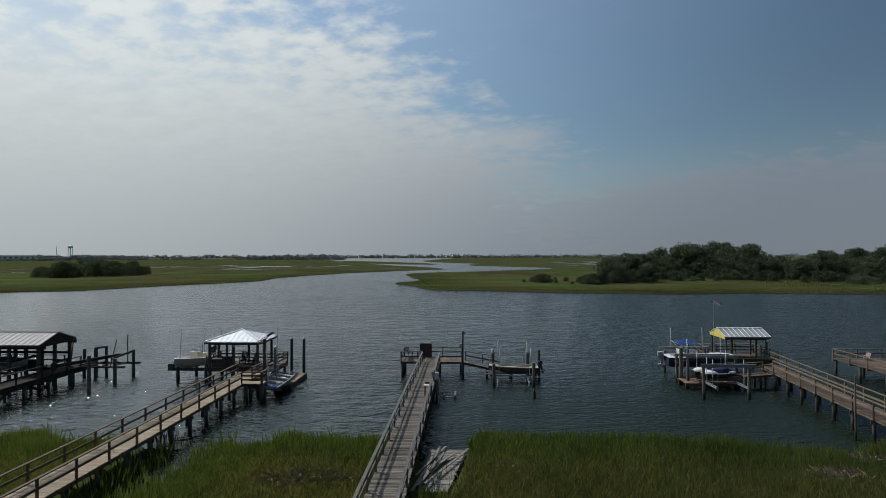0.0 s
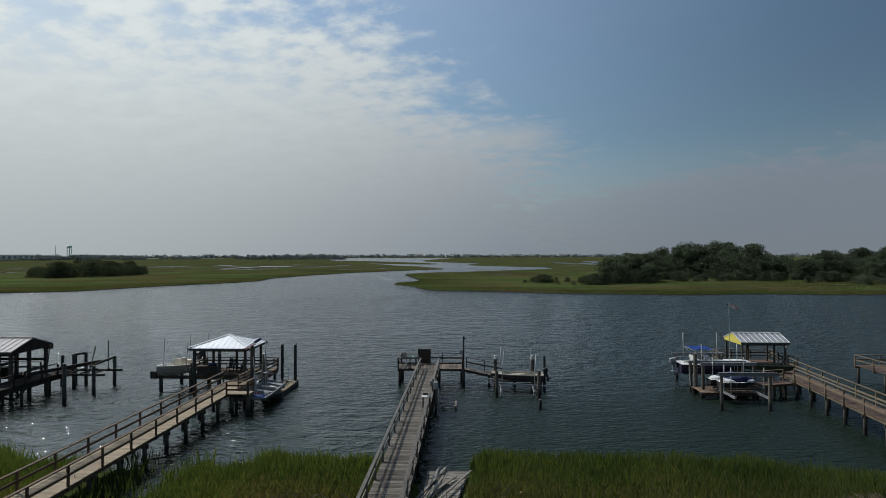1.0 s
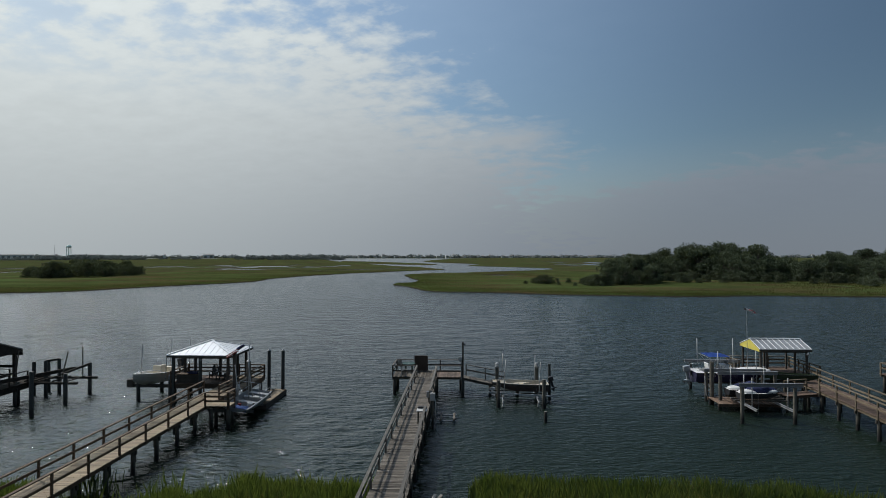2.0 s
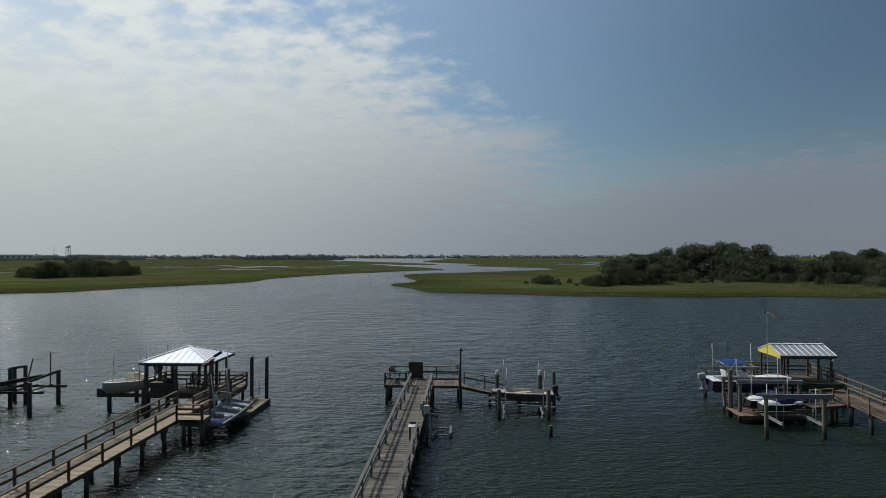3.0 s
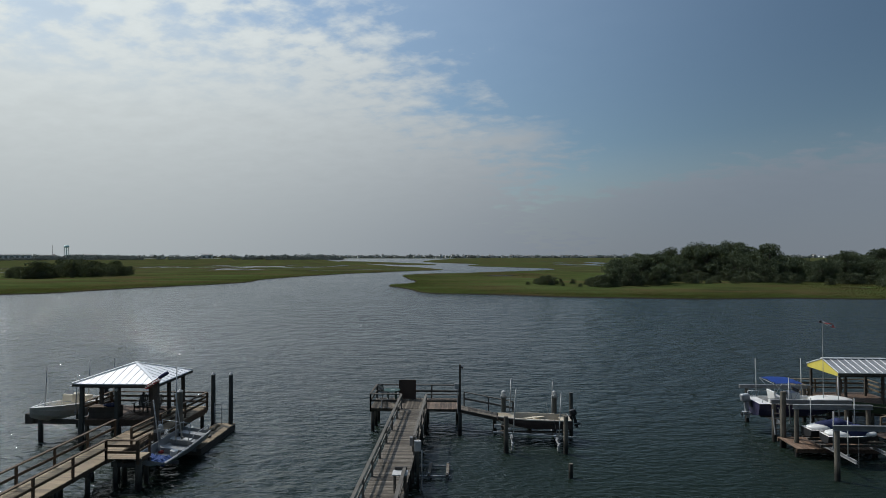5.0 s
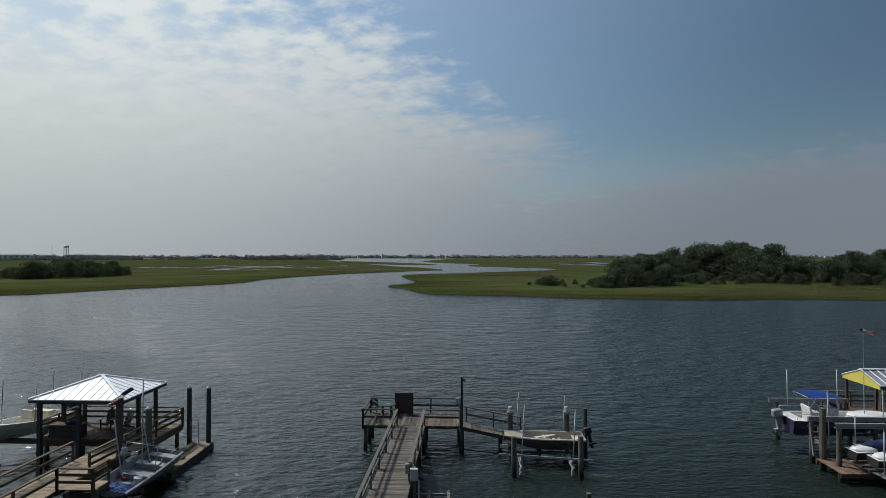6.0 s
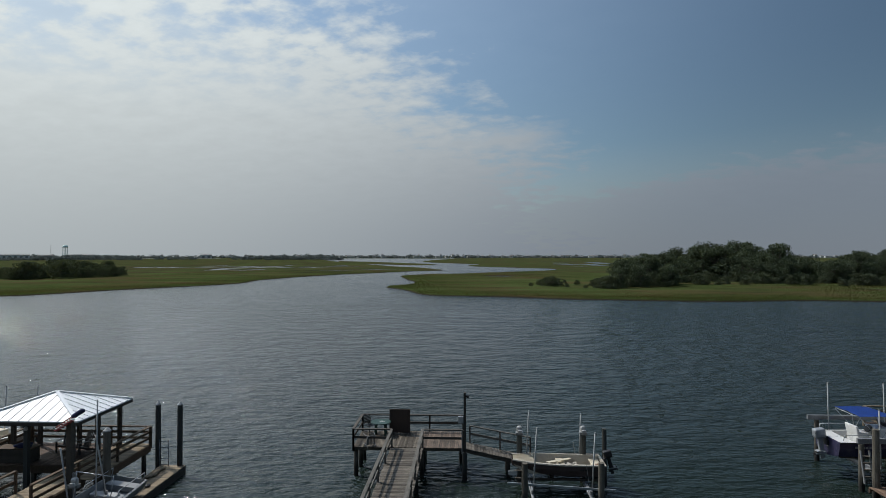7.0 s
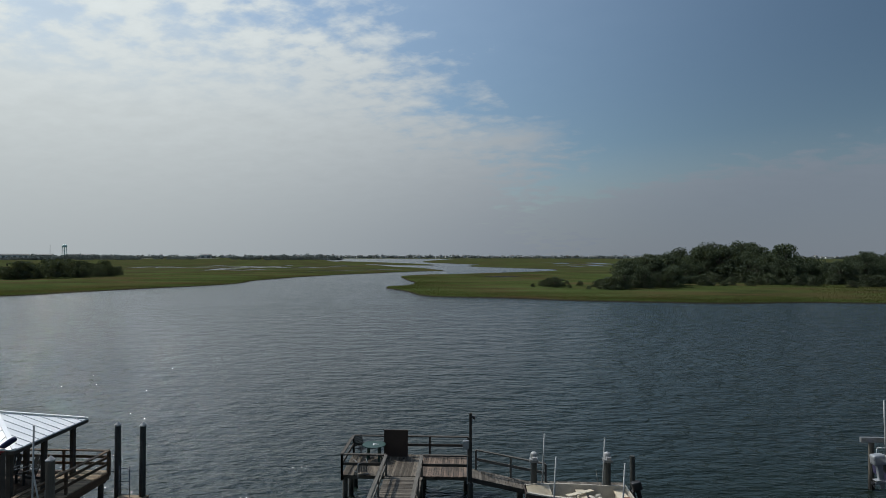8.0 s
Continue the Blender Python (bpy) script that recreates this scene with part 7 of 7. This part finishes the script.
# taller growth along the banks across the water
N = 420000
fx_g = g.uniform(-175, 190, N)
fy_g = 158 * (430 / 158) ** (g.uniform(0, 1, N) ** 1.5)
ok = (np.abs(fx_g) < 0.78 * fy_g + 12)
fx_g, fy_g = fx_g[ok], fy_g[ok]
deep = land_depth(fx_g, fy_g)
ok = (deep > 0.5) & (g.uniform(size=len(deep)) < np.clip(1.15 - deep / 55, 0.12, 1))
fx_g, fy_g, deep = fx_g[ok], fy_g[ok], deep[ok]
olive = g.uniform(size=len(deep)) < np.clip(deep / 9, 0.1, 0.9) + 0.3 * ripple(fx_g, fy_g, 14, 41)
high_g = g.uniform(0.14, 0.42, len(deep)) * np.clip(1.1 - deep * 0.02, 0.55, 1.1) * (1 + 0.2 * ripple(fx_g, fy_g, 9, 43))
blades("bank_grass", fx_g[~olive], fy_g[~olive], high_g[~olive], 0.085, FAR_GRASS, "green cordgrass along the far banks", 0.2, 24)
blades("dry_bank_grass", fx_g[olive], fy_g[olive], high_g[olive] * 0.8, 0.085, FAR_DRY, "olive and brown grass behind the far banks", 0.35, 25)
# ---- decking, laid last ----
def rear_decking(parent, x0, x1, y0, y1, z, mat, fm=Matrix()):
    """The shoreward end of a walkway, its boards joined in one mesh."""
    bm = bmesh.new()
    for i in range(int(round((y1 - y0) / 0.15))):
        box(bm, ((x0 + x1) / 2 + rng.uniform(-0.012, 0.012), y0 + (i + 0.5) * 0.15, z - 0.019 + rng.uniform(-0.004, 0.004)), (x1 - x0, 0.138, 0.038))
    bm.transform(fm)
    tagged(part("decking", bm, mat, parent), kind="stuff")


rear_decking(centre, -3.55, -1.9, -16.0, 2.0, DECK, GREY_WOOD)
rear_decking(west, -18.08, -16.42, -16.0, 2.0, DECK, TAN_WOOD)
rear_decking(east, 0.0, 1.65, -40.0, -26.0, DECK, RED_WOOD, EM)
planks(centre, -3.55, -1.9, 2.0, 47.6, DECK, GREY_WOOD)
planks(centre, -5.5, -2.2, 47.66, 50.5, DECK, END_WOOD, along="y", pitch=0.11)
planks(centre, -2.2, 0.2, 47.66, 50.5, DECK, STAINED_WOOD, along="y", pitch=0.11)
planks(west, -18.08, -16.42, 2.0, 42.8, DECK, TAN_WOOD)
planks(west, -16.4, -14.92, 37.8, 38.9, DECK, TAN_WOOD)
planks(west, -22.2, -18.1, 44.5, 47.7, DECK, RED_WOOD, along="y")
planks(west, -18.08, -15.98, 42.8, 47.7, DECK, TAN_WOOD)
